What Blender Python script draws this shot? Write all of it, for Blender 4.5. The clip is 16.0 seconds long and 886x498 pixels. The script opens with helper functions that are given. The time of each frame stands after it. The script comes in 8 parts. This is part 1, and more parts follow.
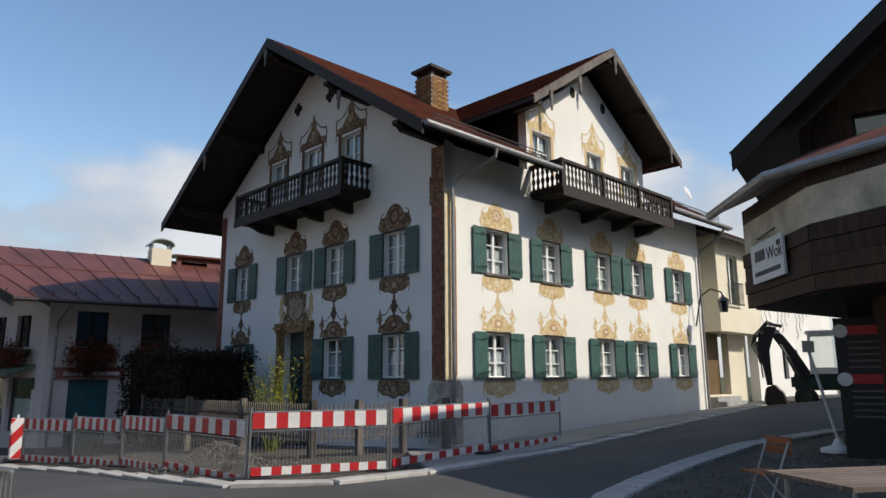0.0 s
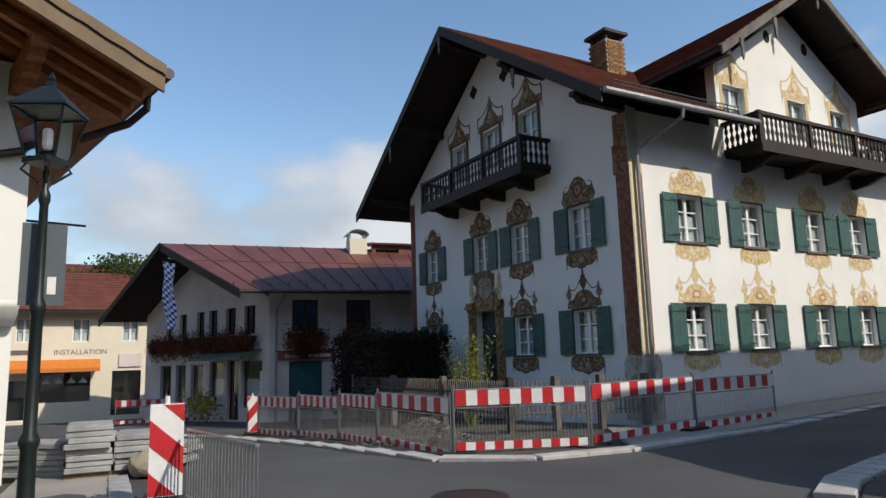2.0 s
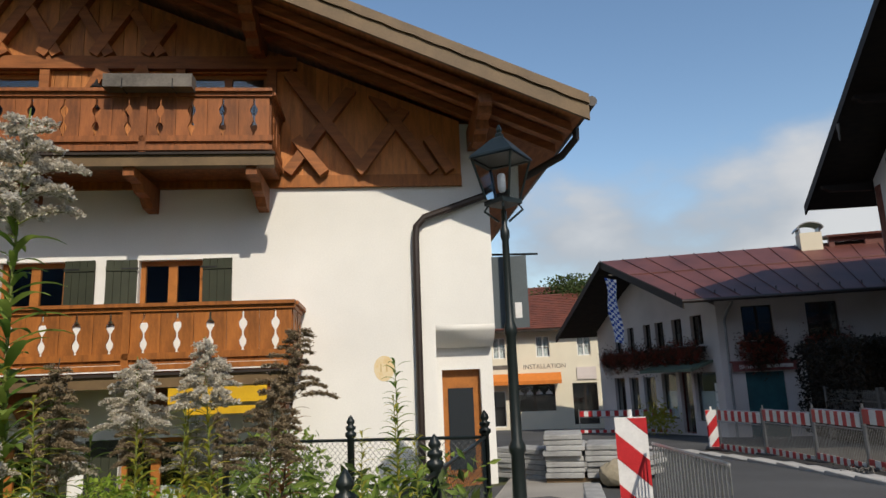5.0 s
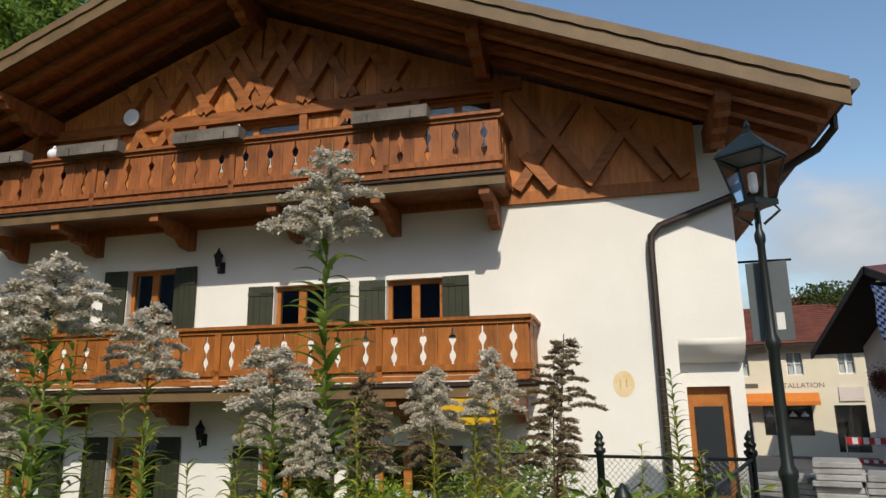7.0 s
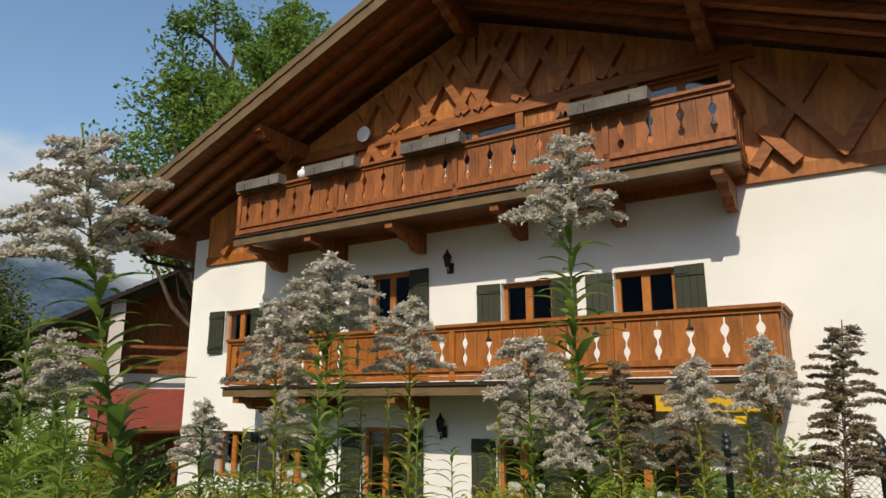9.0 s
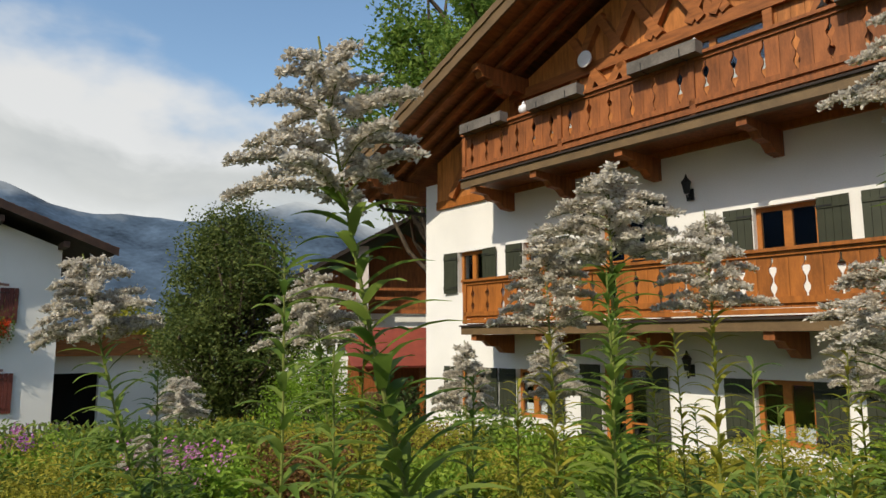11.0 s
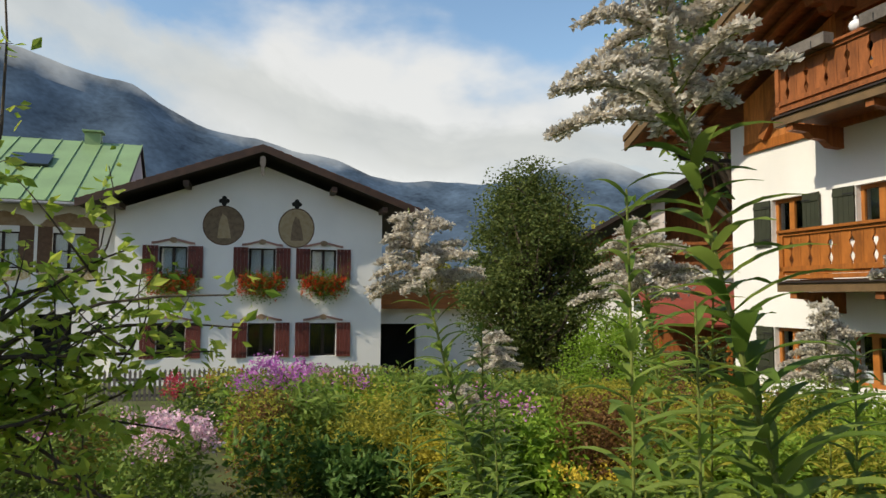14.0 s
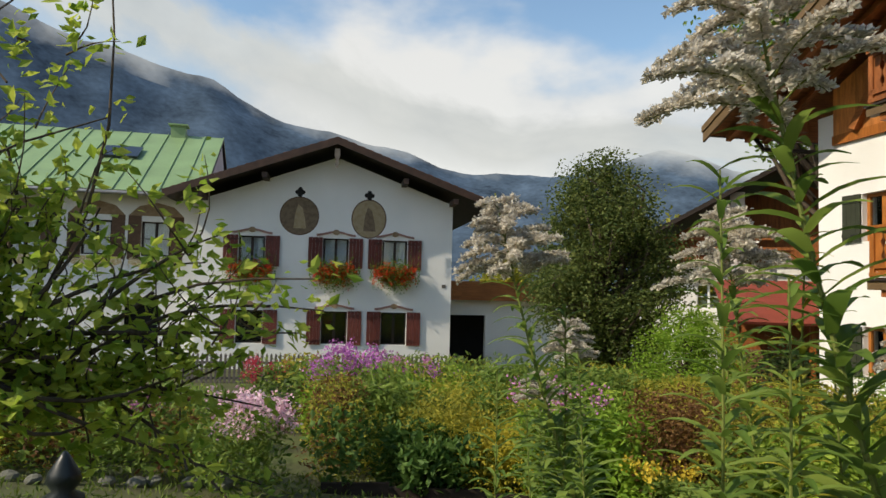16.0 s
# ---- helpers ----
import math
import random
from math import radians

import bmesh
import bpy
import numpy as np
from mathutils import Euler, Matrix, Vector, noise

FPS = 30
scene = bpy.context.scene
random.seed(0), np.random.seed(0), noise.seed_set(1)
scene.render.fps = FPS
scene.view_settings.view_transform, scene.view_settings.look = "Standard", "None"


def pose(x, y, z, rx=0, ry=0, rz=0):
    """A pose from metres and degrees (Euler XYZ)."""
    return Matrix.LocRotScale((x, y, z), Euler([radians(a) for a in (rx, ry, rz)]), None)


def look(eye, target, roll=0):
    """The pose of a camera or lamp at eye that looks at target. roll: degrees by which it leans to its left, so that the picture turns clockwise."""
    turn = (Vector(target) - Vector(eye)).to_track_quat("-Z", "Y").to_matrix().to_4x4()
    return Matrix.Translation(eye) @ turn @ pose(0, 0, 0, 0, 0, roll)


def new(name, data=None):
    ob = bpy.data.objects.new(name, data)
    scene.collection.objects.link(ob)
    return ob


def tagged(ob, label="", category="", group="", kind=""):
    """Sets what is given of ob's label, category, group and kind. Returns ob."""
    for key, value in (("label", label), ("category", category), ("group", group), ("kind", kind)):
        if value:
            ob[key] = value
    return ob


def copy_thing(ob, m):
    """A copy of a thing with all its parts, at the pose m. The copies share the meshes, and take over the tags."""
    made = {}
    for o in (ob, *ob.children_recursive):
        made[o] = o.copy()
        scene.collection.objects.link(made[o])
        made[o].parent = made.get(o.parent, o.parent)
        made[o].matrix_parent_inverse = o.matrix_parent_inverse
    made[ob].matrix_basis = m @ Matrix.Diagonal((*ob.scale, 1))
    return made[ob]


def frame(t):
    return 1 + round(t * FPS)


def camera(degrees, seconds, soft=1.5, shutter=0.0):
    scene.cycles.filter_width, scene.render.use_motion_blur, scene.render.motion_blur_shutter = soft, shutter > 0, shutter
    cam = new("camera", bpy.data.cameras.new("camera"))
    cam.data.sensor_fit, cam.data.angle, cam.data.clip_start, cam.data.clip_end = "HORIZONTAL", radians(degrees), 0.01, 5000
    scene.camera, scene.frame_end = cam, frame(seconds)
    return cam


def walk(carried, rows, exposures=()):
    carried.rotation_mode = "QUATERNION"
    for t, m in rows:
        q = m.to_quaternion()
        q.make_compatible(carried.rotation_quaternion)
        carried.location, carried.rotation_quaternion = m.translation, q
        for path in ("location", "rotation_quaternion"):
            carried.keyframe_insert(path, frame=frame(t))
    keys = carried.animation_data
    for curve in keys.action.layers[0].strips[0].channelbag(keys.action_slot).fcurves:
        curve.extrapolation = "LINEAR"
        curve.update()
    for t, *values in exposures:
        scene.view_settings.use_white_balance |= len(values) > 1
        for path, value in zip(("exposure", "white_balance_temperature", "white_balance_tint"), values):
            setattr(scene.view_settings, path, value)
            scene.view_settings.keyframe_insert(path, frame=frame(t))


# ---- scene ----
cam = camera(65.96, 16.0)
PATH = [
    (0.00, pose(0.001, 0.001, 1.616, 100.69, 0.34, 0.40)),
    (0.50, pose(-0.004, -0.034, 1.628, 100.61, 0.63, 1.44)),
    (1.00, pose(-0.038, -0.022, 1.603, 100.59, 1.02, 5.54)),
    (1.50, pose(-0.060, -0.034, 1.632, 100.13, 1.14, 10.30)),
    (2.00, pose(-0.087, -0.002, 1.644, 98.97, 1.62, 16.00)),
    (2.50, pose(-0.143, 0.022, 1.668, 98.74, 2.17, 21.07)),
    (3.00, pose(-0.165, 0.050, 1.669, 99.53, 2.69, 27.55)),
    (3.50, pose(-0.159, 0.041, 1.671, 100.12, 2.31, 33.83)),
    (4.00, pose(-0.165, 0.027, 1.671, 100.57, 2.32, 40.79)),
    (4.50, pose(-0.164, 0.012, 1.672, 100.84, 2.35, 46.99)),
    (5.00, pose(-0.166, 0.003, 1.674, 101.13, 2.20, 51.96)),
    (7.50, pose(-0.290, -0.190, 1.651, 103.40, 0.08, 74.78)),
    (8.00, pose(-0.304, -0.198, 1.649, 103.84, -0.54, 79.12)),
    (8.50, pose(-0.333, -0.219, 1.650, 103.90, -0.34, 83.59)),
    (9.00, pose(-0.344, -0.241, 1.639, 102.74, -0.05, 88.79)),
    (9.50, pose(-0.359, -0.265, 1.633, 101.04, -0.15, 93.36)),
    (12.00, pose(-0.859, -0.524, 1.678, 96.27, 0.45, 116.99)),
    (12.50, pose(-0.847, -0.539, 1.673, 95.65, 0.53, 121.35)),
    (13.00, pose(-0.837, -0.557, 1.670, 95.00, 0.56, 125.09)),
    (13.50, pose(-0.824, -0.570, 1.663, 94.47, -0.19, 128.21)),
    (14.00, pose(-0.811, -0.581, 1.655, 93.90, -0.39, 131.63)),
    (14.50, pose(-0.793, -0.585, 1.646, 93.36, -0.67, 134.50)),
    (15.00, pose(-0.764, -0.579, 1.635, 93.06, -0.96, 136.87)),
    (15.50, pose(-0.746, -0.568, 1.632, 93.18, -1.42, 137.82)),
    (16.00, pose(-0.732, -0.567, 1.626, 93.18, -1.44, 137.35)),
]
walk(cam, PATH, [(0.0, 0.38, 6750, 10), (2.5, 0.33, 6650, 10), (5.0, 0.18, 6900, 10), (7.5, 0.28, 6950, 9), (9.5, 0.34, 7050, 9), (12.0, 0.46, 7100, 8), (16.0, 0.5, 7250, 8)])

# ---- sun, sky, exposure ----
SUN = Vector((0.949, -0.318, 0.84)).normalized()
sun = new("sun", bpy.data.lights.new("sun", "SUN"))
sun.data.energy, sun.data.angle, sun.data.color = 3.15, radians(0.5), (1.0, 0.93, 0.82)
sun.matrix_world = look((30, -10, 40), Vector((30, -10, 40)) - SUN)
world = bpy.data.worlds.new("world")
scene.world = world
world.use_nodes = True
wn, wl = world.node_tree.nodes, world.node_tree.links
wn.clear()
sky = wn.new("ShaderNodeTexSky")
sky.sky_type, sky.sun_disc = "NISHITA", False
sky.sun_elevation = math.asin(SUN.z)
sky.sun_rotation = math.atan2(SUN.x, SUN.y)
sky.air_density, sky.dust_density = 1.1, 0.6
geo = wn.new("ShaderNodeTexCoord")
sep = wn.new("ShaderNodeSeparateXYZ")
wl.new(geo.outputs["Generated"], sep.inputs[0])
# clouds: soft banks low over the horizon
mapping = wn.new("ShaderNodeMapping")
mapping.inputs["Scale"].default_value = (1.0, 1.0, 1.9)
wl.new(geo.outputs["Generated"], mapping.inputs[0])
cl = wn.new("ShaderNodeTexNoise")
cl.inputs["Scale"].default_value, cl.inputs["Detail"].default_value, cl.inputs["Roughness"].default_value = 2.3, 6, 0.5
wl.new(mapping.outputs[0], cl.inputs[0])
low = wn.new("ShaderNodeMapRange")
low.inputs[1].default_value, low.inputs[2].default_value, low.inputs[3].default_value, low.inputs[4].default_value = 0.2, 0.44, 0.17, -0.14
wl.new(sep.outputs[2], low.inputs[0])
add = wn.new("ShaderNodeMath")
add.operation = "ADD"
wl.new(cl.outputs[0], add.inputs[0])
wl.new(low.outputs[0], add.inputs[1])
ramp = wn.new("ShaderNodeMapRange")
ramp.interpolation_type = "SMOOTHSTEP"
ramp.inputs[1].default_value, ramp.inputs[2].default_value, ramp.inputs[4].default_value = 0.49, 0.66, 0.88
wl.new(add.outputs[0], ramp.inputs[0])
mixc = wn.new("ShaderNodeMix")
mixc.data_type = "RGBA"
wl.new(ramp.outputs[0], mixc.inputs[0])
tint = wn.new("ShaderNodeHueSaturation")
tint.inputs["Saturation"].default_value = 1.12
wl.new(sky.outputs[0], tint.inputs["Color"])
wl.new(tint.outputs[0], mixc.inputs[6])
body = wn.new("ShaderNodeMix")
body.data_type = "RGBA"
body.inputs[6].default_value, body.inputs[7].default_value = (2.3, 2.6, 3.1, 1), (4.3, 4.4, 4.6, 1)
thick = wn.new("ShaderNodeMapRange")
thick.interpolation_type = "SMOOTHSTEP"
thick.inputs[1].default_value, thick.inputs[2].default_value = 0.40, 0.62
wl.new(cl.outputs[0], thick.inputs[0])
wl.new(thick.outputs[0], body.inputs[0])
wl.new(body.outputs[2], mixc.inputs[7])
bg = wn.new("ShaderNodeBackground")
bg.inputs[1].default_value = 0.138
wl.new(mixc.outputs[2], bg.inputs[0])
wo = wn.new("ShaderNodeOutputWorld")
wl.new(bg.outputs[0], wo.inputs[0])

# ---- materials ----
def mat(name, colour, rough=0.8, var=0.15, scale=3.0, bump=0.15, grain=60.0, metal=0.0, stretch=(1, 1, 1), dark=None, spec=0.4, island=0.0, rand=0.0):
    """Colour with two scales of variation and fine relief."""
    m = bpy.data.materials.new(name)
    m.use_nodes = True
    n, l = m.node_tree.nodes, m.node_tree.links
    b = n["Principled BSDF"]
    b.inputs["Roughness"].default_value, b.inputs["Metallic"].default_value = rough, metal
    b.inputs["Specular IOR Level"].default_value = spec
    co = n.new("ShaderNodeTexCoord")
    mp = n.new("ShaderNodeMapping")
    mp.inputs["Scale"].default_value = stretch
    l.new(co.outputs["Object"], mp.inputs[0])
    big, fine = n.new("ShaderNodeTexNoise"), n.new("ShaderNodeTexNoise")
    big.inputs["Scale"].default_value, big.inputs["Detail"].default_value = scale, 5
    fine.inputs["Scale"].default_value, fine.inputs["Detail"].default_value = grain, 3
    l.new(mp.outputs[0], big.inputs[0])
    l.new(mp.outputs[0], fine.inputs[0])
    mix = n.new("ShaderNodeMix")
    mix.data_type = "RGBA"
    d = dark or tuple(c * (1 - var * 2) for c in colour)
    mix.inputs[6].default_value, mix.inputs[7].default_value = (*d, 1), (*[min(1, c * (1 + var * 0.5)) for c in colour], 1)
    su = n.new("ShaderNodeMath")
    su.operation = "MULTIPLY_ADD"
    su.inputs[1].default_value = 0.45
    l.new(fine.outputs[0], su.inputs[0])
    l.new(big.outputs[0], su.inputs[2])
    rg = n.new("ShaderNodeMapRange")
    rg.inputs[1].default_value, rg.inputs[2].default_value = 0.45, 1.0
    l.new(su.outputs[0], rg.inputs[0])
    fac = rg.outputs[0]
    if island or rand:
        gi = n.new("ShaderNodeNewGeometry") if island else n.new("ShaderNodeObjectInfo")
        k = n.new("ShaderNodeMath")
        k.operation = "MULTIPLY_ADD"
        k.inputs[1].default_value = island or rand
        l.new(gi.outputs["Random Per Island" if island else "Random"], k.inputs[0])
        l.new(rg.outputs[0], k.inputs[2])
        k2 = n.new("ShaderNodeMath")
        k2.operation = "SUBTRACT"
        k2.inputs[1].default_value = (island or rand) / 2
        k2.use_clamp = True
        l.new(k.outputs[0], k2.inputs[0])
        fac = k2.outputs[0]
    l.new(fac, mix.inputs[0])
    l.new(mix.outputs[2], b.inputs["Base Color"])
    if bump:
        bp = n.new("ShaderNodeBump")
        bp.inputs["Strength"].default_value, bp.inputs["Distance"].default_value = bump, 0.01
        l.new(su.outputs[0], bp.inputs["Height"])
        l.new(bp.outputs[0], b.inputs["Normal"])
    return m


def leafy(name, c1, c2, trans=0.35):
    m = bpy.data.materials.new(name)
    m.use_nodes = True
    n, l = m.node_tree.nodes, m.node_tree.links
    b = n["Principled BSDF"]
    g = n.new("ShaderNodeNewGeometry")
    mix = n.new("ShaderNodeMix")
    mix.data_type = "RGBA"
    mix.inputs[6].default_value, mix.inputs[7].default_value = (*c1, 1), (*c2, 1)
    l.new(g.outputs["Random Per Island"], mix.inputs[0])
    l.new(mix.outputs[2], b.inputs["Base Color"])
    b.inputs["Roughness"].default_value = 0.6
    b.inputs["Specular IOR Level"].default_value = 0.25
    t = n.new("ShaderNodeBsdfTranslucent")
    l.new(mix.outputs[2], t.inputs[0])
    ms = n.new("ShaderNodeMixShader")
    ms.inputs[0].default_value = trans
    l.new(b.outputs[0], ms.inputs[1])
    l.new(t.outputs[0], ms.inputs[2])
    l.new(ms.outputs[0], n["Material Output"].inputs[0])
    return m


def glass(name, tint=(0.02, 0.025, 0.03)):
    m = bpy.data.materials.new(name)
    m.use_nodes = True
    b = m.node_tree.nodes["Principled BSDF"]
    b.inputs["Base Color"].default_value = (*tint, 1)
    b.inputs["Roughness"].default_value, b.inputs["Specular IOR Level"].default_value = 0.04, 0.6
    return m


def clear_glass(name):
    """Thin clear window glass: see-through with a little gloss on each face."""
    m = bpy.data.materials.new(name)
    m.use_nodes = True
    n, l = m.node_tree.nodes, m.node_tree.links
    n.remove(n["Principled BSDF"])
    tr, gl, ms = n.new("ShaderNodeBsdfTransparent"), n.new("ShaderNodeBsdfGlossy"), n.new("ShaderNodeMixShader")
    tr.inputs[0].default_value = (0.86, 0.9, 0.9, 1)
    gl.inputs["Roughness"].default_value = 0.03
    ms.inputs[0].default_value = 0.07
    l.new(tr.outputs[0], ms.inputs[1])
    l.new(gl.outputs[0], ms.inputs[2])
    l.new(ms.outputs[0], n["Material Output"].inputs[0])
    return m


def fresco(name, dark, mid, pale, scale=7.0):
    """Brushed wall paint in three tones."""
    m = mat(name, mid, 0.9, 0.2, scale, 0.1, 45)
    n, l = m.node_tree.nodes, m.node_tree.links
    no, cr, co = n.new("ShaderNodeTexNoise"), n.new("ShaderNodeValToRGB"), n.new("ShaderNodeTexCoord")
    no.inputs["Scale"].default_value, no.inputs["Detail"].default_value, no.inputs["Distortion"].default_value = scale, 5, 1.6
    l.new(co.outputs["Object"], no.inputs[0])
    e = cr.color_ramp.elements
    e[0].position, e[0].color = 0.36, (*dark, 1)
    e[1].position, e[1].color = 0.66, (*pale, 1)
    k = e.new(0.5)
    k.color = (*mid, 1)
    l.new(no.outputs[0], cr.inputs[0])
    l.new(cr.outputs[0], n["Principled BSDF"].inputs["Base Color"])
    return m


M_WHITE = mat("white_render", (0.80, 0.79, 0.75), 0.9, 0.05, 0.7, 0.25, 45)
M_WHITE2 = mat("warm_white_render", (0.79, 0.775, 0.735), 0.9, 0.07, 0.6, 0.25, 45)
M_GREYW = mat("grey_render", (0.68, 0.60, 0.56), 0.9, 0.14, 0.5, 0.3, 40)
M_CREAM = mat("cream_render", (0.72, 0.66, 0.52), 0.9, 0.06, 0.6, 0.2, 45)
M_OCHRE = mat("painted_ochre", (0.42, 0.27, 0.10), 0.9, 0.35, 7, 0.1, 50, dark=(0.62, 0.50, 0.30))
M_UMBER = mat("painted_umber", (0.20, 0.10, 0.05), 0.9, 0.4, 8, 0.1, 50, dark=(0.36, 0.24, 0.14))
M_ROSE = mat("painted_rose", (0.27, 0.10, 0.07), 0.9, 0.3, 6, 0.1, 50)
M_SHUT_G = mat("green_shutter_paint", (0.045, 0.112, 0.098), 0.55, 0.15, 4, 0.1, 40, rand=0.3)
M_SHUT_O = mat("olive_shutter_paint", (0.035, 0.04, 0.022), 0.6, 0.15, 4, 0.1, 40, rand=0.3)
M_SHUT_R = mat("red_brown_shutter_paint", (0.13, 0.03, 0.02), 0.6, 0.2, 4, 0.1, 40, rand=0.4)
M_DARKW = mat("dark_stained_wood", (0.030, 0.019, 0.013), 0.7, 0.3, 3, 0.3, 30, stretch=(1, 1, 6))
M_GREYWOOD = mat("weathered_wood", (0.16, 0.14, 0.12), 0.85, 0.3, 3, 0.4, 30)
M_HONEY = mat("honey_stained_wood", (0.36, 0.12, 0.024), 0.5, 0.25, 2.5, 0.25, 25, stretch=(6, 6, 1), rand=0.5, spec=0.3)
M_BROWNW = mat("brown_stained_wood", (0.30, 0.10, 0.03), 0.55, 0.28, 2.5, 0.25, 25, stretch=(6, 6, 1), rand=0.5, spec=0.3)
M_SOFFIT = mat("red_brown_soffit", (0.36, 0.125, 0.042), 0.65, 0.3, 2.5, 0.25, 25, stretch=(1, 6, 6), rand=0.3)
M_BEAM = mat("orange_brown_beam", (0.36, 0.125, 0.036), 0.55, 0.25, 2.5, 0.25, 25, stretch=(1, 6, 6), rand=0.4, spec=0.3)
M_BARGE = mat("barge_board_wood", (0.16, 0.10, 0.045), 0.6, 0.2, 2.5, 0.25, 25)
M_CLAD = mat("golden_brown_boards", (0.56, 0.21, 0.058), 0.5, 0.24, 2.5, 0.25, 25, stretch=(6, 6, 1), rand=0.7, spec=0.3)
M_WINWOOD = mat("orange_window_wood", (0.42, 0.15, 0.03), 0.45, 0.2, 4, 0.15, 30)
M_WINWHITE = mat("white_window_paint", (0.78, 0.78, 0.76), 0.45, 0.04, 5, 0.05, 40)
M_GLASS = clear_glass("window_glass")
M_DARKGLASS = glass("dark_glass")
M_CURT = mat("white_curtain", (0.72, 0.73, 0.74), 0.95, 0.12, 3, 0.4, 18, stretch=(14, 14, 1))
# near-black that paints in the unlit dark of rooms and openings
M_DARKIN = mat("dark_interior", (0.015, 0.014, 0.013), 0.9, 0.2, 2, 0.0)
M_TILE = mat("red_brown_roof_tile", (0.17, 0.052, 0.030), 0.7, 0.3, 2, 0.3, 30, island=0.5)
M_SHEET = mat("red_sheet_metal_roof", (0.15, 0.052, 0.040), 0.5, 0.25, 0.8, 0.1, 20, rand=0.25)
M_GREENROOF = mat("green_sheet_metal_roof", (0.22, 0.33, 0.15), 0.5, 0.12, 0.8, 0.1, 20, rand=0.2)
M_REDTIN = mat("bright_red_roof", (0.27, 0.058, 0.034), 0.6, 0.15, 2, 0.1, 30)
M_ASPH = mat("asphalt", (0.085, 0.084, 0.083), 0.85, 0.3, 0.35, 0.5, 90)
M_PAVE = mat("concrete_pavement", (0.30, 0.28, 0.25), 0.9, 0.15, 0.9, 0.3, 50, rand=0.3)
M_GRAVEL = mat("pale_gravel", (0.22, 0.205, 0.185), 0.95, 0.3, 4, 0.8, 50, island=0.5)
M_GRASS = mat("garden_soil_and_grass", (0.075, 0.095, 0.022), 0.95, 0.35, 1.2, 0.8, 30, dark=(0.05, 0.04, 0.02))
M_ZINC = mat("galvanised_steel", (0.38, 0.39, 0.40), 0.4, 0.15, 6, 0.05, 50, metal=0.85)
M_GUTTER = mat("grey_sheet_gutter", (0.34, 0.33, 0.32), 0.45, 0.2, 4, 0.05, 30, metal=0.5)
M_BROWNPIPE = mat("brown_painted_pipe", (0.035, 0.024, 0.020), 0.4, 0.2, 4, 0.05, 30)
M_IRON = mat("black_green_cast_iron", (0.012, 0.018, 0.017), 0.4, 0.2, 6, 0.15, 60)
M_RED = mat("reflective_red", (0.52, 0.025, 0.03), 0.45, 0.12, 5, 0.03, 40)
M_RWHITE = mat("reflective_white", (0.74, 0.73, 0.71), 0.45, 0.08, 5, 0.03, 40)
M_STONE = mat("grey_granite", (0.36, 0.36, 0.35), 0.85, 0.2, 5, 0.4, 60, rand=0.4)
M_BRICK = mat("yellow_brown_brick", (0.30, 0.16, 0.06), 0.85, 0.25, 6, 0.4, 60, rand=0.9)
M_BLACK = mat("black_plastic", (0.015, 0.015, 0.016), 0.5, 0.2, 5, 0.05)
M_YELLOW = mat("yellow_paint", (0.62, 0.36, 0.01), 0.5, 0.1, 5, 0.05)
M_ORANGE = mat("orange_awning_cloth", (0.62, 0.19, 0.03), 0.8, 0.1, 4, 0.1)
M_BLUEW = mat("blue_cloth", (0.03, 0.08, 0.36), 0.8, 0.1, 4, 0.1)
M_WCLOTH = mat("white_cloth", (0.75, 0.76, 0.78), 0.8, 0.06, 4, 0.1)
# forest colour shifted to blue: the haze of distance is painted in
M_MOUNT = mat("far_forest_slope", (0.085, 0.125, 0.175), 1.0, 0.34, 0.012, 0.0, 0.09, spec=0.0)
L_TREE = leafy("tree_leaves", (0.07, 0.15, 0.025), (0.24, 0.34, 0.06), 0.5)
L_DARK = leafy("dark_leaves", (0.03, 0.06, 0.016), (0.10, 0.13, 0.035), 0.35)
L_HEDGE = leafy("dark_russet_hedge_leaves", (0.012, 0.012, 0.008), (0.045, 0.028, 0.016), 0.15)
L_BRIGHT = leafy("bright_shrub_leaves", (0.14, 0.26, 0.02), (0.28, 0.42, 0.05), 0.45)
L_YEL = leafy("yellow_green_leaves", (0.22, 0.24, 0.03), (0.48, 0.42, 0.06), 0.45)
L_STALK = leafy("goldenrod_leaves", (0.10, 0.18, 0.03), (0.26, 0.34, 0.07), 0.45)
L_PLUME = leafy("faded_goldenrod_plumes", (0.42, 0.38, 0.30), (0.84, 0.78, 0.68), 0.45)
L_RED = leafy("red_geranium_petals", (0.55, 0.03, 0.01), (0.75, 0.12, 0.03))
L_PINK = leafy("pink_phlox_petals", (0.50, 0.12, 0.36), (0.75, 0.40, 0.62))
L_RUST = leafy("rust_leaves", (0.10, 0.04, 0.015), (0.24, 0.13, 0.04))
M_STEM = mat("green_stem", (0.17, 0.20, 0.04), 0.7, 0.2, 5, 0.05)
M_BARK = mat("grey_brown_bark", (0.10, 0.075, 0.05), 0.95, 0.3, 5, 0.6, 30)

# ---- building blocks ----
def thing(name, label, category, m=None, group="", kind=""):
    ob = new(name)
    if m is not None:
        ob.matrix_world = m
    return tagged(ob, label, category, group, kind)


def part(name, bm, material, parent=None, label="", m=None):
    me = bpy.data.meshes.new(name)
    bm.to_mesh(me)
    bm.free()
    me.materials.append(material)
    ob = new(name, me)
    if parent is not None:
        ob.parent = parent
    if m is not None:
        ob.matrix_local = m
    return tagged(ob, label)


def again(ob, parent, m):
    """Another piece on the same mesh."""
    o = new(ob.name.split(".")[0], ob.data)
    o.parent = parent
    o.matrix_local = m
    return o


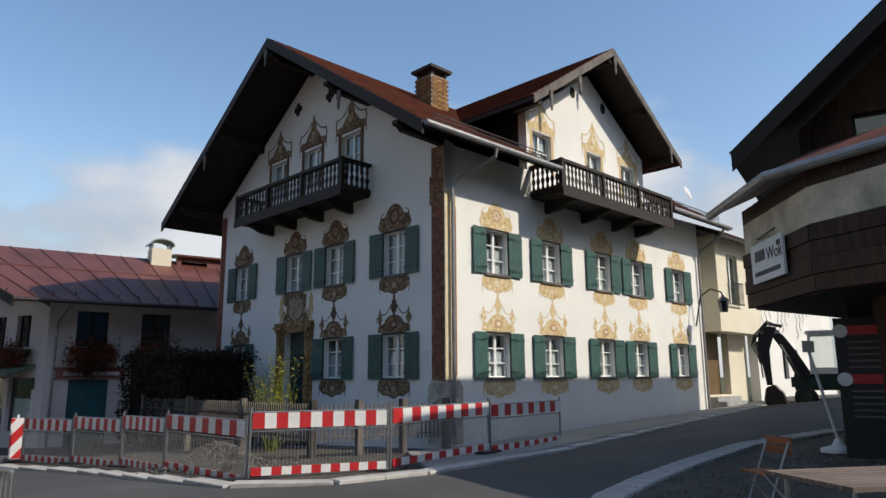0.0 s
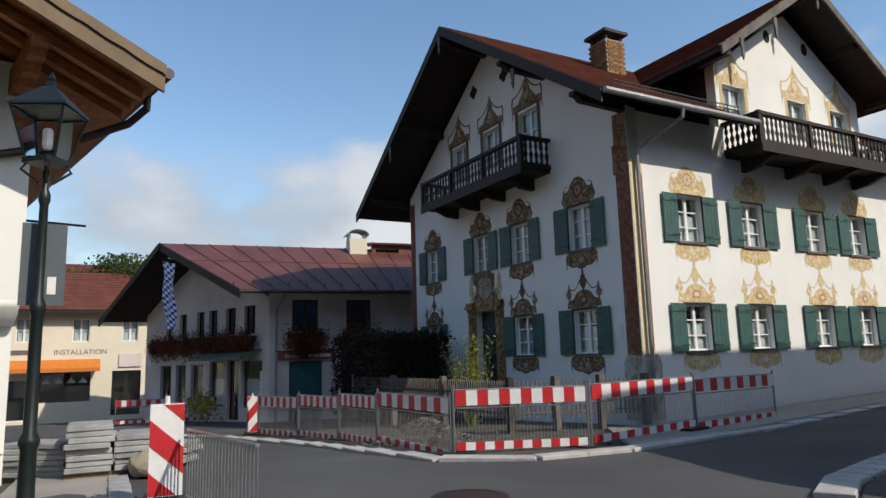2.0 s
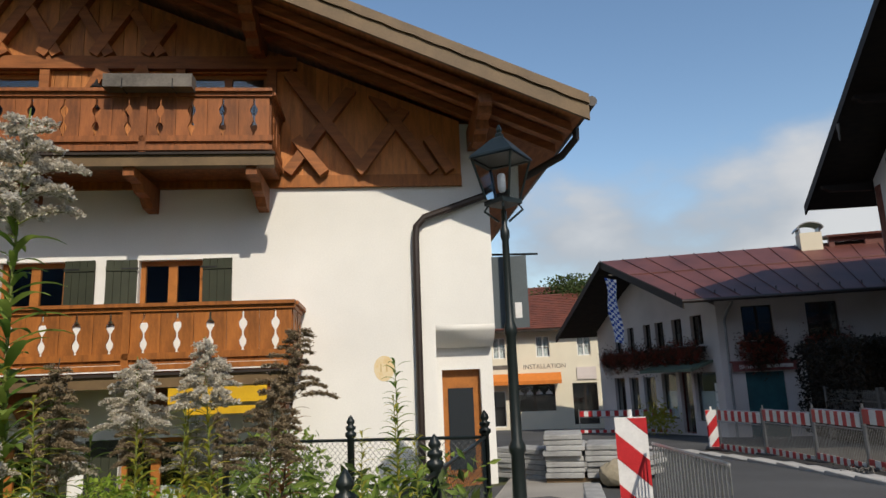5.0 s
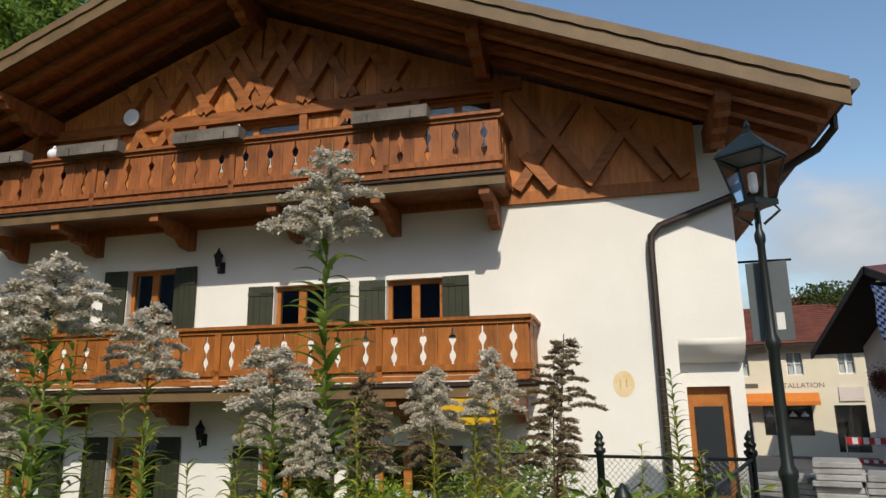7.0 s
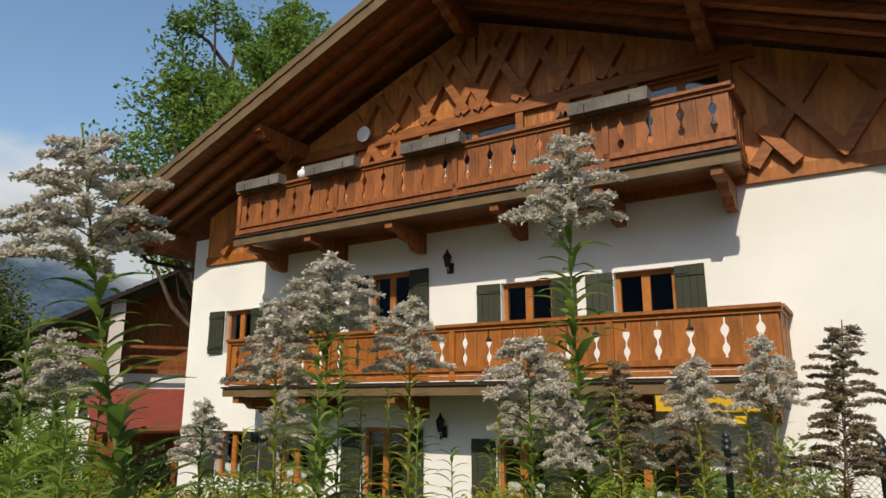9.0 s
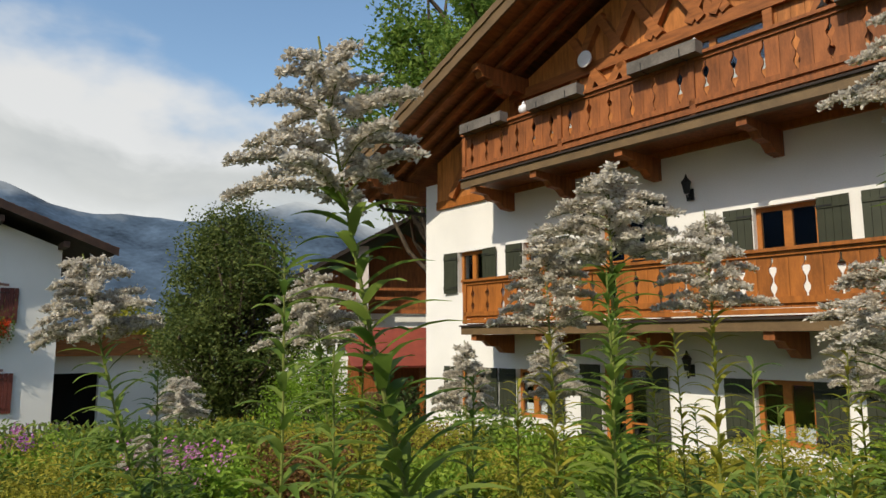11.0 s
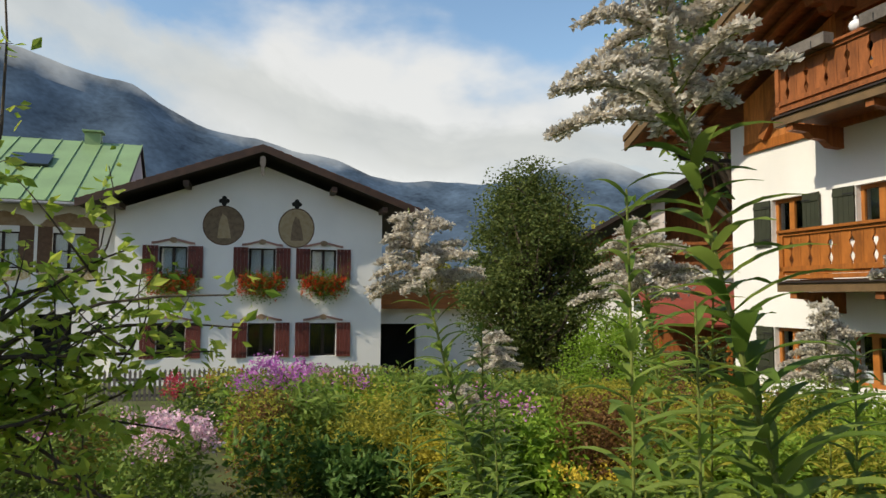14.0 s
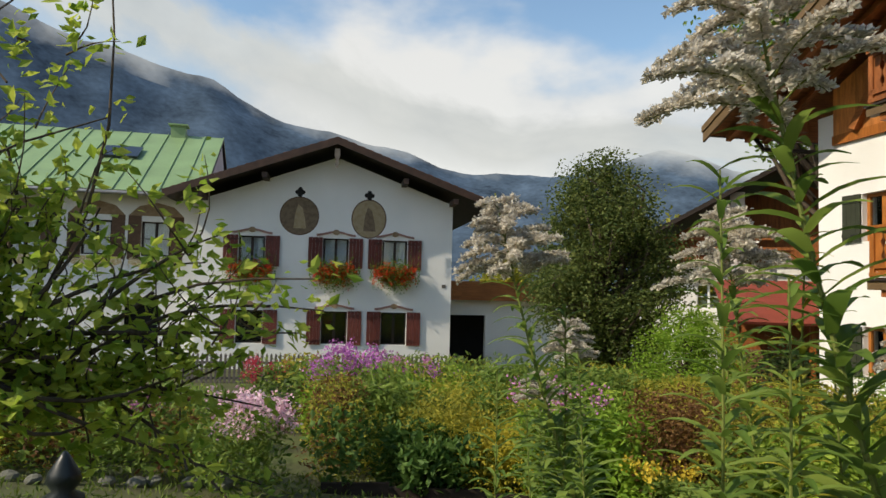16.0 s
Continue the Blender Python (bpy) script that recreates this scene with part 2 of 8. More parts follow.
def box(bm, x0, x1, y0, y1, z0, z1, m=None):
    v = [bm.verts.new((x, y, z)) for x in (x0, x1) for y in (y0, y1) for z in (z0, z1)]
    for f in ((0, 1, 3, 2), (4, 6, 7, 5), (0, 4, 5, 1), (2, 3, 7, 6), (0, 2, 6, 4), (1, 5, 7, 3)):
        bm.faces.new([v[i] for i in f])
    if m is not None:
        bmesh.ops.transform(bm, matrix=m, verts=v)
    return v


def prism(bm, pts, y0, y1, m=None):
    """A polygon in x and z, pushed from y0 to y1."""
    a = [bm.verts.new((x, y0, z)) for x, z in pts]
    b = [bm.verts.new((x, y1, z)) for x, z in pts]
    k = len(pts)
    area = sum(pts[i][0] * pts[(i + 1) % k][1] - pts[(i + 1) % k][0] * pts[i][1] for i in range(k))
    if area < 0:
        a.reverse(), b.reverse()
    bm.faces.new(a)
    bm.faces.new(b[::-1])
    for i in range(k):
        bm.faces.new((a[i], b[i], b[(i + 1) % k], a[(i + 1) % k]))
    if m is not None:
        bmesh.ops.transform(bm, matrix=m, verts=a + b)
    return a + b


def tube(bm, pts, r, sides=8, r2=None):
    """A round bar along points."""
    pts = [Vector(p) for p in pts]
    rings = []
    for i, p in enumerate(pts):
        d = (pts[min(i + 1, len(pts) - 1)] - pts[max(i - 1, 0)]).normalized()
        s = d.orthogonal().normalized() if i == 0 else (rings[-1][1] - d * rings[-1][1].dot(d)).normalized()
        t = d.cross(s)
        rr = r if r2 is None else r + (r2 - r) * i / (len(pts) - 1)
        rings.append(([bm.verts.new(p + (s * math.cos(a) + t * math.sin(a)) * rr) for a in [2 * math.pi * k / sides for k in range(sides)]], s))
    for (a, _), (b, _) in zip(rings, rings[1:]):
        for k in range(sides):
            bm.faces.new((a[k], a[(k + 1) % sides], b[(k + 1) % sides], b[k]))
    bm.faces.new(rings[0][0][::-1])
    bm.faces.new(rings[-1][0])


def lathe(bm, prof, sides=12, m=None):
    """Radius and height pairs turned round z."""
    vs, rings = [], []
    for r, z in prof:
        rings.append([bm.verts.new((r * math.cos(2 * math.pi * k / sides), r * math.sin(2 * math.pi * k / sides), z)) for k in range(sides)])
        vs += rings[-1]
    for a, b in zip(rings, rings[1:]):
        for k in range(sides):
            bm.faces.new((a[k], a[(k + 1) % sides], b[(k + 1) % sides], b[k]))
    bm.faces.new(rings[0][::-1])
    bm.faces.new(rings[-1])
    if m is not None:
        bmesh.ops.transform(bm, matrix=m, verts=vs)


def clip(poly, a, b, c):
    """Keep the part of a polygon where a*x + b*z <= c."""
    out = []
    for i, p in enumerate(poly):
        q = poly[(i + 1) % len(poly)]
        dp, dq = a * p[0] + b * p[1] - c, a * q[0] + b * q[1] - c
        if dp <= 0:
            out.append(p)
        if (dp < 0) != (dq < 0) and abs(dp - dq) > 1e-9:
            t = dp / (dp - dq)
            out.append((p[0] + (q[0] - p[0]) * t, p[1] + (q[1] - p[1]) * t))
    return out


def facade(bm, x0, x1, z0, z1, holes=(), cuts=(), y0=0.0, y1=0.35):
    """A wall in x and z with rectangular openings (x0, x1, z0, z1), cut off along sloping lines."""
    xs = sorted({x0, x1, *[h[0] for h in holes], *[h[1] for h in holes]})
    zs = sorted({z0, z1, *[h[2] for h in holes], *[h[3] for h in holes]})
    xs, zs = [x for x in xs if x0 <= x <= x1], [z for z in zs if z0 <= z <= z1]
    for xa, xb in zip(xs, xs[1:]):
        for za, zb in zip(zs, zs[1:]):
            if any(h[0] < (xa + xb) / 2 < h[1] and h[2] < (za + zb) / 2 < h[3] for h in holes):
                continue
            poly = [(xa, za), (xb, za), (xb, zb), (xa, zb)]
            for c in cuts:
                poly = clip(poly, *c)
                if len(poly) < 3:
                    break
            if len(poly) >= 3:
                prism(bm, poly, y0, y1)
    bmesh.ops.remove_doubles(bm, verts=bm.verts, dist=0.0005)


def ground(x, y):
    """The height of the ground."""
    t = -0.55 * x + 0.835 * y
    s = -0.87 * x - 0.5 * y
    z = 0.15 - 0.042 * max(0.0, min(t - 9, 45)) + 0.065 * max(0.0, min(x - 2, 14))
    k = max(0.0, min(1.0, (s - 1.5) / 9.5))
    k = k * k * (3 - 2 * k)
    street = max(0.0, min(1.0, (y + 0.62 * x - 1.0) / 4 + 0.5))
    low = -1.05 - 0.03 * max(0, min(s - 11, 14))
    zg = 0.15 + (low - 0.15) * k
    return z * street + zg * (1 - street)

# ---- ground ----
def sheet(name, xs, ys, material, label, category, lift=0.0, keep=None, edge=None):
    bm = bmesh.new()
    g = {}
    for i, x in enumerate(xs):
        for j, y in enumerate(ys):
            g[i, j] = bm.verts.new((x, y, ground(x, y) + lift + 0.012 * noise.noise((x * 0.7, y * 0.7, 0))))
    for i in range(len(xs) - 1):
        for j in range(len(ys) - 1):
            if keep is not None and not keep((xs[i] + xs[i + 1]) / 2, (ys[j] + ys[j + 1]) / 2):
                continue
            cell = [(xs[i], ys[j]), (xs[i + 1], ys[j]), (xs[i + 1], ys[j + 1]), (xs[i], ys[j + 1])]
            if edge is None or all(edge[0] * x + edge[1] * y <= edge[2] for x, y in cell):
                bm.faces.new((g[i, j], g[i + 1, j], g[i + 1, j + 1], g[i, j + 1]))
                continue
            cell = clip(cell, *edge)
            if len(cell) > 2:
                bm.faces.new([bm.verts.new((x, y, ground(x, y) + lift + 0.012 * noise.noise((x * 0.7, y * 0.7, 0)))) for x, y in cell])
    bmesh.ops.remove_doubles(bm, verts=bm.verts, dist=0.002)
    for v in [v for v in bm.verts if not v.link_faces]:
        bm.verts.remove(v)
    for f in bm.faces:
        f.smooth = True
    return tagged(part(name, bm, material), label, category, kind="structure")


def steps(a, b, d):
    return [a + (b - a) * i / max(1, round((b - a) / d)) for i in range(max(1, round((b - a) / d)) + 1)]


fine = [-1600, -600, -250, -110, -60] + steps(-40, 40, 0.8) + [60, 110, 250, 600, 1600]
sheet("ground", fine, fine, M_GRASS, "garden soil and rough grass reaching away under the town", "ground")


def on_street(x, y):
    return not (x < -8 and y < 8.6) and abs(x) < 46 and y < 60


sheet("road", steps(-46, 46, 0.8), steps(-30, 60, 0.8), M_ASPH, "dark worn asphalt of the village street", "road", 0.03, on_street, (-0.62, -1, -0.9))

# ---- windows, shutters ----
def window(parent, x, z0, w, hgt, m, wood, cols=2, rows=3, curtain=True, depth=0.13, pane_mat=None, t=0.05):
    """A casement window in an opening; m carries the wall's plane."""
    bm = bmesh.new()
    y0, y1 = depth, depth + 0.06
    gaps = []
    for i in range(cols):
        for j in range(rows):
            gaps.append((x - w / 2 + w * i / cols + (t if i == 0 else t * 0.9), x - w / 2 + w * (i + 1) / cols - (t if i == cols - 1 else t * 0.9),
                         z0 + hgt * j / rows + (t if j == 0 else 0.014), z0 + hgt * (j + 1) / rows - (t if j == rows - 1 else 0.014)))
    facade(bm, x - w / 2, x + w / 2, z0, z0 + hgt, gaps, (), y0, y1)
    fr = part("window", bm, wood, parent, m=m)
    bm = bmesh.new()
    box(bm, x - w / 2 + 0.02, x + w / 2 - 0.02, y0 + 0.03, y0 + 0.036, z0 + 0.02, z0 + hgt - 0.02)
    part("pane", bm, pane_mat or M_GLASS, fr).visible_shadow = False
    if curtain:
        bm = bmesh.new()
        for k in range(cols):
            a = x - w / 2 + t + (w - 2 * t) * k / cols + 0.03
            b = x - w / 2 + t + (w - 2 * t) * (k + 1) / cols - 0.03
            n = 14
            zt = z0 + hgt * (0.62 if curtain == "half" else 0.97)
            if curtain == "low":
                zt = z0 + hgt * 0.3
            row = [(bm.verts.new((a + (b - a) * i / n, y0 + 0.085 + 0.012 * (i % 2), z0 + t)), bm.verts.new((a + (b - a) * i / n, y0 + 0.085 + 0.012 * (i % 2), zt - 0.02 * (i % 2)))) for i in range(n + 1)]
            for (p, q), (r, s) in zip(row, row[1:]):
                bm.faces.new((p, r, s, q))
        part("curtain", bm, M_CURT, fr)
    return fr


SHUTTERS = {}


def shutter(parent, x, z0, w, hgt, m, material, side, swing=0.0):
    """A ledged board shutter, hinged at x, lying open against the wall."""
    key = (round(w, 2), round(hgt, 2), material.name, side)
    if key not in SHUTTERS:
        bm = bmesh.new()
        nb = 4
        for i in range(nb):
            box(bm, side * w * i / nb, side * (w * (i + 1) / nb - 0.006), -0.045, -0.018, 0, hgt)
        for zz in (0.14, 0.86):
            box(bm, 0, side * (w - 0.005), -0.062, -0.045, hgt * zz - 0.035, hgt * zz + 0.035)
        bmesh.ops.recalc_face_normals(bm, faces=bm.faces)
        o = part("shutter", bm, material, parent)
        hg = []
        for zz in (0.14, 0.86):
            bm = bmesh.new()
            box(bm, side * -0.03, side * w * 0.5, -0.068, -0.062, hgt * zz - 0.012, hgt * zz + 0.012)
            bmesh.ops.recalc_face_normals(bm, faces=bm.faces)
            hg.append(part("hinge", bm, M_BLACK, o))
        SHUTTERS[key] = (o, hg)
        o.matrix_local = m @ pose(x, 0, z0, 0, 0, -side * swing)
        return o
    o, hg = SHUTTERS[key]
    c = again(o, parent, m @ pose(x, 0, z0, 0, 0, -side * swing))
    for piece in hg:
        again(piece, c, Matrix())
    return c


SWAP = Matrix(((0, 1, 0, 0), (1, 0, 0, 0), (0, 0, 1, 0), (0, 0, 0, 1)))


def slope(parent, x0, x1, ya, za, yb, zb, m, cover, under, thick=0.14, course=0.33, seams=0.0):
    """One roof slope from the ridge (ya, za) down to the eave (yb, zb): boards below, courses of tiles or seamed sheets on top."""
    bm = bmesh.new()
    prism(bm, [(ya, za - 0.05), (yb, zb - 0.05), (yb, zb - 0.05 - thick), (ya, za - 0.05 - thick)], x0, x1, SWAP)
    bmesh.ops.recalc_face_normals(bm, faces=bm.faces)
    top = part("roof", bm, under, parent, m=m)
    d = Vector((yb - ya, zb - za))
    up = Vector((-d.y, d.x)).normalized()
    up = up if up.y > 0 else -up
    if seams:
        n = max(1, round((x1 - x0) / seams))
        for i in range(n):
            a, b = x0 + (x1 - x0) * i / n, x0 + (x1 - x0) * (i + 1) / n
            bm = bmesh.new()
            q = [Vector((ya, za)) - up * 0.05, Vector((yb, zb)) - up * 0.05]
            prism(bm, [tuple(q[0]), tuple(q[1]), tuple(q[1] + up * 0.03), tuple(q[0] + up * 0.03)], a, b, SWAP)
            prism(bm, [tuple(q[0]), tuple(q[1]), tuple(q[1] + up * 0.075), tuple(q[0] + up * 0.075)], b - 0.035, b - 0.002, SWAP)
            bmesh.ops.recalc_face_normals(bm, faces=bm.faces)
            part("sheet", bm, cover, top)
    else:
        n = max(1, round(d.length / course))
        for i in range(n):
            p, q = Vector((ya, za)) + d * (i / n), Vector((ya, za)) + d * ((i + 1.12) / n)
            bm = bmesh.new()
            prism(bm, [tuple(p - up * 0.05), tuple(q - up * 0.02), tuple(q + up * 0.012), tuple(p - up * 0.02)], x0 + 0.01, x1 - 0.01, SWAP)
            bmesh.ops.recalc_face_normals(bm, faces=bm.faces)
            part("tile_course", bm, cover, top)
    return top


def roof(parent, name, x0, x1, ymid, yl, yr, zr, zl, zrr, m, material, thick=0.14, under=None, course=0.33, seams=0.0):
    """Two slopes with the ridge along x. yl, yr: the eaves; zr: ridge height; zl, zrr: eave heights."""
    for ye, ze in ((yl, zl), (yr, zrr)):
        slope(parent, x0, x1, ymid, zr, ye, ze, m, material, under or M_DARKW, thick, course, seams)


def verge(parent, x, ymid, zr, ends, m, material, hgt=0.3, t=0.06, drop=0.02):
    """Barge boards along the two sloping edges of a gable at x."""
    for ye, ze in ends:
        bm = bmesh.new()
        prism(bm, [(ymid, zr - drop), (ye, ze - drop), (ye, ze - drop - hgt), (ymid, zr - drop - hgt)], x - t, x - 0.003, SWAP)
        bmesh.ops.recalc_face_normals(bm, faces=bm.faces)
        part("barge_board", bm, material, parent, m=m)


# ---- painted house on the corner ----
MH = pose(-0.052, 16.489, 0.068, 0, 0, 45.07) @ Matrix.Diagonal((0.977, 0.977, 1.0012, 1))
H_L = pose(0, 0, 0, 0, 0, -90)
house = thing("painted_house", "white three storey house with painted ornaments and green shutters", "house", MH)
HR_UP = [2.0, 4.45, 7.25, 9.4, 12.4]
HL_UP = [-1.94, -4.67, -6.87, -10.2]
WU, ZU, HU, ZD, HD = 0.92, 4.22, 1.17, 1.54, 1.13
holes_r = [(x - WU / 2, x + WU / 2, ZU, ZU + HU) for x in HR_UP] + [(x - WU / 2, x + WU / 2, ZD, ZD + HD) for x in HR_UP]
D_WIN = [(4.2, 0.92), (7.05, 0.85), (9.2, 0.92)]
holes_d = [(x - w / 2, x + w / 2, 7.55, 8.68) for x, w in D_WIN]
bm = bmesh.new()
facade(bm, 0, 14.3, -0.6, 7.4, holes_r)
part("wall", bm, M_WHITE, house, "sunlit white rendered side wall with painted window surrounds")
bm = bmesh.new()
facade(bm, 3.45, 10.25, 7.4, 12.0, holes_d, [(0.645, 1, 11.35 + 0.645 * 6.85), (-0.645, 1, 11.35 - 0.645 * 6.85)], 0.0, 0.3)
part("wall", bm, M_WHITE, house, "gabled dormer wall")
bm = bmesh.new()
holes_l = [(x - WU / 2, x + WU / 2, ZU, ZU + HU) for x in HL_UP] + [(x - WU / 2, x + WU / 2, ZD, ZD + HD) for x in (-1.94, -4.67, -10.2)] + [(-7.3, -6.12, 0.2, 2.95)]
G_WIN = [(-4.0, 0.95), (-6.02, 0.95), (-8.05, 0.95)]
holes_l += [(x - w / 2, x + w / 2, 7.45, 8.68) for x, w in G_WIN]
facade(bm, -12.0, 0, -0.6, 12.0, holes_l, [(0.65, 1, 11.45 + 0.65 * -6.15), (-0.65, 1, 11.45 + 0.65 * 6.15)])
part("wall", bm, M_WHITE, house, "shaded white gable wall with painted ornaments", m=H_L)
bm = bmesh.new()
box(bm, 0.4, 14.3, 11.65, 12.0, -0.6, 7.4)
part("wall", bm, M_WHITE, house)
bm = bmesh.new()
box(bm, 13.95, 14.3, 0.35, 11.65, -0.6, 7.4)
part("wall", bm, M_WHITE, house)
# solid boxes behind the windows; their black stands in for room shade
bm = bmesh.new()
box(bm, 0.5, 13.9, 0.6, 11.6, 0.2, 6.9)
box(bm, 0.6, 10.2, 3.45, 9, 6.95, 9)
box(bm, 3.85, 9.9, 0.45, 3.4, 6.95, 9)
part("inside", bm, M_DARKIN, house, "near-black box painted as the unlit rooms behind the windows")
R90 = pose(0, 0, 0, 0, 0, 90)
slope(house, -1.7, 15.0, 6.15, 11.93, 13.4, 7.24, Matrix(), M_TILE, M_DARKW)
slope(house, -1.7, 3.42, 6.15, 11.93, -1.05, 7.28, Matrix(), M_TILE, M_DARKW)
slope(house, 10.28, 15.0, 6.15, 11.93, -1.05, 7.28, Matrix(), M_TILE, M_DARKW)
slope(house, 3.42, 10.28, 6.15, 11.93, 0.4, 8.22, Matrix(), M_TILE, M_DARKW)
verge(house, -1.7, 6.15, 11.93, ((13.4, 7.24), (-1.05, 7.28)), Matrix(), M_DARKW, 0.32)
roof(house, "roof", -1.05, 6.0, -6.8, -11.15, -2.45, 11.95, 9.12, 9.12, R90, M_TILE)
verge(house, -1.05, -6.8, 11.95, ((-11.15, 9.12), (-2.45, 9.12)), R90, M_GREYWOOD, 0.26)
bm = bmesh.new()
for xx in (3.45, 9.95):
    prism(bm, [(0.3, 7.3), (0.3, 9.3), (3.3, 9.3), (3.3, 8.9)], xx, xx + 0.3, SWAP)
part("wall", bm, M_DARKW, house, "dark boarded dormer cheeks")


def casing(parent, x, z0, w, hgt, m):
    """Dark wooden lining round a window opening, with a sill."""
    bm = bmesh.new()
    e = 0.045
    facade(bm, x - w / 2 - e, x + w / 2 + e, z0 - e, z0 + hgt + e, [(x - w / 2 + 0.012, x + w / 2 - 0.012, z0 + 0.012, z0 + hgt - 0.012)], (), -0.014, -0.002)
    part("casing", bm, M_DARKW, parent, "", m)
    bm = bmesh.new()
    box(bm, x - w / 2 - 0.06, x + w / 2 + 0.06, -0.055, 0.1, z0 - 0.06, z0 - 0.002)
    part("sill", bm, M_GREYWOOD, parent, "", m)


for x in HR_UP:
    for z0, hh in ((ZU, HU), (ZD, HD)):
        window(house, x, z0, WU, hh, Matrix(), M_WINWHITE, 2, 3, "half")
        casing(house, x, z0, WU, hh, Matrix())
        for sd in (-1, 1):
            shutter(house, x + sd * (WU / 2 + 0.01), z0 - 0.02, 0.54, hh + 0.04, Matrix(), M_SHUT_G, sd, 3)
for x in HL_UP:
    for z0, hh in ((ZU, HU), (ZD, HD)):
        if z0 == ZD and x == -6.87:
            continue
        window(house, x, z0, WU, hh, H_L, M_WINWHITE, 2, 3, "half" if z0 == ZD else True)
        casing(house, x, z0, WU, hh, H_L)
        for sd in (-1, 1):
            shutter(house, x + sd * (WU / 2 + 0.01), z0 - 0.02, 0.54, hh + 0.04, H_L, M_SHUT_G, sd, 3)
for x, w in D_WIN:
    window(house, x, 7.55, w, 1.13, Matrix(), M_WINWHITE, 2, 2)
for x, w in G_WIN:
    window(house, x, 7.45, w, 1.23, H_L, M_WINWHITE, 2, 2)

# ---- balcony house ----
MB = pose(-9.542, 5.964, -0.045, 0, 0, 56.98) @ Matrix.Scale(1.0188, 4)
chalet = thing("balcony_house", "white rendered house with two long wooden balconies, broad gable", "house", MB)
B_UP = [(-12.5, 0.9, 2.78, 0.98), (-10.35, 0.9, 2.78, 0.98), (-8.2, 1.0, 2.1, 2.1), (-5.22, 0.98, 2.78, 0.98), (-3.15, 0.98, 2.78, 0.98)]
B_DN = [(-12.5, 0.9, 0.05, 1.0), (-10.6, 0.9, 0.05, 1.0), (-8.3, 1.0, -0.9, 2.1), (-5.4, 0.9, 0.05, 1.0), (-3.3, 0.98, 0.05, 1.0)]
bm = bmesh.new()
hol = [(x - w / 2, x + w / 2, z, z + h) for x, w, z, h in B_UP + B_DN] + [(0.98, 1.96, -2.2, 2.6)]
facade(bm, -14.2, 1.95, -2.2, 4.9, hol)
part("wall", bm, M_WHITE2, chalet, "sunlit white rendered wall")
bm = bmesh.new()
B_TOP = [(-10.05, 1.6, 5.95, 0.75), (-6.25, 1.9, 5.95, 0.95), (-2.35, 1.3, 5.95, 0.95)]
hol = [(x - w / 2, x + w / 2, z, z + h) for x, w, z, h in B_TOP]
facade(bm, -13.7, 1.5, 4.9, 9.6, hol, [(0.405, 1, 9.15 + 0.405 * -6.2), (-0.405, 1, 9.15 + 0.405 * 6.2)], -0.02, 0.2)
part("cladding", bm, M_CLAD, chalet, "brown stained board cladding of the gable")
for q in ((-14.2, -13.9, 0.35, 13, -2.2, 5.6), (1.65, 1.95, 0.35, 13, 2.6, 5.9), (1.65, 1.95, 0.82, 13, -2.2, 2.6), (0.68, 0.98, 0.352, 0.8, -2.2, 2.6), (-13.9, 1.65, 12.7, 13, -2.2, 5.6), (-14.2, -13.7, 0.0, 0.35, 4.9, 5.6), (1.5, 1.95, 0.0, 0.35, 4.9, 6.0)):
    bm = bmesh.new()
    box(bm, *q)
    part("wall", bm, M_WHITE2, chalet)
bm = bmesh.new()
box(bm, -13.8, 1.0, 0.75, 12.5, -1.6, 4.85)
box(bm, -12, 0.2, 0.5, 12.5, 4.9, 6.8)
part("inside", bm, M_DARKIN, chalet, "near-black box painted as the unlit rooms behind the windows")
roof(chalet, "roof", -1.78, 13.5, 6.2, 15.85, -3.18, 9.62, 5.68, 5.70, R90, M_TILE, 0.14, M_SOFFIT)
verge(chalet, -1.78, 6.2, 9.62, ((15.85, 5.68), (-3.18, 5.70)), R90, M_BARGE, 0.34)
for k, (x, w, z, h) in enumerate(B_UP + B_DN):
    door = h > 1.5
    window(chalet, x, z, w, h, Matrix(), M_WINWOOD, 2, 2 if door else 1, False if door else "low", 0.12, t=0.075)
    for sd in (-1, 1):
        shutter(chalet, x + sd * (w / 2 + 0.01), z, 0.46, h, Matrix(), M_SHUT_O, sd, 4)
for x, w, z, h in B_TOP:
    window(chalet, x, z, w, h, Matrix(), M_WINWOOD, 2, 1, "low", 0.06, t=0.07)

M_UMBERW = mat("brown_verge_board", (0.06, 0.03, 0.018), 0.6, 0.25, 3, 0.2, 30)

# ---- garden house ----
MG = pose(-14.047, -20.931, 0.068, 0, 0, 145.83) @ Matrix.Scale(0.9749, 4)
cottage = thing("garden_house", "white house with round wall paintings, red brown shutters and geranium boxes", "house", MG)
G_UP = [-2.75, 0.2, 2.34]
G_DN = [-2.75, 0.22, 2.36]
bm = bmesh.new()
hol = [(x - 0.46, x + 0.46, 2.2, 3.25) for x in G_UP] + [(x - 0.46, x + 0.46, -0.55, 0.62) for x in G_DN]
facade(bm, -4.6, 4.45, -2.6, 6.6, hol, [(0.365, 1, 6.2 + 0.365 * 0.16), (-0.365, 1, 6.2 - 0.365 * 0.16)])
part("wall", bm, M_WHITE, cottage, "white rendered gable wall")
bm = bmesh.new()
box(bm, -4.6, -4.25, 0.35, 12, -2.6, 4.5)
box(bm, 4.1, 4.45, 0.35, 12, -2.6, 4.5)
box(bm, -4.25, 4.1, 11.7, 12, -2.6, 4.5)
part("wall", bm, M_WHITE, cottage)
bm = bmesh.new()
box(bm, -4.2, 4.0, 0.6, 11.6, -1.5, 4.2)
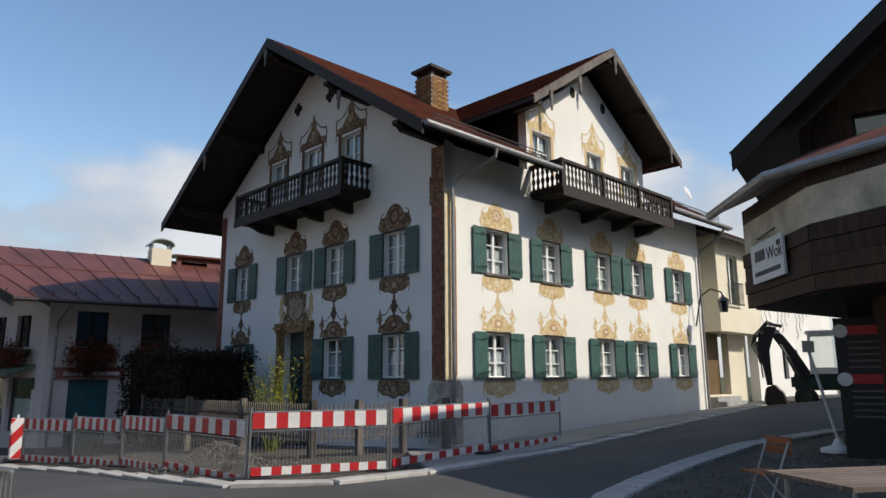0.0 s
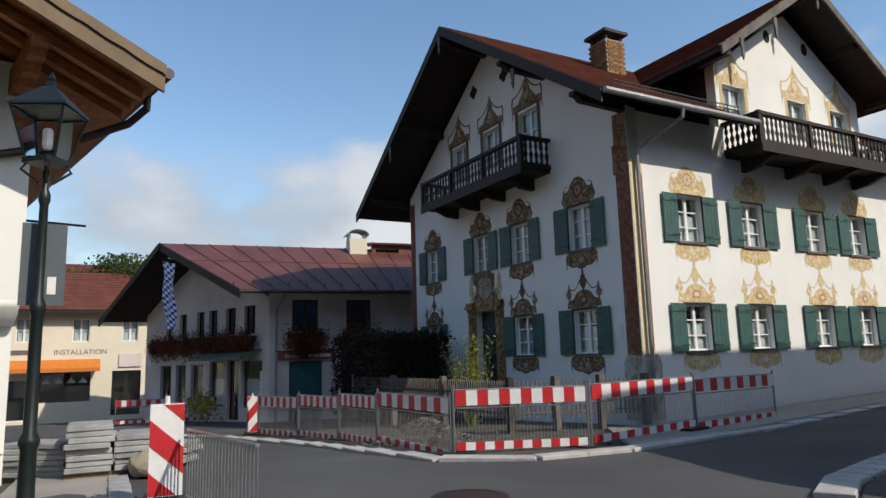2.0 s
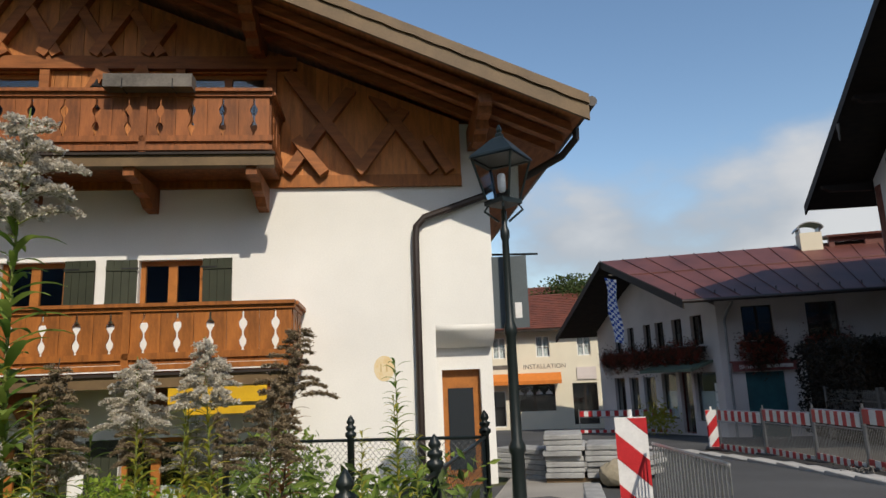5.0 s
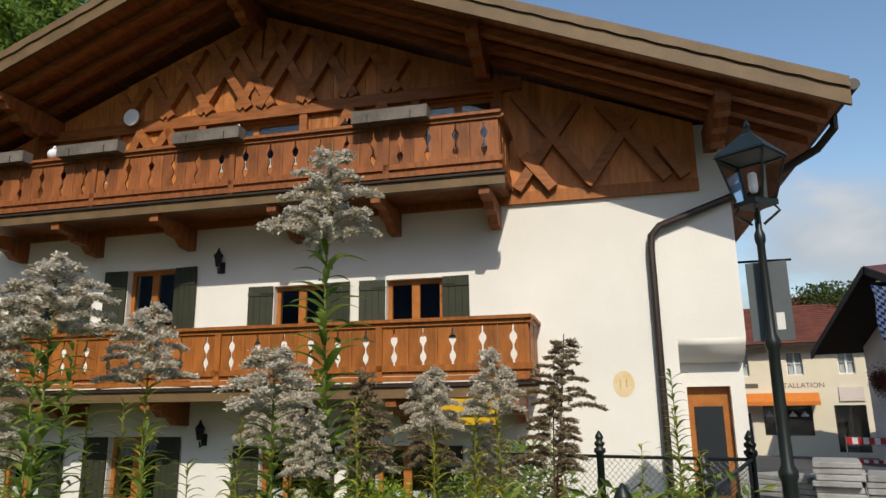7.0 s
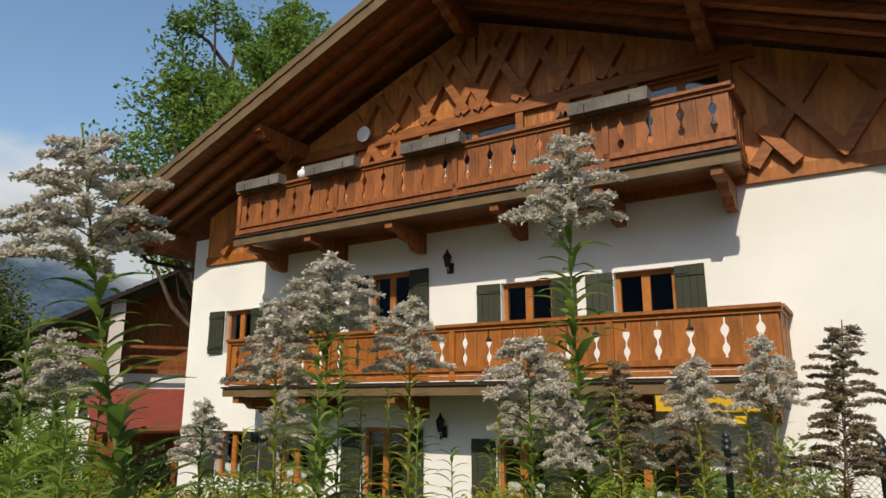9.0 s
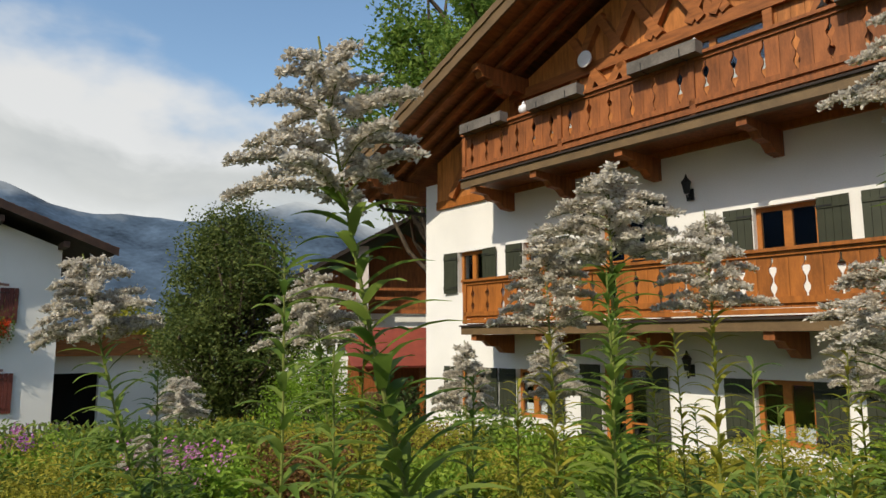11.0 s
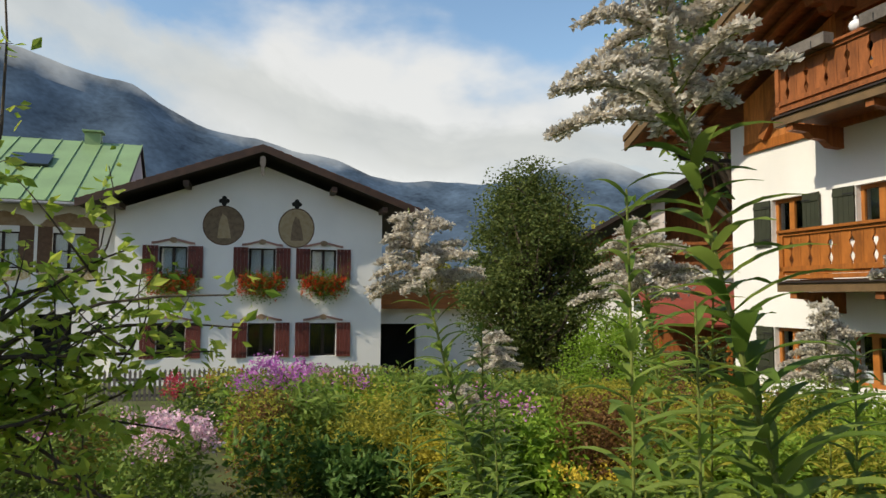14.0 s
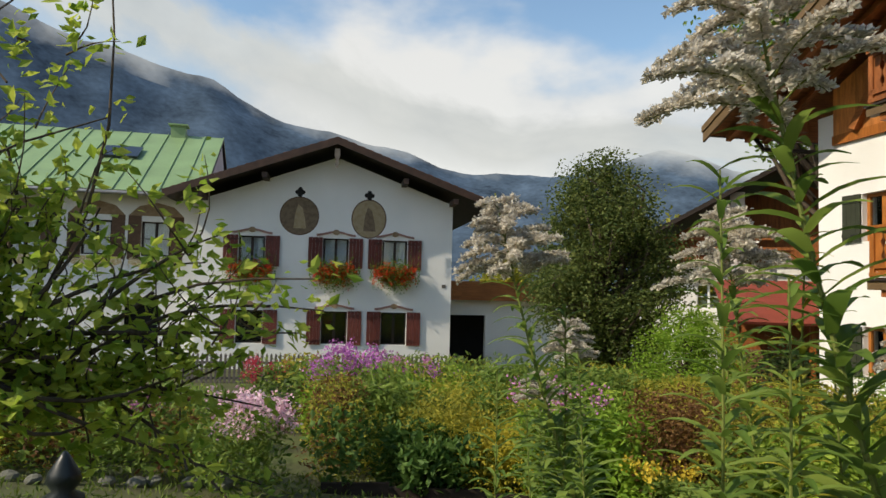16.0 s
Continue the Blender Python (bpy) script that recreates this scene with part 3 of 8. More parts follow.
part("inside", bm, M_DARKIN, cottage, "near-black box painted as the unlit rooms behind the windows")
roof(cottage, "roof", -1.1, 12.6, -0.16, 5.6, -5.9, 6.75, 4.65, 4.65, R90, M_TILE, 0.14)
verge(cottage, -1.1, -0.16, 6.75, ((5.6, 4.65), (-5.9, 4.65)), R90, M_UMBERW, 0.26)
for xs, z0, hh in ((G_UP, 2.2, 1.05), (G_DN, -0.55, 1.17)):
    for x in xs:
        window(cottage, x, z0, 0.92, hh, Matrix(), M_DARKW, 2, 1, True if z0 > 0 else False)
        for sd in (-1, 1):
            shutter(cottage, x + sd * 0.48, z0 - 0.02, 0.5, hh + 0.04, Matrix(), M_SHUT_R, sd, 3)

# ---- mountains ----
def ridge(name, r, az0, az1, heights, label):
    bm = bmesh.new()
    n, k = 160, 14
    rows = []
    for i in range(n + 1):
        u = i / n
        az = radians(az0 + (az1 - az0) * u)
        p = u * (len(heights) - 1)
        j = min(int(p), len(heights) - 2)
        f = p - j
        f = f * f * (3 - 2 * f)
        hh = heights[j] * (1 - f) + heights[j + 1] * f + r * 0.012 * noise.fractal((u * 14, r * 0.01, 0), 0.8, 2.1, 5)
        col = []
        for q in range(k + 1):
            v = q / k
            rr = r * (1 - 0.35 * (1 - v)) + r * 0.02 * noise.noise((u * 20, v * 4, 3))
            col.append(bm.verts.new((-math.sin(az) * rr, math.cos(az) * rr, -20 + (hh + 20) * v ** 1.1 + r * 0.008 * noise.noise((u * 30, v * 6, 9)))))
        rows.append(col)
    for a, b in zip(rows, rows[1:]):
        for q in range(k):
            bm.faces.new((a[q], b[q], b[q + 1], a[q + 1]))
    for f in bm.faces:
        f.smooth = True
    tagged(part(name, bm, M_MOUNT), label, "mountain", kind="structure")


ridge("backdrop", 1500, 90, 240, [120, 170, 215, 245, 300, 262, 245, 298, 350, 425, 470, 520, 560, 590, 600, 600, 590, 580, 560, 530, 500], "forested mountain slope with blue haze painted into its colour, under cloud")


def cloud_bank(r, edges, label):
    """A soft sheet of cloud hanging before the mountain; edges: bearing, lower and upper elevation."""
    bm = bmesh.new()
    uv = bm.loops.layers.uv.new("across")
    n, k = 120, 10
    cols = []
    for i in range(n + 1):
        a = edges[0][0] + (edges[-1][0] - edges[0][0]) * i / n
        j = max(q for q in range(len(edges) - 1) if edges[q][0] <= a + 1e-6)
        e0, e1 = edges[j], edges[j + 1]
        f = (a - e0[0]) / (e1[0] - e0[0])
        lo, hi = e0[1] + (e1[1] - e0[1]) * f, e0[2] + (e1[2] - e0[2]) * f
        az = radians(a)
        cols.append([bm.verts.new((-math.sin(az) * r, math.cos(az) * r, r * math.tan(radians(lo + (hi - lo) * q / k)))) for q in range(k + 1)])
    for i in range(n):
        for q in range(k):
            fc = bm.faces.new((cols[i][q], cols[i + 1][q], cols[i + 1][q + 1], cols[i][q + 1]))
            for lp_, (du, dv) in zip(fc.loops, ((0, 0), (1, 0), (1, 1), (0, 1))):
                lp_[uv].uv = ((i + du) / n, (q + dv) / k)
    m = bpy.data.materials.new("white_cloud")
    m.use_nodes = True
    nn, ll = m.node_tree.nodes, m.node_tree.links
    nn.clear()
    tc = nn.new("ShaderNodeTexCoord")
    sp_ = nn.new("ShaderNodeSeparateXYZ")
    ll.new(tc.outputs["UV"], sp_.inputs[0])
    mp_ = nn.new("ShaderNodeMapping")
    mp_.inputs["Scale"].default_value = (9, 1.6, 1)
    ll.new(tc.outputs["UV"], mp_.inputs[0])
    no = nn.new("ShaderNodeTexNoise")
    no.inputs["Scale"].default_value, no.inputs["Detail"].default_value, no.inputs["Roughness"].default_value = 1.6, 8, 0.55
    ll.new(mp_.outputs[0], no.inputs[0])
    mr_ = nn.new("ShaderNodeMath")
    mr_.operation = "MULTIPLY_ADD"
    mr_.inputs[1].default_value = 0.55
    ll.new(no.outputs[0], mr_.inputs[0])
    ll.new(sp_.outputs[1], mr_.inputs[2])
    cr_ = nn.new("ShaderNodeValToRGB")
    el_ = cr_.color_ramp
    el_.elements[0].position, el_.elements[0].color = 0.28, (0, 0, 0, 1)
    el_.elements[1].position, el_.elements[1].color = 1.0, (0, 0, 0, 1)
    for ps, vv in ((0.58, 0.9), (0.8, 0.88)):
        e_ = el_.elements.new(ps)
        e_.color = (vv, vv, vv, 1)
    ll.new(mr_.outputs[0], cr_.inputs[0])
    tone = nn.new("ShaderNodeMix")
    tone.data_type = "RGBA"
    tone.inputs[6].default_value, tone.inputs[7].default_value = (0.32, 0.36, 0.405, 1), (0.53, 0.56, 0.585, 1)
    ll.new(no.outputs[0], tone.inputs[0])
    em, tr, ms = nn.new("ShaderNodeEmission"), nn.new("ShaderNodeBsdfTransparent"), nn.new("ShaderNodeMixShader")
    ll.new(tone.outputs[2], em.inputs[0])
    ll.new(cr_.outputs[0], ms.inputs[0])
    ll.new(tr.outputs[0], ms.inputs[1])
    ll.new(em.outputs[0], ms.inputs[2])
    ll.new(ms.outputs[0], nn.new("ShaderNodeOutputMaterial").inputs[0])
    ob = tagged(part("backdrop", bm, m), label, "cloud", kind="structure")
    ob.visible_shadow = False


cloud_bank(930, [(92, 4, 12), (105, 5.5, 13.5), (117, 9.0, 16), (124, 10.2, 16.5), (132, 8.6, 16.5), (139, 9.8, 18.5), (147, 11.5, 23.5), (156, 14, 25.5), (165, 16, 28), (180, 18, 31)], "bank of white cloud lying along the mountain")

# ---- painted house: balconies, paint, fittings ----
def flat(parent, name, pts, material, m, lift=0.004, label=""):
    """A flat painted shape on a wall; lift keeps layers apart."""
    bm = bmesh.new()
    prism(bm, pts, -lift, 0.002)
    return part(name, bm, material, parent, label, m)


def arc(cx, cz, rx, rz, a0, a1, n=8):
    return [(cx + rx * math.cos(radians(a0 + (a1 - a0) * i / n)), cz + rz * math.sin(radians(a0 + (a1 - a0) * i / n))) for i in range(n + 1)]


def ribbon(bm, pts, w, lift, end=0.35):
    """A painted brush line in x and z that thins towards its end."""
    k = len(pts)
    rows = []
    for i, p in enumerate(pts):
        a, b = pts[max(0, i - 1)], pts[min(k - 1, i + 1)]
        d = Vector((b[0] - a[0], b[1] - a[1]))
        d = d.normalized() if d.length > 1e-9 else Vector((1, 0))
        h = w * (1 + (end - 1) * i / (k - 1)) / 2
        rows.append((bm.verts.new((p[0] - d.y * h, -lift, p[1] + d.x * h)), bm.verts.new((p[0] + d.y * h, -lift, p[1] - d.x * h))))
    for (p, q), (r, t) in zip(rows, rows[1:]):
        bm.faces.new((p, r, t, q))


def volute(cx, cz, r, hand, a0=90.0, turns=1.3, n=16):
    return [(cx + r * (1 - 0.85 * i / n) * math.cos(radians(a0 + hand * 360 * turns * i / n)), cz + r * (1 - 0.85 * i / n) * math.sin(radians(a0 + hand * 360 * turns * i / n))) for i in range(n + 1)]


def sag(xa, za, xb, zb, drop, n=8):
    return [(xa + (xb - xa) * i / n, za + (zb - za) * i / n - drop * math.sin(math.pi * i / n)) for i in range(n + 1)]


def flower(parent, x, z, r, m, ink, lift=0.009):
    """A painted disc with a ring and eight petals."""
    col, line, hi, rose = ink
    flat(parent, "painted_rosette", arc(x, z, r, r, 0, 360, 20)[:-1], rose, m, lift)
    bm = bmesh.new()
    ribbon(bm, arc(x, z, r, r, 0, 360, 20), 0.035, lift + 0.003, 1.0)
    part("painted_ring", bm, line, parent, m=m)
    bm = bmesh.new()
    for k in range(8):
        a = radians(45 * k)
        c, s_ = math.cos(a), math.sin(a)
        prism(bm, [(x + u * r * c - v * r * s_, z + u * r * s_ + v * r * c) for u, v in ((0.12, 0), (0.5, 0.17), (0.82, 0), (0.5, -0.17))], -lift - 0.003, -lift)
    part("painted_petals", bm, hi, parent, m=m)


def pediment(parent, x, z, w, m, ink, grow=1.0):
    """The painted curved crest with a rosette over an upper window."""
    col, line, hi, rose = ink
    g = grow
    top = [(x + w / 2 - 0.02, z + 0.06), (x + w / 2 + 0.03, z + 0.16), (x + w / 2 - 0.03, z + 0.27), (x + w * 0.45, z + 0.42), (x + w * 0.37, z + 0.36)] + arc(x, z + 0.36, w * 0.27, 0.32 * g, 12, 168, 12)
    top += [(2 * x - p, q) for p, q in top[:5][::-1]]
    flat(parent, "painted_crest", [(x - w / 2 + 0.02, z), (x + w / 2 - 0.02, z)] + top, col, m)
    bm = bmesh.new()
    ribbon(bm, top, 0.036, 0.007, 1.0)
    for sd in (-1, 1):
        ribbon(bm, volute(x + sd * w * 0.40, z + 0.24, 0.11, sd, 90), 0.034, 0.007)
        ribbon(bm, volute(x + sd * w * 0.30, z + 0.10, 0.075, -sd, 60, 1.0), 0.026, 0.007)
        ribbon(bm, sag(x + sd * w * 0.46, z + 0.42, x + sd * w * 0.30, z + 0.52, -0.04), 0.03, 0.007)
        ribbon(bm, sag(x + sd * w * 0.12, z + 0.08, x + sd * w * 0.34, z + 0.02, 0.02), 0.03, 0.007)
    for a in (-60, -30, 0, 30, 60):
        ribbon(bm, [(x, z + 0.64 * g), (x + 0.1 * math.sin(radians(a)), z + 0.65 * g + 0.06 * math.cos(radians(a))), (x + 0.2 * math.sin(radians(a)), z + 0.64 * g + 0.1 * math.cos(radians(a)))], 0.03, 0.007)
    part("painted_scrollwork", bm, line, parent, m=m)
    flower(parent, x, z + 0.37 * g, 0.2, m, ink)


def apron(parent, x, z, w, m, ink):
    """The painted cartouche with hanging drops under a window."""
    col, line, hi, rose = ink
    k = 18
    low = [(x + w / 2 - w * i / k, z - 0.2 - 0.17 * math.sin(math.pi * i / k) - 0.05 * abs(math.sin(3 * math.pi * i / k))) for i in range(k + 1)]
    flat(parent, "painted_apron", [(x - w / 2 + 0.05, z), (x + w / 2 - 0.05, z)] + low, col, m)
    bm = bmesh.new()
    ribbon(bm, low, 0.034, 0.007, 1.0)
    for sd in (-1, 1):
        ribbon(bm, volute(x + sd * w * 0.43, z - 0.13, 0.1, -sd, 90), 0.034, 0.007)
        ribbon(bm, volute(x + sd * w * 0.14, z - 0.2, 0.075, sd, 120, 1.1), 0.028, 0.007)
        ribbon(bm, sag(x + sd * w * 0.36, z - 0.1, x, z - 0.16, 0.1), 0.03, 0.007)
        ribbon(bm, [(x + sd * w * 0.48, z - 0.22), (x + sd * w * 0.5, z - 0.29), (x + sd * w * 0.47, z - 0.36), (x + sd * w * 0.48, z - 0.42)], 0.04, 0.007)
    ribbon(bm, [(x, z - 0.36), (x + 0.012, z - 0.4), (x - 0.008, z - 0.43), (x, z - 0.47)], 0.06, 0.007)
    part("painted_scrollwork", bm, line, parent, m=m)
    flat(parent, "painted_shell", arc(x, z - 0.2, 0.1, 0.075, 0, 360, 12)[:-1], hi, m, 0.010)


def urns(parent, x, z, w, m, ink):
    """Three painted urns with garlands on a curved base over a ground floor window."""
    col, line, hi, rose = ink
    base = [(x + w / 2, z), (x + w / 2 - 0.01, z + 0.12), (x + w * 0.4, z + 0.2)] + arc(x, z + 0.18, w * 0.3, 0.26, 10, 170, 10) + [(x - w * 0.4, z + 0.2), (x - w / 2 + 0.01, z + 0.12), (x - w / 2, z)]
    flat(parent, "painted_base", base, col, m)
    for c, s_, b in ((0, 1.0, 0.40), (-0.45, 0.74, 0.16), (0.45, 0.74, 0.16)):
        cx = x + c * w
        half = [(0.07, 0), (0.03, 0.07), (0.12, 0.2), (0.14, 0.3), (0.08, 0.37), (0.1, 0.41), (0.035, 0.47), (0.045, 0.53), (0.0, 0.66)]
        flat(parent, "painted_urn", [(cx + a * s_, z + b + h * s_) for a, h in half] + [(cx - a * s_, z + b + h * s_) for a, h in half[-2::-1]], line if c == 0 else col, m, 0.007)
    bm = bmesh.new()
    ribbon(bm, base, 0.034, 0.008, 1.0)
    for sd in (-1, 1):
        ribbon(bm, sag(x + sd * 0.12, z + 0.72, x + sd * w * 0.43, z + 0.52, 0.14), 0.032, 0.008, 0.8)
        ribbon(bm, volute(x + sd * w * 0.24, z + 0.1, 0.09, -sd, 90), 0.032, 0.008)
        ribbon(bm, [(x + sd * w * 0.52, z + 0.42), (x + sd * w * 0.57, z + 0.36), (x + sd * w * 0.55, z + 0.26)], 0.03, 0.008)
    part("painted_scrollwork", bm, line, parent, m=m)
    flat(parent, "painted_oval", arc(x, z + 0.2, 0.15, 0.11, 0, 360, 16)[:-1], rose, m, 0.011)
    flat(parent, "painted_shell", arc(x, z + 0.2, 0.09, 0.06, 0, 360, 12)[:-1], hi, m, 0.014)


def small_crest(parent, x, z, m, ink, w=0.7):
    """A painted gable window crest: a finial, garlands and hanging tassels."""
    col, line, hi, rose = ink
    half = [(w, 0), (w, 0.22), (w * 0.62, 0.26), (w * 0.42, 0.44), (w * 0.24, 0.56), (w * 0.2, 0.72), (w * 0.09, 0.84), (w * 0.1, 0.92)]
    flat(parent, "painted_crest", [(x + a, z + h) for a, h in half] + [(x, z + 1.12)] + [(x - a, z + h) for a, h in half[::-1]], col, m, 0.006)
    bm = bmesh.new()
    for sd in (-1, 1):
        ribbon(bm, sag(x + sd * w * 0.1, z + 0.88, x + sd * w * 1.02, z + 0.5, 0.12), 0.05, 0.009, 0.8)
        ribbon(bm, [(x + sd * w * 1.02, z + 0.52), (x + sd * w * 1.08, z + 0.3), (x + sd * w * 1.05, z + 0.05), (x + sd * w * 1.09, z - 0.18)], 0.075, 0.009, 0.4)
        ribbon(bm, volute(x + sd * w * 0.55, z + 0.16, 0.13, sd, 90), 0.045, 0.009)
    ribbon(bm, [(x - w, z + 0.03), (x + w, z + 0.03)], 0.06, 0.009, 1.0)
    part("painted_scrollwork", bm, line, parent, m=m)
    flat(parent, "painted_shell", arc(x, z + 0.42, 0.1, 0.14, 0, 360, 12)[:-1], hi, m, 0.012)


M_OCHRE_L = mat("faded_ochre_paint", (0.58, 0.42, 0.20), 0.9, 0.3, 6, 0.1, 40, dark=(0.74, 0.66, 0.48))
M_OCHRE_D = mat("ochre_line_paint", (0.42, 0.28, 0.12), 0.9, 0.35, 8, 0.1, 40, dark=(0.62, 0.50, 0.30))
# brown ornament paints, darkened further with the gable wall's shade
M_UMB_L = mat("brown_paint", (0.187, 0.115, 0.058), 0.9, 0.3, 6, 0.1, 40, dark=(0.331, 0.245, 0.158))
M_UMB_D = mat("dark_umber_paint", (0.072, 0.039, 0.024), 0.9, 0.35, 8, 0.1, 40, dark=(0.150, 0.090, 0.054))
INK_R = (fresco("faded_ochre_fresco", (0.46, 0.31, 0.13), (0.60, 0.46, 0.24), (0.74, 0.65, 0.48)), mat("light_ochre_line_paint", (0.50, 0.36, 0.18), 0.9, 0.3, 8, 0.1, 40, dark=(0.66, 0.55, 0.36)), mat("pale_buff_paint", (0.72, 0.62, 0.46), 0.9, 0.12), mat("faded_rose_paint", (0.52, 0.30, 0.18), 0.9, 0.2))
# gable set: brown paints that also carry that wall's shade in their tones
INK_SHADE = (fresco("brown_fresco_paint", (0.085, 0.05, 0.026), (0.20, 0.13, 0.07), (0.40, 0.32, 0.22)), M_UMB_D, mat("grey_buff_paint", (0.42, 0.34, 0.25), 0.9, 0.2), mat("dark_rose_paint", (0.20, 0.065, 0.045), 0.9, 0.25))
for xs, m, ink in ((HR_UP, Matrix(), INK_R), (HL_UP, H_L, INK_SHADE)):
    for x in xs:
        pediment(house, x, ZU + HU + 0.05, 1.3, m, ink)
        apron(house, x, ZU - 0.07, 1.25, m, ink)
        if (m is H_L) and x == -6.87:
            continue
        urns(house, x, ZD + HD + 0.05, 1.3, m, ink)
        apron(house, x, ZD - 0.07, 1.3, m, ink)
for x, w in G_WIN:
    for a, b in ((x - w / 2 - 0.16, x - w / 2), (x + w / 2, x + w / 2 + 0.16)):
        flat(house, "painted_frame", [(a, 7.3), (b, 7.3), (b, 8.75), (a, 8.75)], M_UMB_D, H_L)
    small_crest(house, x, 8.75, H_L, INK_SHADE)
for x, w in D_WIN:
    for a, b in ((x - w / 2 - 0.13, x - w / 2), (x + w / 2, x + w / 2 + 0.13)):
        flat(house, "painted_frame", [(a, 7.5), (b, 7.5), (b, 8.72), (a, 8.72)], M_OCHRE_D, Matrix())
    small_crest(house, x, 8.72, Matrix(), INK_R, 0.62)
# air holes in the gables: flat discs, the shade inside painted black
for x, z, m in ((-6.98, 10.28, H_L), (-5.15, 10.22, H_L)):
    for a, b in ((0, 0.13), (0.13, 0), (0, -0.13), (-0.13, 0), (0, 0)):
        flat(house, "air_hole", arc(x + a, z + b, 0.11, 0.11, 0, 360, 10)[:-1], M_DARKIN, m, 0.006 + 0.002 * (a + 2 * b + 0.4))
for x, z in ((5.95, 10.5), (7.75, 10.45)):
    flat(house, "air_hole", arc(x, z, 0.15, 0.2, 0, 360, 14)[:-1], M_DARKIN, Matrix(), 0.006)
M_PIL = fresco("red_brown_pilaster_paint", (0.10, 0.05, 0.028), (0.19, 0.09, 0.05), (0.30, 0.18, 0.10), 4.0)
M_PLINTH = fresco("grey_buff_plinth_paint", (0.30, 0.26, 0.21), (0.42, 0.38, 0.31), (0.56, 0.51, 0.43), 3.0)
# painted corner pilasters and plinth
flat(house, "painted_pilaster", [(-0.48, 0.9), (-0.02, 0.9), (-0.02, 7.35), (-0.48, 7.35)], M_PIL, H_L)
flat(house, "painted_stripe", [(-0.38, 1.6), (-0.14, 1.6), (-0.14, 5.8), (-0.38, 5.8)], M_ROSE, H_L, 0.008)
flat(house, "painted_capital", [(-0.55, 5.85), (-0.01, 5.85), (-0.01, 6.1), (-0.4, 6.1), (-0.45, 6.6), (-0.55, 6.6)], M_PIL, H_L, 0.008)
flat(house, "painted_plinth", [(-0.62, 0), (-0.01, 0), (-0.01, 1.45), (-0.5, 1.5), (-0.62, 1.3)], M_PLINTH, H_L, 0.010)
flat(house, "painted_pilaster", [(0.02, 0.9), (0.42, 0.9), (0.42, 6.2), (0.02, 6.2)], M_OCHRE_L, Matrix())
flat(house, "painted_stripe", [(0.28, 1.6), (0.40, 1.6), (0.40, 5.8), (0.28, 5.8)], M_ROSE, Matrix(), 0.008)
flat(house, "painted_plinth", [(0.01, 0), (0.6, 0), (0.6, 1.3), (0.5, 1.5), (0.01, 1.5)], M_PLINTH, Matrix(), 0.010)
flat(house, "painted_stripe", [(-11.98, 0), (-11.6, 0), (-11.6, 7.4), (-11.98, 7.4)], M_ROSE, H_L)
flat(house, "notice_plate", [(-0.86, 1.9), (-0.6, 1.9), (-0.6, 2.2), (-0.86, 2.2)], M_RWHITE, H_L, 0.03)
# doorway with painted columns and field
M_DOORP = fresco("ochre_brown_stone_paint", (0.10, 0.055, 0.022), (0.24, 0.14, 0.055), (0.42, 0.28, 0.13), 5.0)
for xc in (-7.52, -5.90):
    bm = bmesh.new()
    box(bm, xc - 0.25, xc + 0.25, -0.16, 0, 0.1, 0.62)
    box(bm, xc - 0.21, xc + 0.21, -0.05, 0, 0.62, 3.06)
    lathe(bm, [(0.15, 0.62), (0.17, 0.7), (0.12, 0.78), (0.125, 1.6), (0.15, 1.66), (0.12, 1.72), (0.105, 2.75), (0.14, 2.82), (0.11, 2.88), (0.18, 3.04)], 12, Matrix.Translation((xc, -0.05, 0)))
    box(bm, xc - 0.26, xc + 0.26, -0.18, 0, 3.06, 3.14)
    box(bm, xc - 0.22, xc + 0.22, -0.14, 0, 3.14, 3.26)
    part("door_surround", bm, M_DOORP, house, "ochre brown painted door column", H_L)
bm = bmesh.new()
prism(bm, [(-7.3, 2.95), (-6.12, 2.95), (-6.12, 3.2)] + arc(-6.71, 3.2, 0.59, 0.12, 0, 180, 8) + [(-7.3, 3.2)], -0.07, 0.0)
part("lintel", bm, M_DOORP, house, "painted door lintel", H_L)
flat(house, "painted_field", [(-7.45, 3.26), (-5.97, 3.26), (-6.05, 3.5), (-6.15, 3.6), (-6.13, 4.1), (-7.29, 4.1), (-7.27, 3.6), (-7.37, 3.5)], INK_SHADE[0], H_L, 0.006)
flat(house, "painted_oval", [(-7.12, 3.95), (-6.3, 3.95), (-6.3, 3.55), (-6.5, 3.36), (-6.71, 3.3), (-6.92, 3.36), (-7.12, 3.55)], fresco("pale_scene_paint", (0.20, 0.13, 0.10), (0.32, 0.25, 0.19), (0.45, 0.38, 0.31), 8.0), H_L, 0.010)
bm = bmesh.new()
ribbon(bm, [(-7.12, 3.98), (-7.14, 3.55), (-6.92, 3.34), (-6.71, 3.28), (-6.5, 3.34), (-6.28, 3.55), (-6.3, 3.98)], 0.05, 0.013, 1.0)
for sd in (-1, 1):
    ribbon(bm, volute(-6.71 + sd * 0.62, 3.45, 0.15, -sd, 90), 0.05, 0.013)
    ribbon(bm, volute(-6.71 + sd * 0.5, 4.02, 0.1, sd, 270), 0.04, 0.013)
part("painted_scrollwork", bm, M_UMB_D, house, m=H_L)
for x in (-7.55, -5.88):
    flat(house, "painted_urn", [(x - 0.1, 3.3), (x + 0.1, 3.3), (x + 0.06, 3.4), (x + 0.16, 3.6), (x + 0.1, 3.8), (x + 0.12, 3.95), (x, 4.15), (x - 0.12, 3.95), (x - 0.1, 3.8), (x - 0.16, 3.6), (x - 0.06, 3.4)], M_OCHRE_D, H_L, 0.01)
bm = bmesh.new()
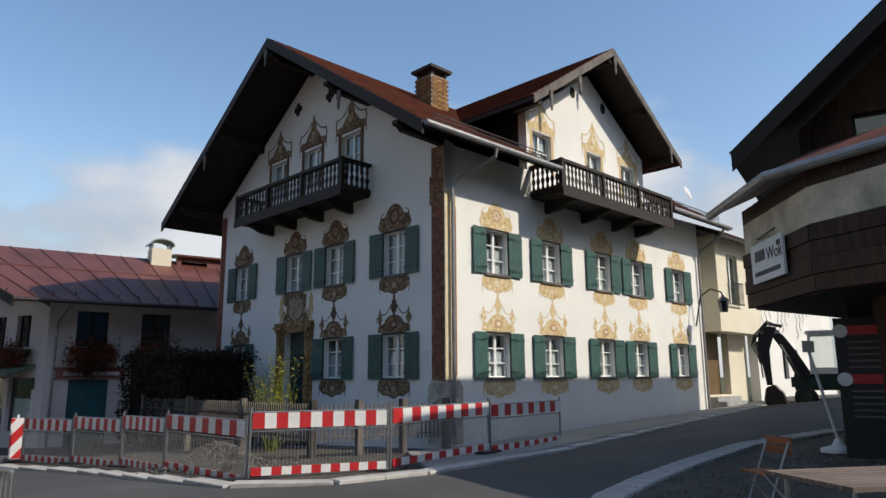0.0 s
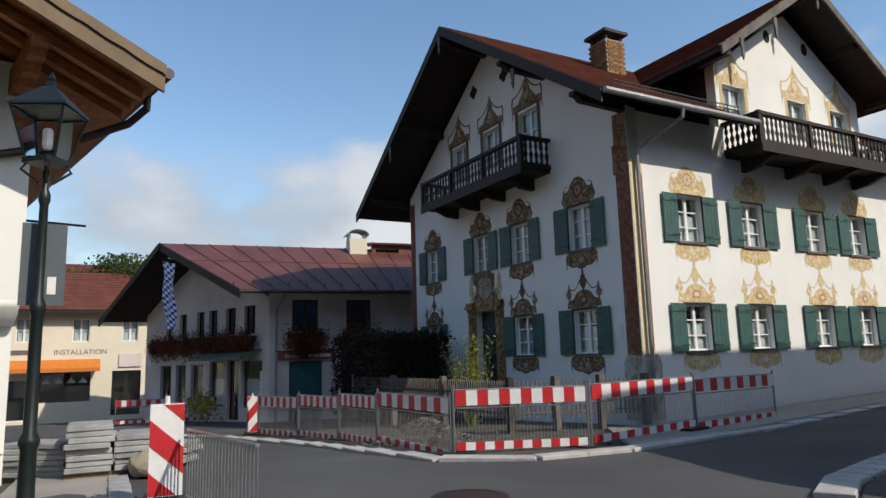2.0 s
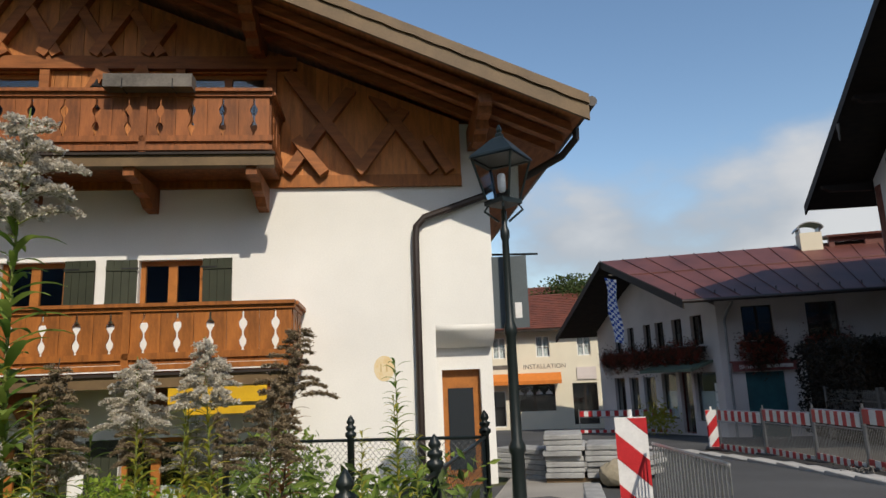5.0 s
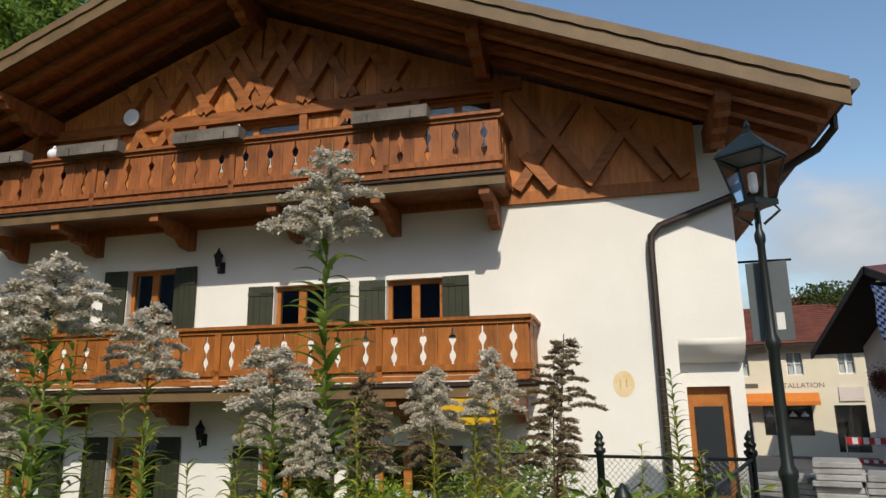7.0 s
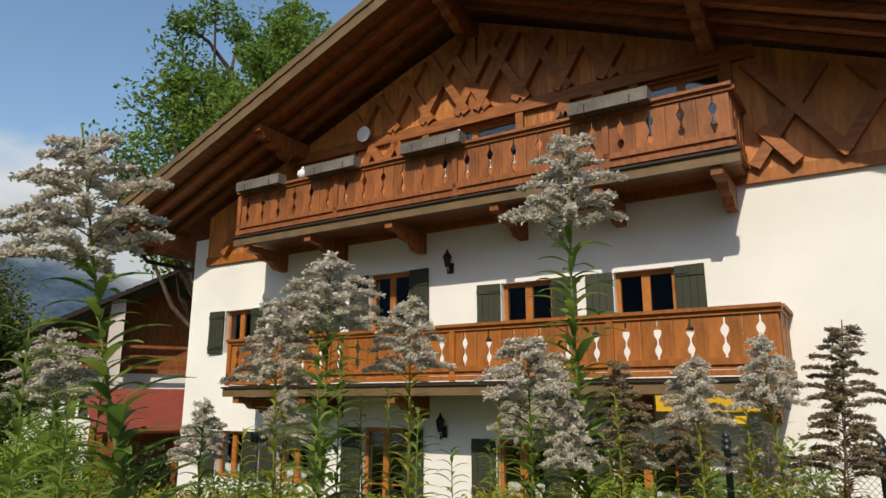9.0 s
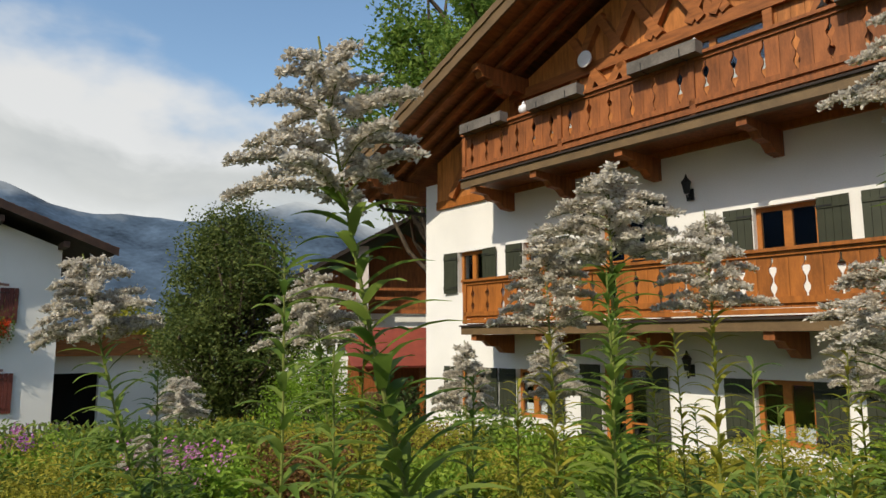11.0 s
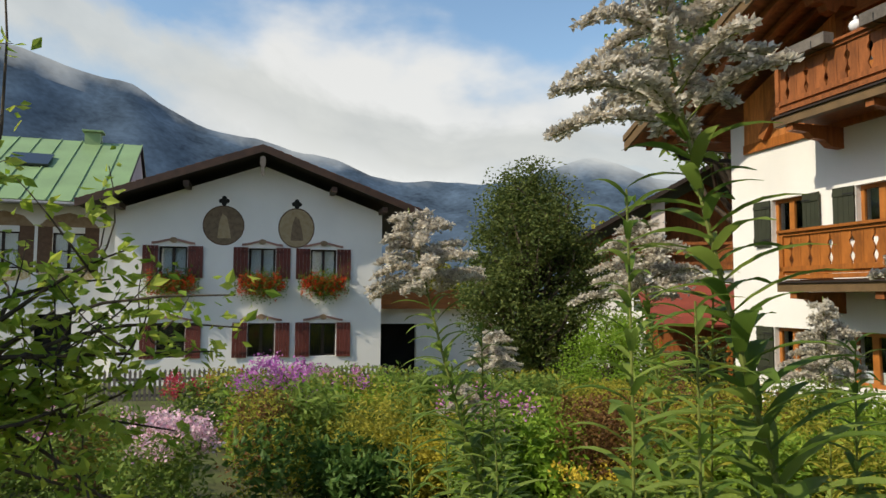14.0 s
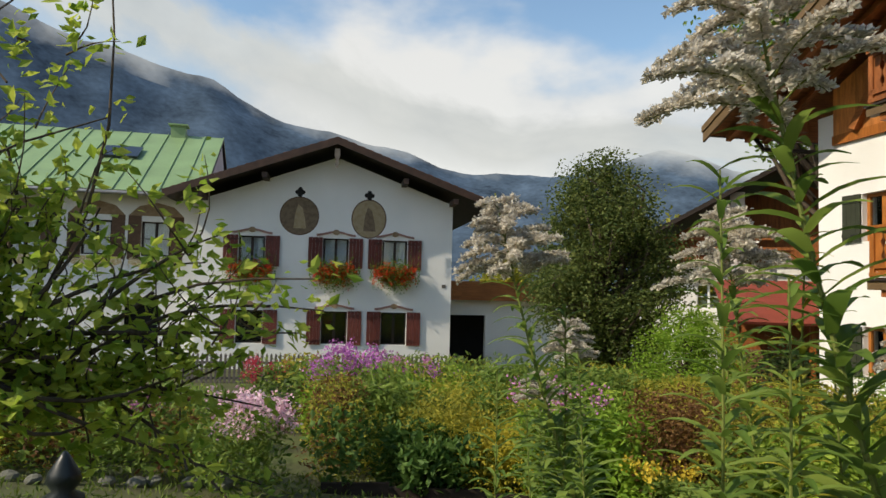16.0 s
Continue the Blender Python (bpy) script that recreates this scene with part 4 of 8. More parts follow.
box(bm, -7.3, -6.12, 0.22, 0.28, 0.2, 2.95)
dr = part("door", bm, mat("dark_green_door", (0.02, 0.035, 0.032), 0.5, 0.2, 4, 0.1), house, "dark green panelled door", H_L)
for k in range(6):
    for sd in (-1, 1):
        bm = bmesh.new()
        zc = 0.5 + 0.36 * k
        prism(bm, [(-6.71, zc), (-6.71 + sd * 0.5, zc + 0.3), (-6.71 + sd * 0.5, zc + 0.36), (-6.71, zc + 0.06)], 0.2, 0.22)
        part("slat", bm, M_SHUT_G, dr)
bm = bmesh.new()
box(bm, -7.7, -5.7, -0.5, 0, -0.2, 0.2)
part("doorstep", bm, M_STONE, house, m=H_L)


def baluster_mesh(hgt):
    """A sawn flat baluster with a vase outline."""
    prof = [(0.045, 0), (0.045, 0.1), (0.02, 0.14), (0.03, 0.2), (0.062, 0.34), (0.06, 0.42), (0.022, 0.52), (0.022, 0.6), (0.05, 0.68), (0.05, 0.78), (0.022, 0.86), (0.045, 0.92), (0.045, 1.0)]
    bm = bmesh.new()
    prism(bm, [(r, z * hgt) for r, z in prof] + [(-r, z * hgt) for r, z in prof[::-1]], -0.014, 0.014)
    return bm


def old_balcony(parent, x0, x1, z0, z1, depth, m, brackets):
    """A dark carved balcony on beams; local x along the wall, y into it."""
    bm = bmesh.new()
    box(bm, x0, x1, -depth, 0.0, z0 - 0.02, z0 + 0.06)
    deck = part("balcony_deck", bm, M_DARKW, parent, "dark wooden balcony deck", m)
    for x in brackets:
        bm = bmesh.new()
        prism(bm, [(-depth + 0.05, z0 - 0.02), (0, z0 - 0.02), (0, z0 - 0.34), (-depth * 0.45, z0 - 0.3), (-depth * 0.8, z0 - 0.16), (-depth + 0.05, z0 - 0.14)], x - 0.09, x + 0.09, SWAP)
        bmesh.ops.recalc_face_normals(bm, faces=bm.faces)
        part("bracket", bm, M_DARKW, deck)
    for zz, hh, t in ((z0 + 0.06, 0.14, 0.1), (z1 - 0.09, 0.09, 0.15)):
        bm = bmesh.new()
        box(bm, x0 - 0.03, x1 + 0.03, -depth - t / 2, -depth + t / 2, zz, zz + hh)
        part("rail", bm, M_DARKW, deck)
        for x in (x0, x1):
            bm = bmesh.new()
            box(bm, x - t / 2, x + t / 2, -depth + t / 2, 0, zz, zz + hh)
            part("rail", bm, M_DARKW, deck)
    bm = bmesh.new()
    box(bm, x0 - 0.05, x1 + 0.05, -depth - 0.08, -depth - 0.05, z0 - 0.12, z0 + 0.1)
    part("fascia", bm, M_DARKW, deck)
    for x in steps(x0, x1, 2.0):
        bm = bmesh.new()
        box(bm, x - 0.06, x + 0.06, -depth - 0.06, -depth + 0.06, z0, z1 + 0.02)
        part("post", bm, M_DARKW, deck)
    hb = z1 - 0.09 - z0 - 0.2
    first = None
    for x in steps(x0 + 0.16, x1 - 0.16, 0.185):
        q = pose(x, -depth, z0 + 0.2)
        if first is None:
            first = part("baluster", baluster_mesh(hb), M_DARKW, deck, m=q)
        else:
            again(first, deck, q)
    for x in (x0, x1):
        for y in steps(-depth + 0.16, -0.1, 0.185):
            again(first, deck, pose(x, y, z0 + 0.2, 0, 0, 90))


old_balcony(house, -8.97, -3.05, 6.55, 7.5, 1.0, H_L, (-8.3, -6.9, -5.4, -3.9))
old_balcony(house, 3.6, 10.02, 6.58, 7.52, 1.1, Matrix(), (4.3, 6.2, 8.0, 9.5))
# purlin ends under the gable eaves
for y, z in ((12.2, 7.6), (9.2, 9.55), (6.15, 11.45), (3.1, 9.55), (0.1, 7.6)):
    bm = bmesh.new()
    prism(bm, [(-1.6, z), (0, z), (0, z - 0.26), (-1.35, z - 0.22), (-1.47, z - 0.12), (-1.6, z - 0.1)], y - 0.1, y + 0.1)
    bmesh.ops.recalc_face_normals(bm, faces=bm.faces)
    part("purlin", bm, M_DARKW, house)
for x, z in ((2.85, 8.95), (4.8, 10.25), (6.8, 11.45), (8.8, 10.25), (10.75, 8.95)):
    bm = bmesh.new()
    box(bm, x - 0.09, x + 0.09, -0.98, 0, z, z + 0.2)
    part("purlin", bm, M_DARKW, house)
# carved pendants on the verge boards
for y, z in ((6.15, 11.5), (10.0, 9.0), (2.2, 8.95)):
    bm = bmesh.new()
    prism(bm, [(y - 0.06, z), (y + 0.06, z), (y + 0.08, z - 0.2), (y + 0.03, z - 0.3), (y + 0.05, z - 0.42), (y, z - 0.55), (y - 0.05, z - 0.42), (y - 0.03, z - 0.3), (y - 0.08, z - 0.2)], -1.8, -1.76, SWAP)
    bmesh.ops.recalc_face_normals(bm, faces=bm.faces)
    part("pendant", bm, M_GREYWOOD, house)
for x, z in ((6.8, 11.6), (10.3, 9.4), (3.2, 9.4), (4.7, 10.3)):
    bm = bmesh.new()
    prism(bm, [(x - 0.06, z), (x + 0.06, z), (x + 0.08, z - 0.2), (x + 0.03, z - 0.3), (x + 0.05, z - 0.45), (x, z - 0.6), (x - 0.05, z - 0.45), (x - 0.03, z - 0.3), (x - 0.08, z - 0.2)], -1.16, -1.12)
    part("pendant", bm, M_GREYWOOD, house)


def gutter(parent, pts, r, material, m=None):
    bm = bmesh.new()
    tube(bm, pts, r, 10)
    return part("gutter", bm, material, parent, m=m)


gutter(house, [(-1.7, -1.13, 7.2), (3.55, -1.13, 7.2)], 0.075, M_GUTTER)
gutter(house, [(10.2, -1.13, 7.2), (15.0, -1.13, 7.2)], 0.075, M_GUTTER)
for pts in ([(0.75, -1.13, 7.13), (0.75, -1.1, 6.95), (0.6, -0.7, 6.75), (0.25, -0.12, 6.4), (0.2, -0.1, 6.2), (0.2, -0.1, 0.2)], [(14.4, -1.1, 7.13), (14.4, -1.0, 6.9), (14.1, -0.2, 6.3), (14.1, -0.1, 6.0), (14.1, -0.1, 0.3)]):
    bm = bmesh.new()
    tube(bm, pts, 0.05, 8)
    part("downpipe", bm, M_GUTTER, house)
# snow guard
for x0, x1 in ((-1.1, 3.3), (10.4, 14.8)):
    bm = bmesh.new()
    for dz in (0.14, 0.24):
        box(bm, x0, x1, -0.78, -0.76, 7.42 + dz, 7.44 + dz)
    for x in steps(x0, x1, 0.14):
        box(bm, x - 0.006, x + 0.006, -0.765, -0.755, 7.46, 7.7)
    part("snow_guard", bm, M_BROWNPIPE, house, "dark metal snow guard")
# brick chimney
CH = (3.3, 3.9)
bm = bmesh.new()
box(bm, CH[0] - 0.38, CH[0] + 0.38, CH[1] - 0.38, CH[1] + 0.38, 9.6, 11.35)
ch = part("chimney", bm, M_STONE, house, "yellow brown brick chimney with a flat cap")
bm = bmesh.new()
box(bm, CH[0] - 0.5, CH[0] + 0.5, CH[1] - 0.5, CH[1] + 0.5, 11.55, 11.65)
for a in (-0.36, 0.24):
    for b in (-0.36, 0.24):
        box(bm, CH[0] + a, CH[0] + a + 0.12, CH[1] + b, CH[1] + b + 0.12, 11.35, 11.55)
part("cap", bm, M_DARKW, ch)
bm = bmesh.new()
box(bm, -0.115, 0.115, -0.02, 0.02, 0.003, 0.072)
brick = part("brick", bm, M_BRICK, ch, m=pose(CH[0] - 0.26, CH[1] - 0.385, 10.2))
for j in range(14):
    for i in range(3):
        o = -0.26 + 0.25 * i + (0.06 if j % 2 else -0.02)
        for q in (pose(CH[0] + o, CH[1] - 0.385, 10.2 + 0.08 * j), pose(CH[0] - 0.385, CH[1] + o, 10.2 + 0.08 * j, 0, 0, 90)):
            if not (i == 0 and j == 0):
                again(brick, ch, q)
# wall lantern bracket at the far end of the side wall
bm = bmesh.new()
tube(bm, [(13.6, -0.05, 3.4), (13.6, -0.3, 4.5), (13.62, -0.7, 4.75), (13.65, -1.1, 4.6), (13.65, -1.15, 4.4)], 0.03, 6)
wl_ = part("lantern_bracket", bm, M_BLACK, house, "black curved lantern bracket")
bm = bmesh.new()
lathe(bm, [(0.14, 3.85), (0.2, 4.25), (0.26, 4.26), (0.04, 4.45), (0.03, 4.5)], 6, Matrix.Translation((13.65, -1.15, 0)))
part("lantern", bm, M_DARKGLASS, wl_)
# round metal plate at the dormer
bm = bmesh.new()
lathe(bm, [(0.3, 0), (0.26, 0.04), (0.1, 0.08)], 16, pose(12.3, -0.7, 8.2, 70, 0, 10))
part("satellite_dish", bm, M_RWHITE, house, "pale satellite dish")

# ---- balcony house: woodwork ----
def sawn_board(w, hgt, side):
    """A board whose one edge is sawn to half a vase-shaped hole."""
    prof = [(0, 0), (0, 0.12), (0.03, 0.16), (0.012, 0.24), (0.045, 0.32), (0.05, 0.38), (0.014, 0.47), (0.012, 0.55), (0.055, 0.66), (0.055, 0.72), (0.012, 0.8), (0.012, 0.9), (0, 0.92), (0, 1)]
    bm = bmesh.new()
    prism(bm, [(side * -w, 0)] + [(side * -(r + 0.0015), z * hgt) for r, z in prof] + [(side * -w, hgt)], -0.016, 0.016)
    bmesh.ops.recalc_face_normals(bm, faces=bm.faces)
    return bm


def long_balcony(parent, x0, x1, z0, z1, depth, material, label):
    m = Matrix()
    bm = bmesh.new()
    box(bm, x0, x1, -depth + 0.02, 0, z0 - 0.1, z0)
    deck = part("balcony_deck", bm, M_BROWNW, parent, label)
    for zz, hh, t in ((z0 + 0.02, 0.07, 0.1), (z0 + 0.16, 0.09, 0.07), (z1 - 0.11, 0.06, 0.06), (z1 - 0.05, 0.05, 0.16)):
        bm = bmesh.new()
        box(bm, x0 - 0.05, x1 + 0.05, -depth - t / 2 - 0.02, -depth + t / 2 - 0.02, zz, zz + hh)
        part("rail", bm, material, deck)
        for x in (x0, x1):
            bm = bmesh.new()
            box(bm, x - t / 2, x + t / 2, -depth + t / 2 - 0.02, 0, zz, zz + hh)
            part("rail", bm, material, deck)
    bm = bmesh.new()
    box(bm, x0 - 0.08, x1 + 0.08, -depth - 0.08, -depth + 0.08, z0 - 0.22, z0 - 0.06)
    part("beam", bm, M_BARGE, deck)
    bm = bmesh.new()
    box(bm, x0 - 0.1, x1 + 0.1, -depth - 0.12, -depth - 0.02, z0 - 0.06, z0 - 0.025)
    part("drip_board", bm, M_DARKW, deck)
    hb = z1 - z0 - 0.17
    n = round((x1 - x0) / 0.44)
    p = (x1 - x0) / n
    a = b = None
    for i in range(n):
        c = x0 + p * (i + 0.5)
        qa, qb = pose(c, -depth, z0 + 0.1), pose(c, -depth, z0 + 0.1)
        if a is None:
            a = part("board", sawn_board(p / 2 - 0.003, hb, 1), material, deck, m=qa)
            b = part("board", sawn_board(p / 2 - 0.003, hb, -1), material, deck, m=qb)
        else:
            again(a, deck, qa)
            again(b, deck, qb)
    for x in (x0, x1):
        for i in range(2):
            y = -depth + depth * (i + 0.5) / 2
            again(a, deck, pose(x, y, z0 + 0.1, 0, 0, 90))
            again(b, deck, pose(x, y, z0 + 0.1, 0, 0, 90))
    for i in range(0, n + 1, 6):
        bm = bmesh.new()
        x = x0 + p * i
        box(bm, x - 0.05, x + 0.05, -depth - 0.055, -depth - 0.02, z0, z1 - 0.05)
        part("post", bm, material, deck)
    for x in [x0 + 0.25, x0 + (x1 - x0) * 0.2, x0 + (x1 - x0) * 0.4, x0 + (x1 - x0) * 0.62, x0 + (x1 - x0) * 0.8, x1 - 0.25]:
        bm = bmesh.new()
        prism(bm, [(-depth - 0.02, z0 - 0.22), (0, z0 - 0.22), (0, z0 - 0.62), (-0.3, z0 - 0.6), (-0.45, z0 - 0.48), (-0.7, z0 - 0.46), (-0.82, z0 - 0.36), (-depth - 0.02, z0 - 0.34)], x - 0.08, x + 0.08, SWAP)
        bmesh.ops.recalc_face_normals(bm, faces=bm.faces)
        part("corbel", bm, M_BROWNW, deck)


long_balcony(chalet, -11.42, -1.14, 2.0, 2.93, 1.1, M_HONEY, "honey stained balcony of sawn boards")
long_balcony(chalet, -11.35, -1.47, 5.12, 6.09, 1.15, M_BROWNW, "brown stained balcony of sawn boards")
# cladding boards, beams and crossed battens
RL = (0.405, 1, 9.15 - 0.405 * 6.2)
RR = (-0.405, 1, 9.15 + 0.405 * 6.2)
x = -13.7
while x < 1.49:
    xe = min(x + 0.21, 1.5)
    if not any(c - w / 2 < xe and c + w / 2 > x for c, w, _, _ in B_TOP):
        poly = clip(clip([(x + 0.004, 5.06), (xe - 0.004, 5.06), (xe - 0.004, 9.6), (x + 0.004, 9.6)], *RL), *RR)
        if len(poly) > 2:
            bm = bmesh.new()
            prism(bm, poly, -0.038, -0.021)
            part("board", bm, M_CLAD, chalet)
    x += 0.21
for x0, x1, z, hh, d in ((-13.7, 1.5, 4.9, 0.2, 0.05), (-11.0, -1.2, 6.93, 0.22, 0.12)):
    bm = bmesh.new()
    box(bm, x0, x1, -d - 0.02, -0.022, z, z + hh)
    part("beam", bm, M_HONEY if d < 0.1 else M_BEAM, chalet)
for c, w, z, h in B_TOP:
    for xx in (c - w / 2 - 0.16, c + w / 2 + 0.01):
        bm = bmesh.new()
        box(bm, xx, xx + 0.15, -0.12, -0.022, 5.2, 6.93)
        part("post", bm, M_BEAM, chalet)


def batten(xa, za, xb, zb, y, t=0.14, wd=0.17):
    d = Vector((xb - xa, zb - za)).normalized()
    o = Vector((-d.y, d.x)) * wd / 2
    bm = bmesh.new()
    poly = [(xa + o.x, za + o.y), (xb + o.x, zb + o.y), (xb - o.x, zb - o.y), (xa - o.x, za - o.y)]
    poly = clip(clip(poly, RL[0], 1, RL[2] - 0.2), RR[0], 1, RR[2] - 0.2)
    prism(bm, poly, y - t, y)
    part("batten", bm, M_BEAM, chalet)


for sd in (-1, 1):
    for k in range(4):
        foot = -6.2 + sd * (0.35 + 0.82 * k)
        batten(foot, 7.16, foot - sd * 0.95, 8.75, -0.04)
        batten(foot - sd * 0.25, 7.16, foot + sd * 0.75, 8.75, -0.052)
bm = bmesh.new()
box(bm, -6.28, -6.12, -0.13, -0.04, 7.15, 8.75)
part("post", bm, M_BEAM, chalet)
for c in (-0.72, 0.42, -12.4):
    for sd in (-1, 1):
        batten(c + sd * 0.62, 5.12, c - sd * 0.62, 6.85, -0.04 - (0.012 if sd > 0 else 0.0))
batten(-1.2, 5.7, -0.75, 5.1, -0.066)
batten(0.95, 5.7, 1.3, 5.12, -0.066)
for c in (-8.3, -4.0):
    for sd in (-1, 1):
        batten(c + sd * 0.34, 6.0, c - sd * 0.34, 6.93, -0.04 - (0.012 if sd > 0 else 0.0))
        batten(c + sd * 0.72, 6.0, c + sd * 0.3, 6.93, -0.04)
# carved purlin heads
for x, z in ((-14.6, 5.72), (-10.6, 7.35), (-6.2, 9.1), (-1.8, 7.45), (1.72, 5.85)):
    bm = bmesh.new()
    prism(bm, [(-1.55, z + 0.02), (0, z + 0.02), (0, z - 0.34), (-0.5, z - 0.34), (-0.62, z - 0.5), (-0.8, z - 0.46), (-0.86, z - 0.36), (-1.1, z - 0.36), (-1.16, z - 0.24), (-1.4, z - 0.24), (-1.46, z - 0.14), (-1.55, z - 0.12)], x - 0.1, x + 0.1, SWAP)
    bmesh.ops.recalc_face_normals(bm, faces=bm.faces)
    part("purlin", bm, M_BROWNW, chalet)
# flying rafters under the verge
for y in (-1.25, -0.75, -0.28):
    for xe, ze in ((-15.7, 5.68), (3.05, 5.70)):
        bm = bmesh.new()
        prism(bm, [(-6.2, 9.44), (xe, ze - 0.2), (xe, ze - 0.34), (-6.2, 9.30)], y - 0.07, y + 0.07)
        bmesh.ops.recalc_face_normals(bm, faces=bm.faces)
        part("rafter", bm, M_SOFFIT, chalet)
# wavy trim on the verge boards
for xe, ze in ((-15.85, 5.68), (3.18, 5.70)):
    bm = bmesh.new()
    n = 120
    top, low = [], []
    for i in range(n + 1):
        u = i / n
        x, z = -6.2 + (xe + 6.2) * u, 9.62 + (ze - 9.62) * u
        top.append((x, z + 0.02))
        low.append((x, z - 0.12 - 0.018 * abs(math.sin(u * n * 0.5))))
    a = [bm.verts.new((x, -1.875, z)) for x, z in top]
    b = [bm.verts.new((x, -1.875, z)) for x, z in low]
    a2 = [bm.verts.new((x, -1.842, z)) for x, z in top]
    b2 = [bm.verts.new((x, -1.842, z)) for x, z in low]
    for i in range(n):
        for p, q in ((a, b), (b, b2), (b2, a2), (a2, a)):
            bm.faces.new((p[i], p[i + 1], q[i + 1], q[i]))
    bmesh.ops.recalc_face_normals(bm, faces=bm.faces)
    part("trim_board", bm, M_BARGE, chalet)
gutter(chalet, [(3.24, -1.8, 5.64), (3.24, 13.4, 5.64)], 0.08, M_BROWNPIPE)
gutter(chalet, [(-15.9, -1.7, 5.55), (-15.9, 13.4, 5.55)], 0.08, M_BROWNPIPE)
bm = bmesh.new()
tube(bm, [(3.24, -0.9, 5.58), (3.24, -0.9, 5.4), (3.05, -0.7, 5.18), (2.3, -0.2, 4.85), (1.9, -0.1, 4.72), (0.85, -0.1, 4.35), (0.72, -0.1, 4.2), (0.7, -0.1, 4.0), (0.7, -0.1, 0.0)], 0.06, 10)
part("downpipe", bm, M_BROWNPIPE, chalet, "dark brown downpipe")
bm = bmesh.new()
tube(bm, [(-15.9, -0.4, 5.5), (-15.7, -0.3, 5.2), (-14.4, 0.2, 4.9), (-14.3, 0.3, 4.7), (-14.3, 0.3, -1.5)], 0.055, 8)
part("downpipe", bm, M_BROWNPIPE, chalet)
# wall lanterns
def wall_lantern(parent, x, z, m):
    bm = bmesh.new()
    box(bm, x - 0.05, x + 0.05, -0.03, 0, z - 0.1, z + 0.1)
    tube(bm, [(x, -0.03, z - 0.05), (x, -0.14, z - 0.12), (x, -0.16, z - 0.02)], 0.015, 6)
    o = part("wall_lantern", bm, M_BLACK, parent, "black iron wall lantern", m)
    bm = bmesh.new()
    lathe(bm, [(0.05, 0), (0.085, 0.18), (0.1, 0.19), (0.03, 0.28), (0.012, 0.34)], 6, Matrix.Translation((x, -0.16, z)))
    part("lantern_head", bm, M_BLACK, o)


wall_lantern(chalet, -6.75, 4.15, Matrix())
wall_lantern(chalet, -6.9, 1.15, Matrix())
for x in (-8.95, -4.35):
    wall_lantern(chalet, x, 6.35, pose(0, -0.08, 0))
# planter boxes on the upper balcony
for x in (-10.6, -8.65, -6.35, -3.15):
    bm = bmesh.new()
    box(bm, -0.62, 0.62, -0.11, 0.11, 0, 0.03)
    box(bm, -0.62, 0.62, -0.11, -0.085, 0.03, 0.2)
    box(bm, -0.62, 0.62, 0.085, 0.11, 0.03, 0.2)
    box(bm, -0.62, -0.595, -0.085, 0.085, 0.03, 0.2)
    box(bm, 0.595, 0.62, -0.085, 0.085, 0.03, 0.2)
    box(bm, -0.59, 0.59, -0.08, 0.08, 0.1, 0.15)
    p = part("planter_box", bm, M_GREYWOOD, None, "", MB @ pose(x, -1.33, 6.02))
    tagged(p, "empty weathered grey wooden planter box on a balcony rail", "planter", "planters on the upper balcony")
    for sx in (-0.35, 0.35):
        bm = bmesh.new()
        tube(bm, [(sx, -0.12, 0.12), (sx, -0.12, -0.02), (sx, 0.1, -0.02), (sx, 0.12, 0.06)], 0.008, 5)
        part("hook", bm, M_BLACK, p)
for x, z, y in ((-9.6, 6.2, -1.0), (-5.9, 6.45, -0.9)):
    bm = bmesh.new()
    bmesh.ops.create_icosphere(bm, subdivisions=2, radius=0.11, matrix=Matrix.Translation((0, 0, 0.11)))
    lathe(bm, [(0.02, 0.2), (0.035, 0.24), (0.01, 0.28)], 8)
    for f in bm.faces:
        f.smooth = True
    o = part("paper_ball", bm, M_WCLOTH, None, "", MB @ pose(x, -1.15, 6.09))
    tagged(o, "small white ball ornament above a balcony rail", "ornament", "white balls on the balcony")
bm = bmesh.new()
lathe(bm, [(0.16, 0), (0.17, 0.02), (0.17, 0.04), (0.15, 0.05)], 20, pose(-8.75, -0.25, 7.2, 90, 0, 0))
o = part("clock_face", bm, M_WCLOTH, None, "", MB)
tagged(o, "small white oval plaque on a beam", "plaque")
# yellow sign boards under the lower balcony
for a, b, z0, z1 in ((-2.75, -1.45, 1.55, 1.76), (-2.5, -1.6, 1.4, 1.5)):
    bm = bmesh.new()
    box(bm, a, b, -1.26, -1.235, z0, z1)
    o = part("sign_board", bm, M_YELLOW, None, "", MB)
    tagged(o, "yellow painted board hung under the balcony", "sign")
# painted medallion with house number bars
md = flat(chalet, "painted_medallion", arc(0.15, 1.95, 0.16, 0.2, 0, 360, 18)[:-1], M_OCHRE_L, Matrix())
for dx in (-0.05, 0.04):
    flat(chalet, "number_bar", [(0.15 + dx - 0.012, 1.9), (0.15 + dx + 0.012, 1.9), (0.15 + dx + 0.012, 2.02), (0.15 + dx - 0.012, 2.02)], M_OCHRE_D, Matrix(), 0.007)

# ---- plants ----
rng = np.random.default_rng(7)


def mesh_from(name, verts, faces, material, parent=None, label="", m=None):
    me = bpy.data.meshes.new(name)
    me.from_pydata(verts, [], faces)
    me.materials.append(material)
    ob = new(name, me)
    if parent is not None:
        ob.parent = parent
    if m is not None:
        ob.matrix_world = m
    return tagged(ob, label)


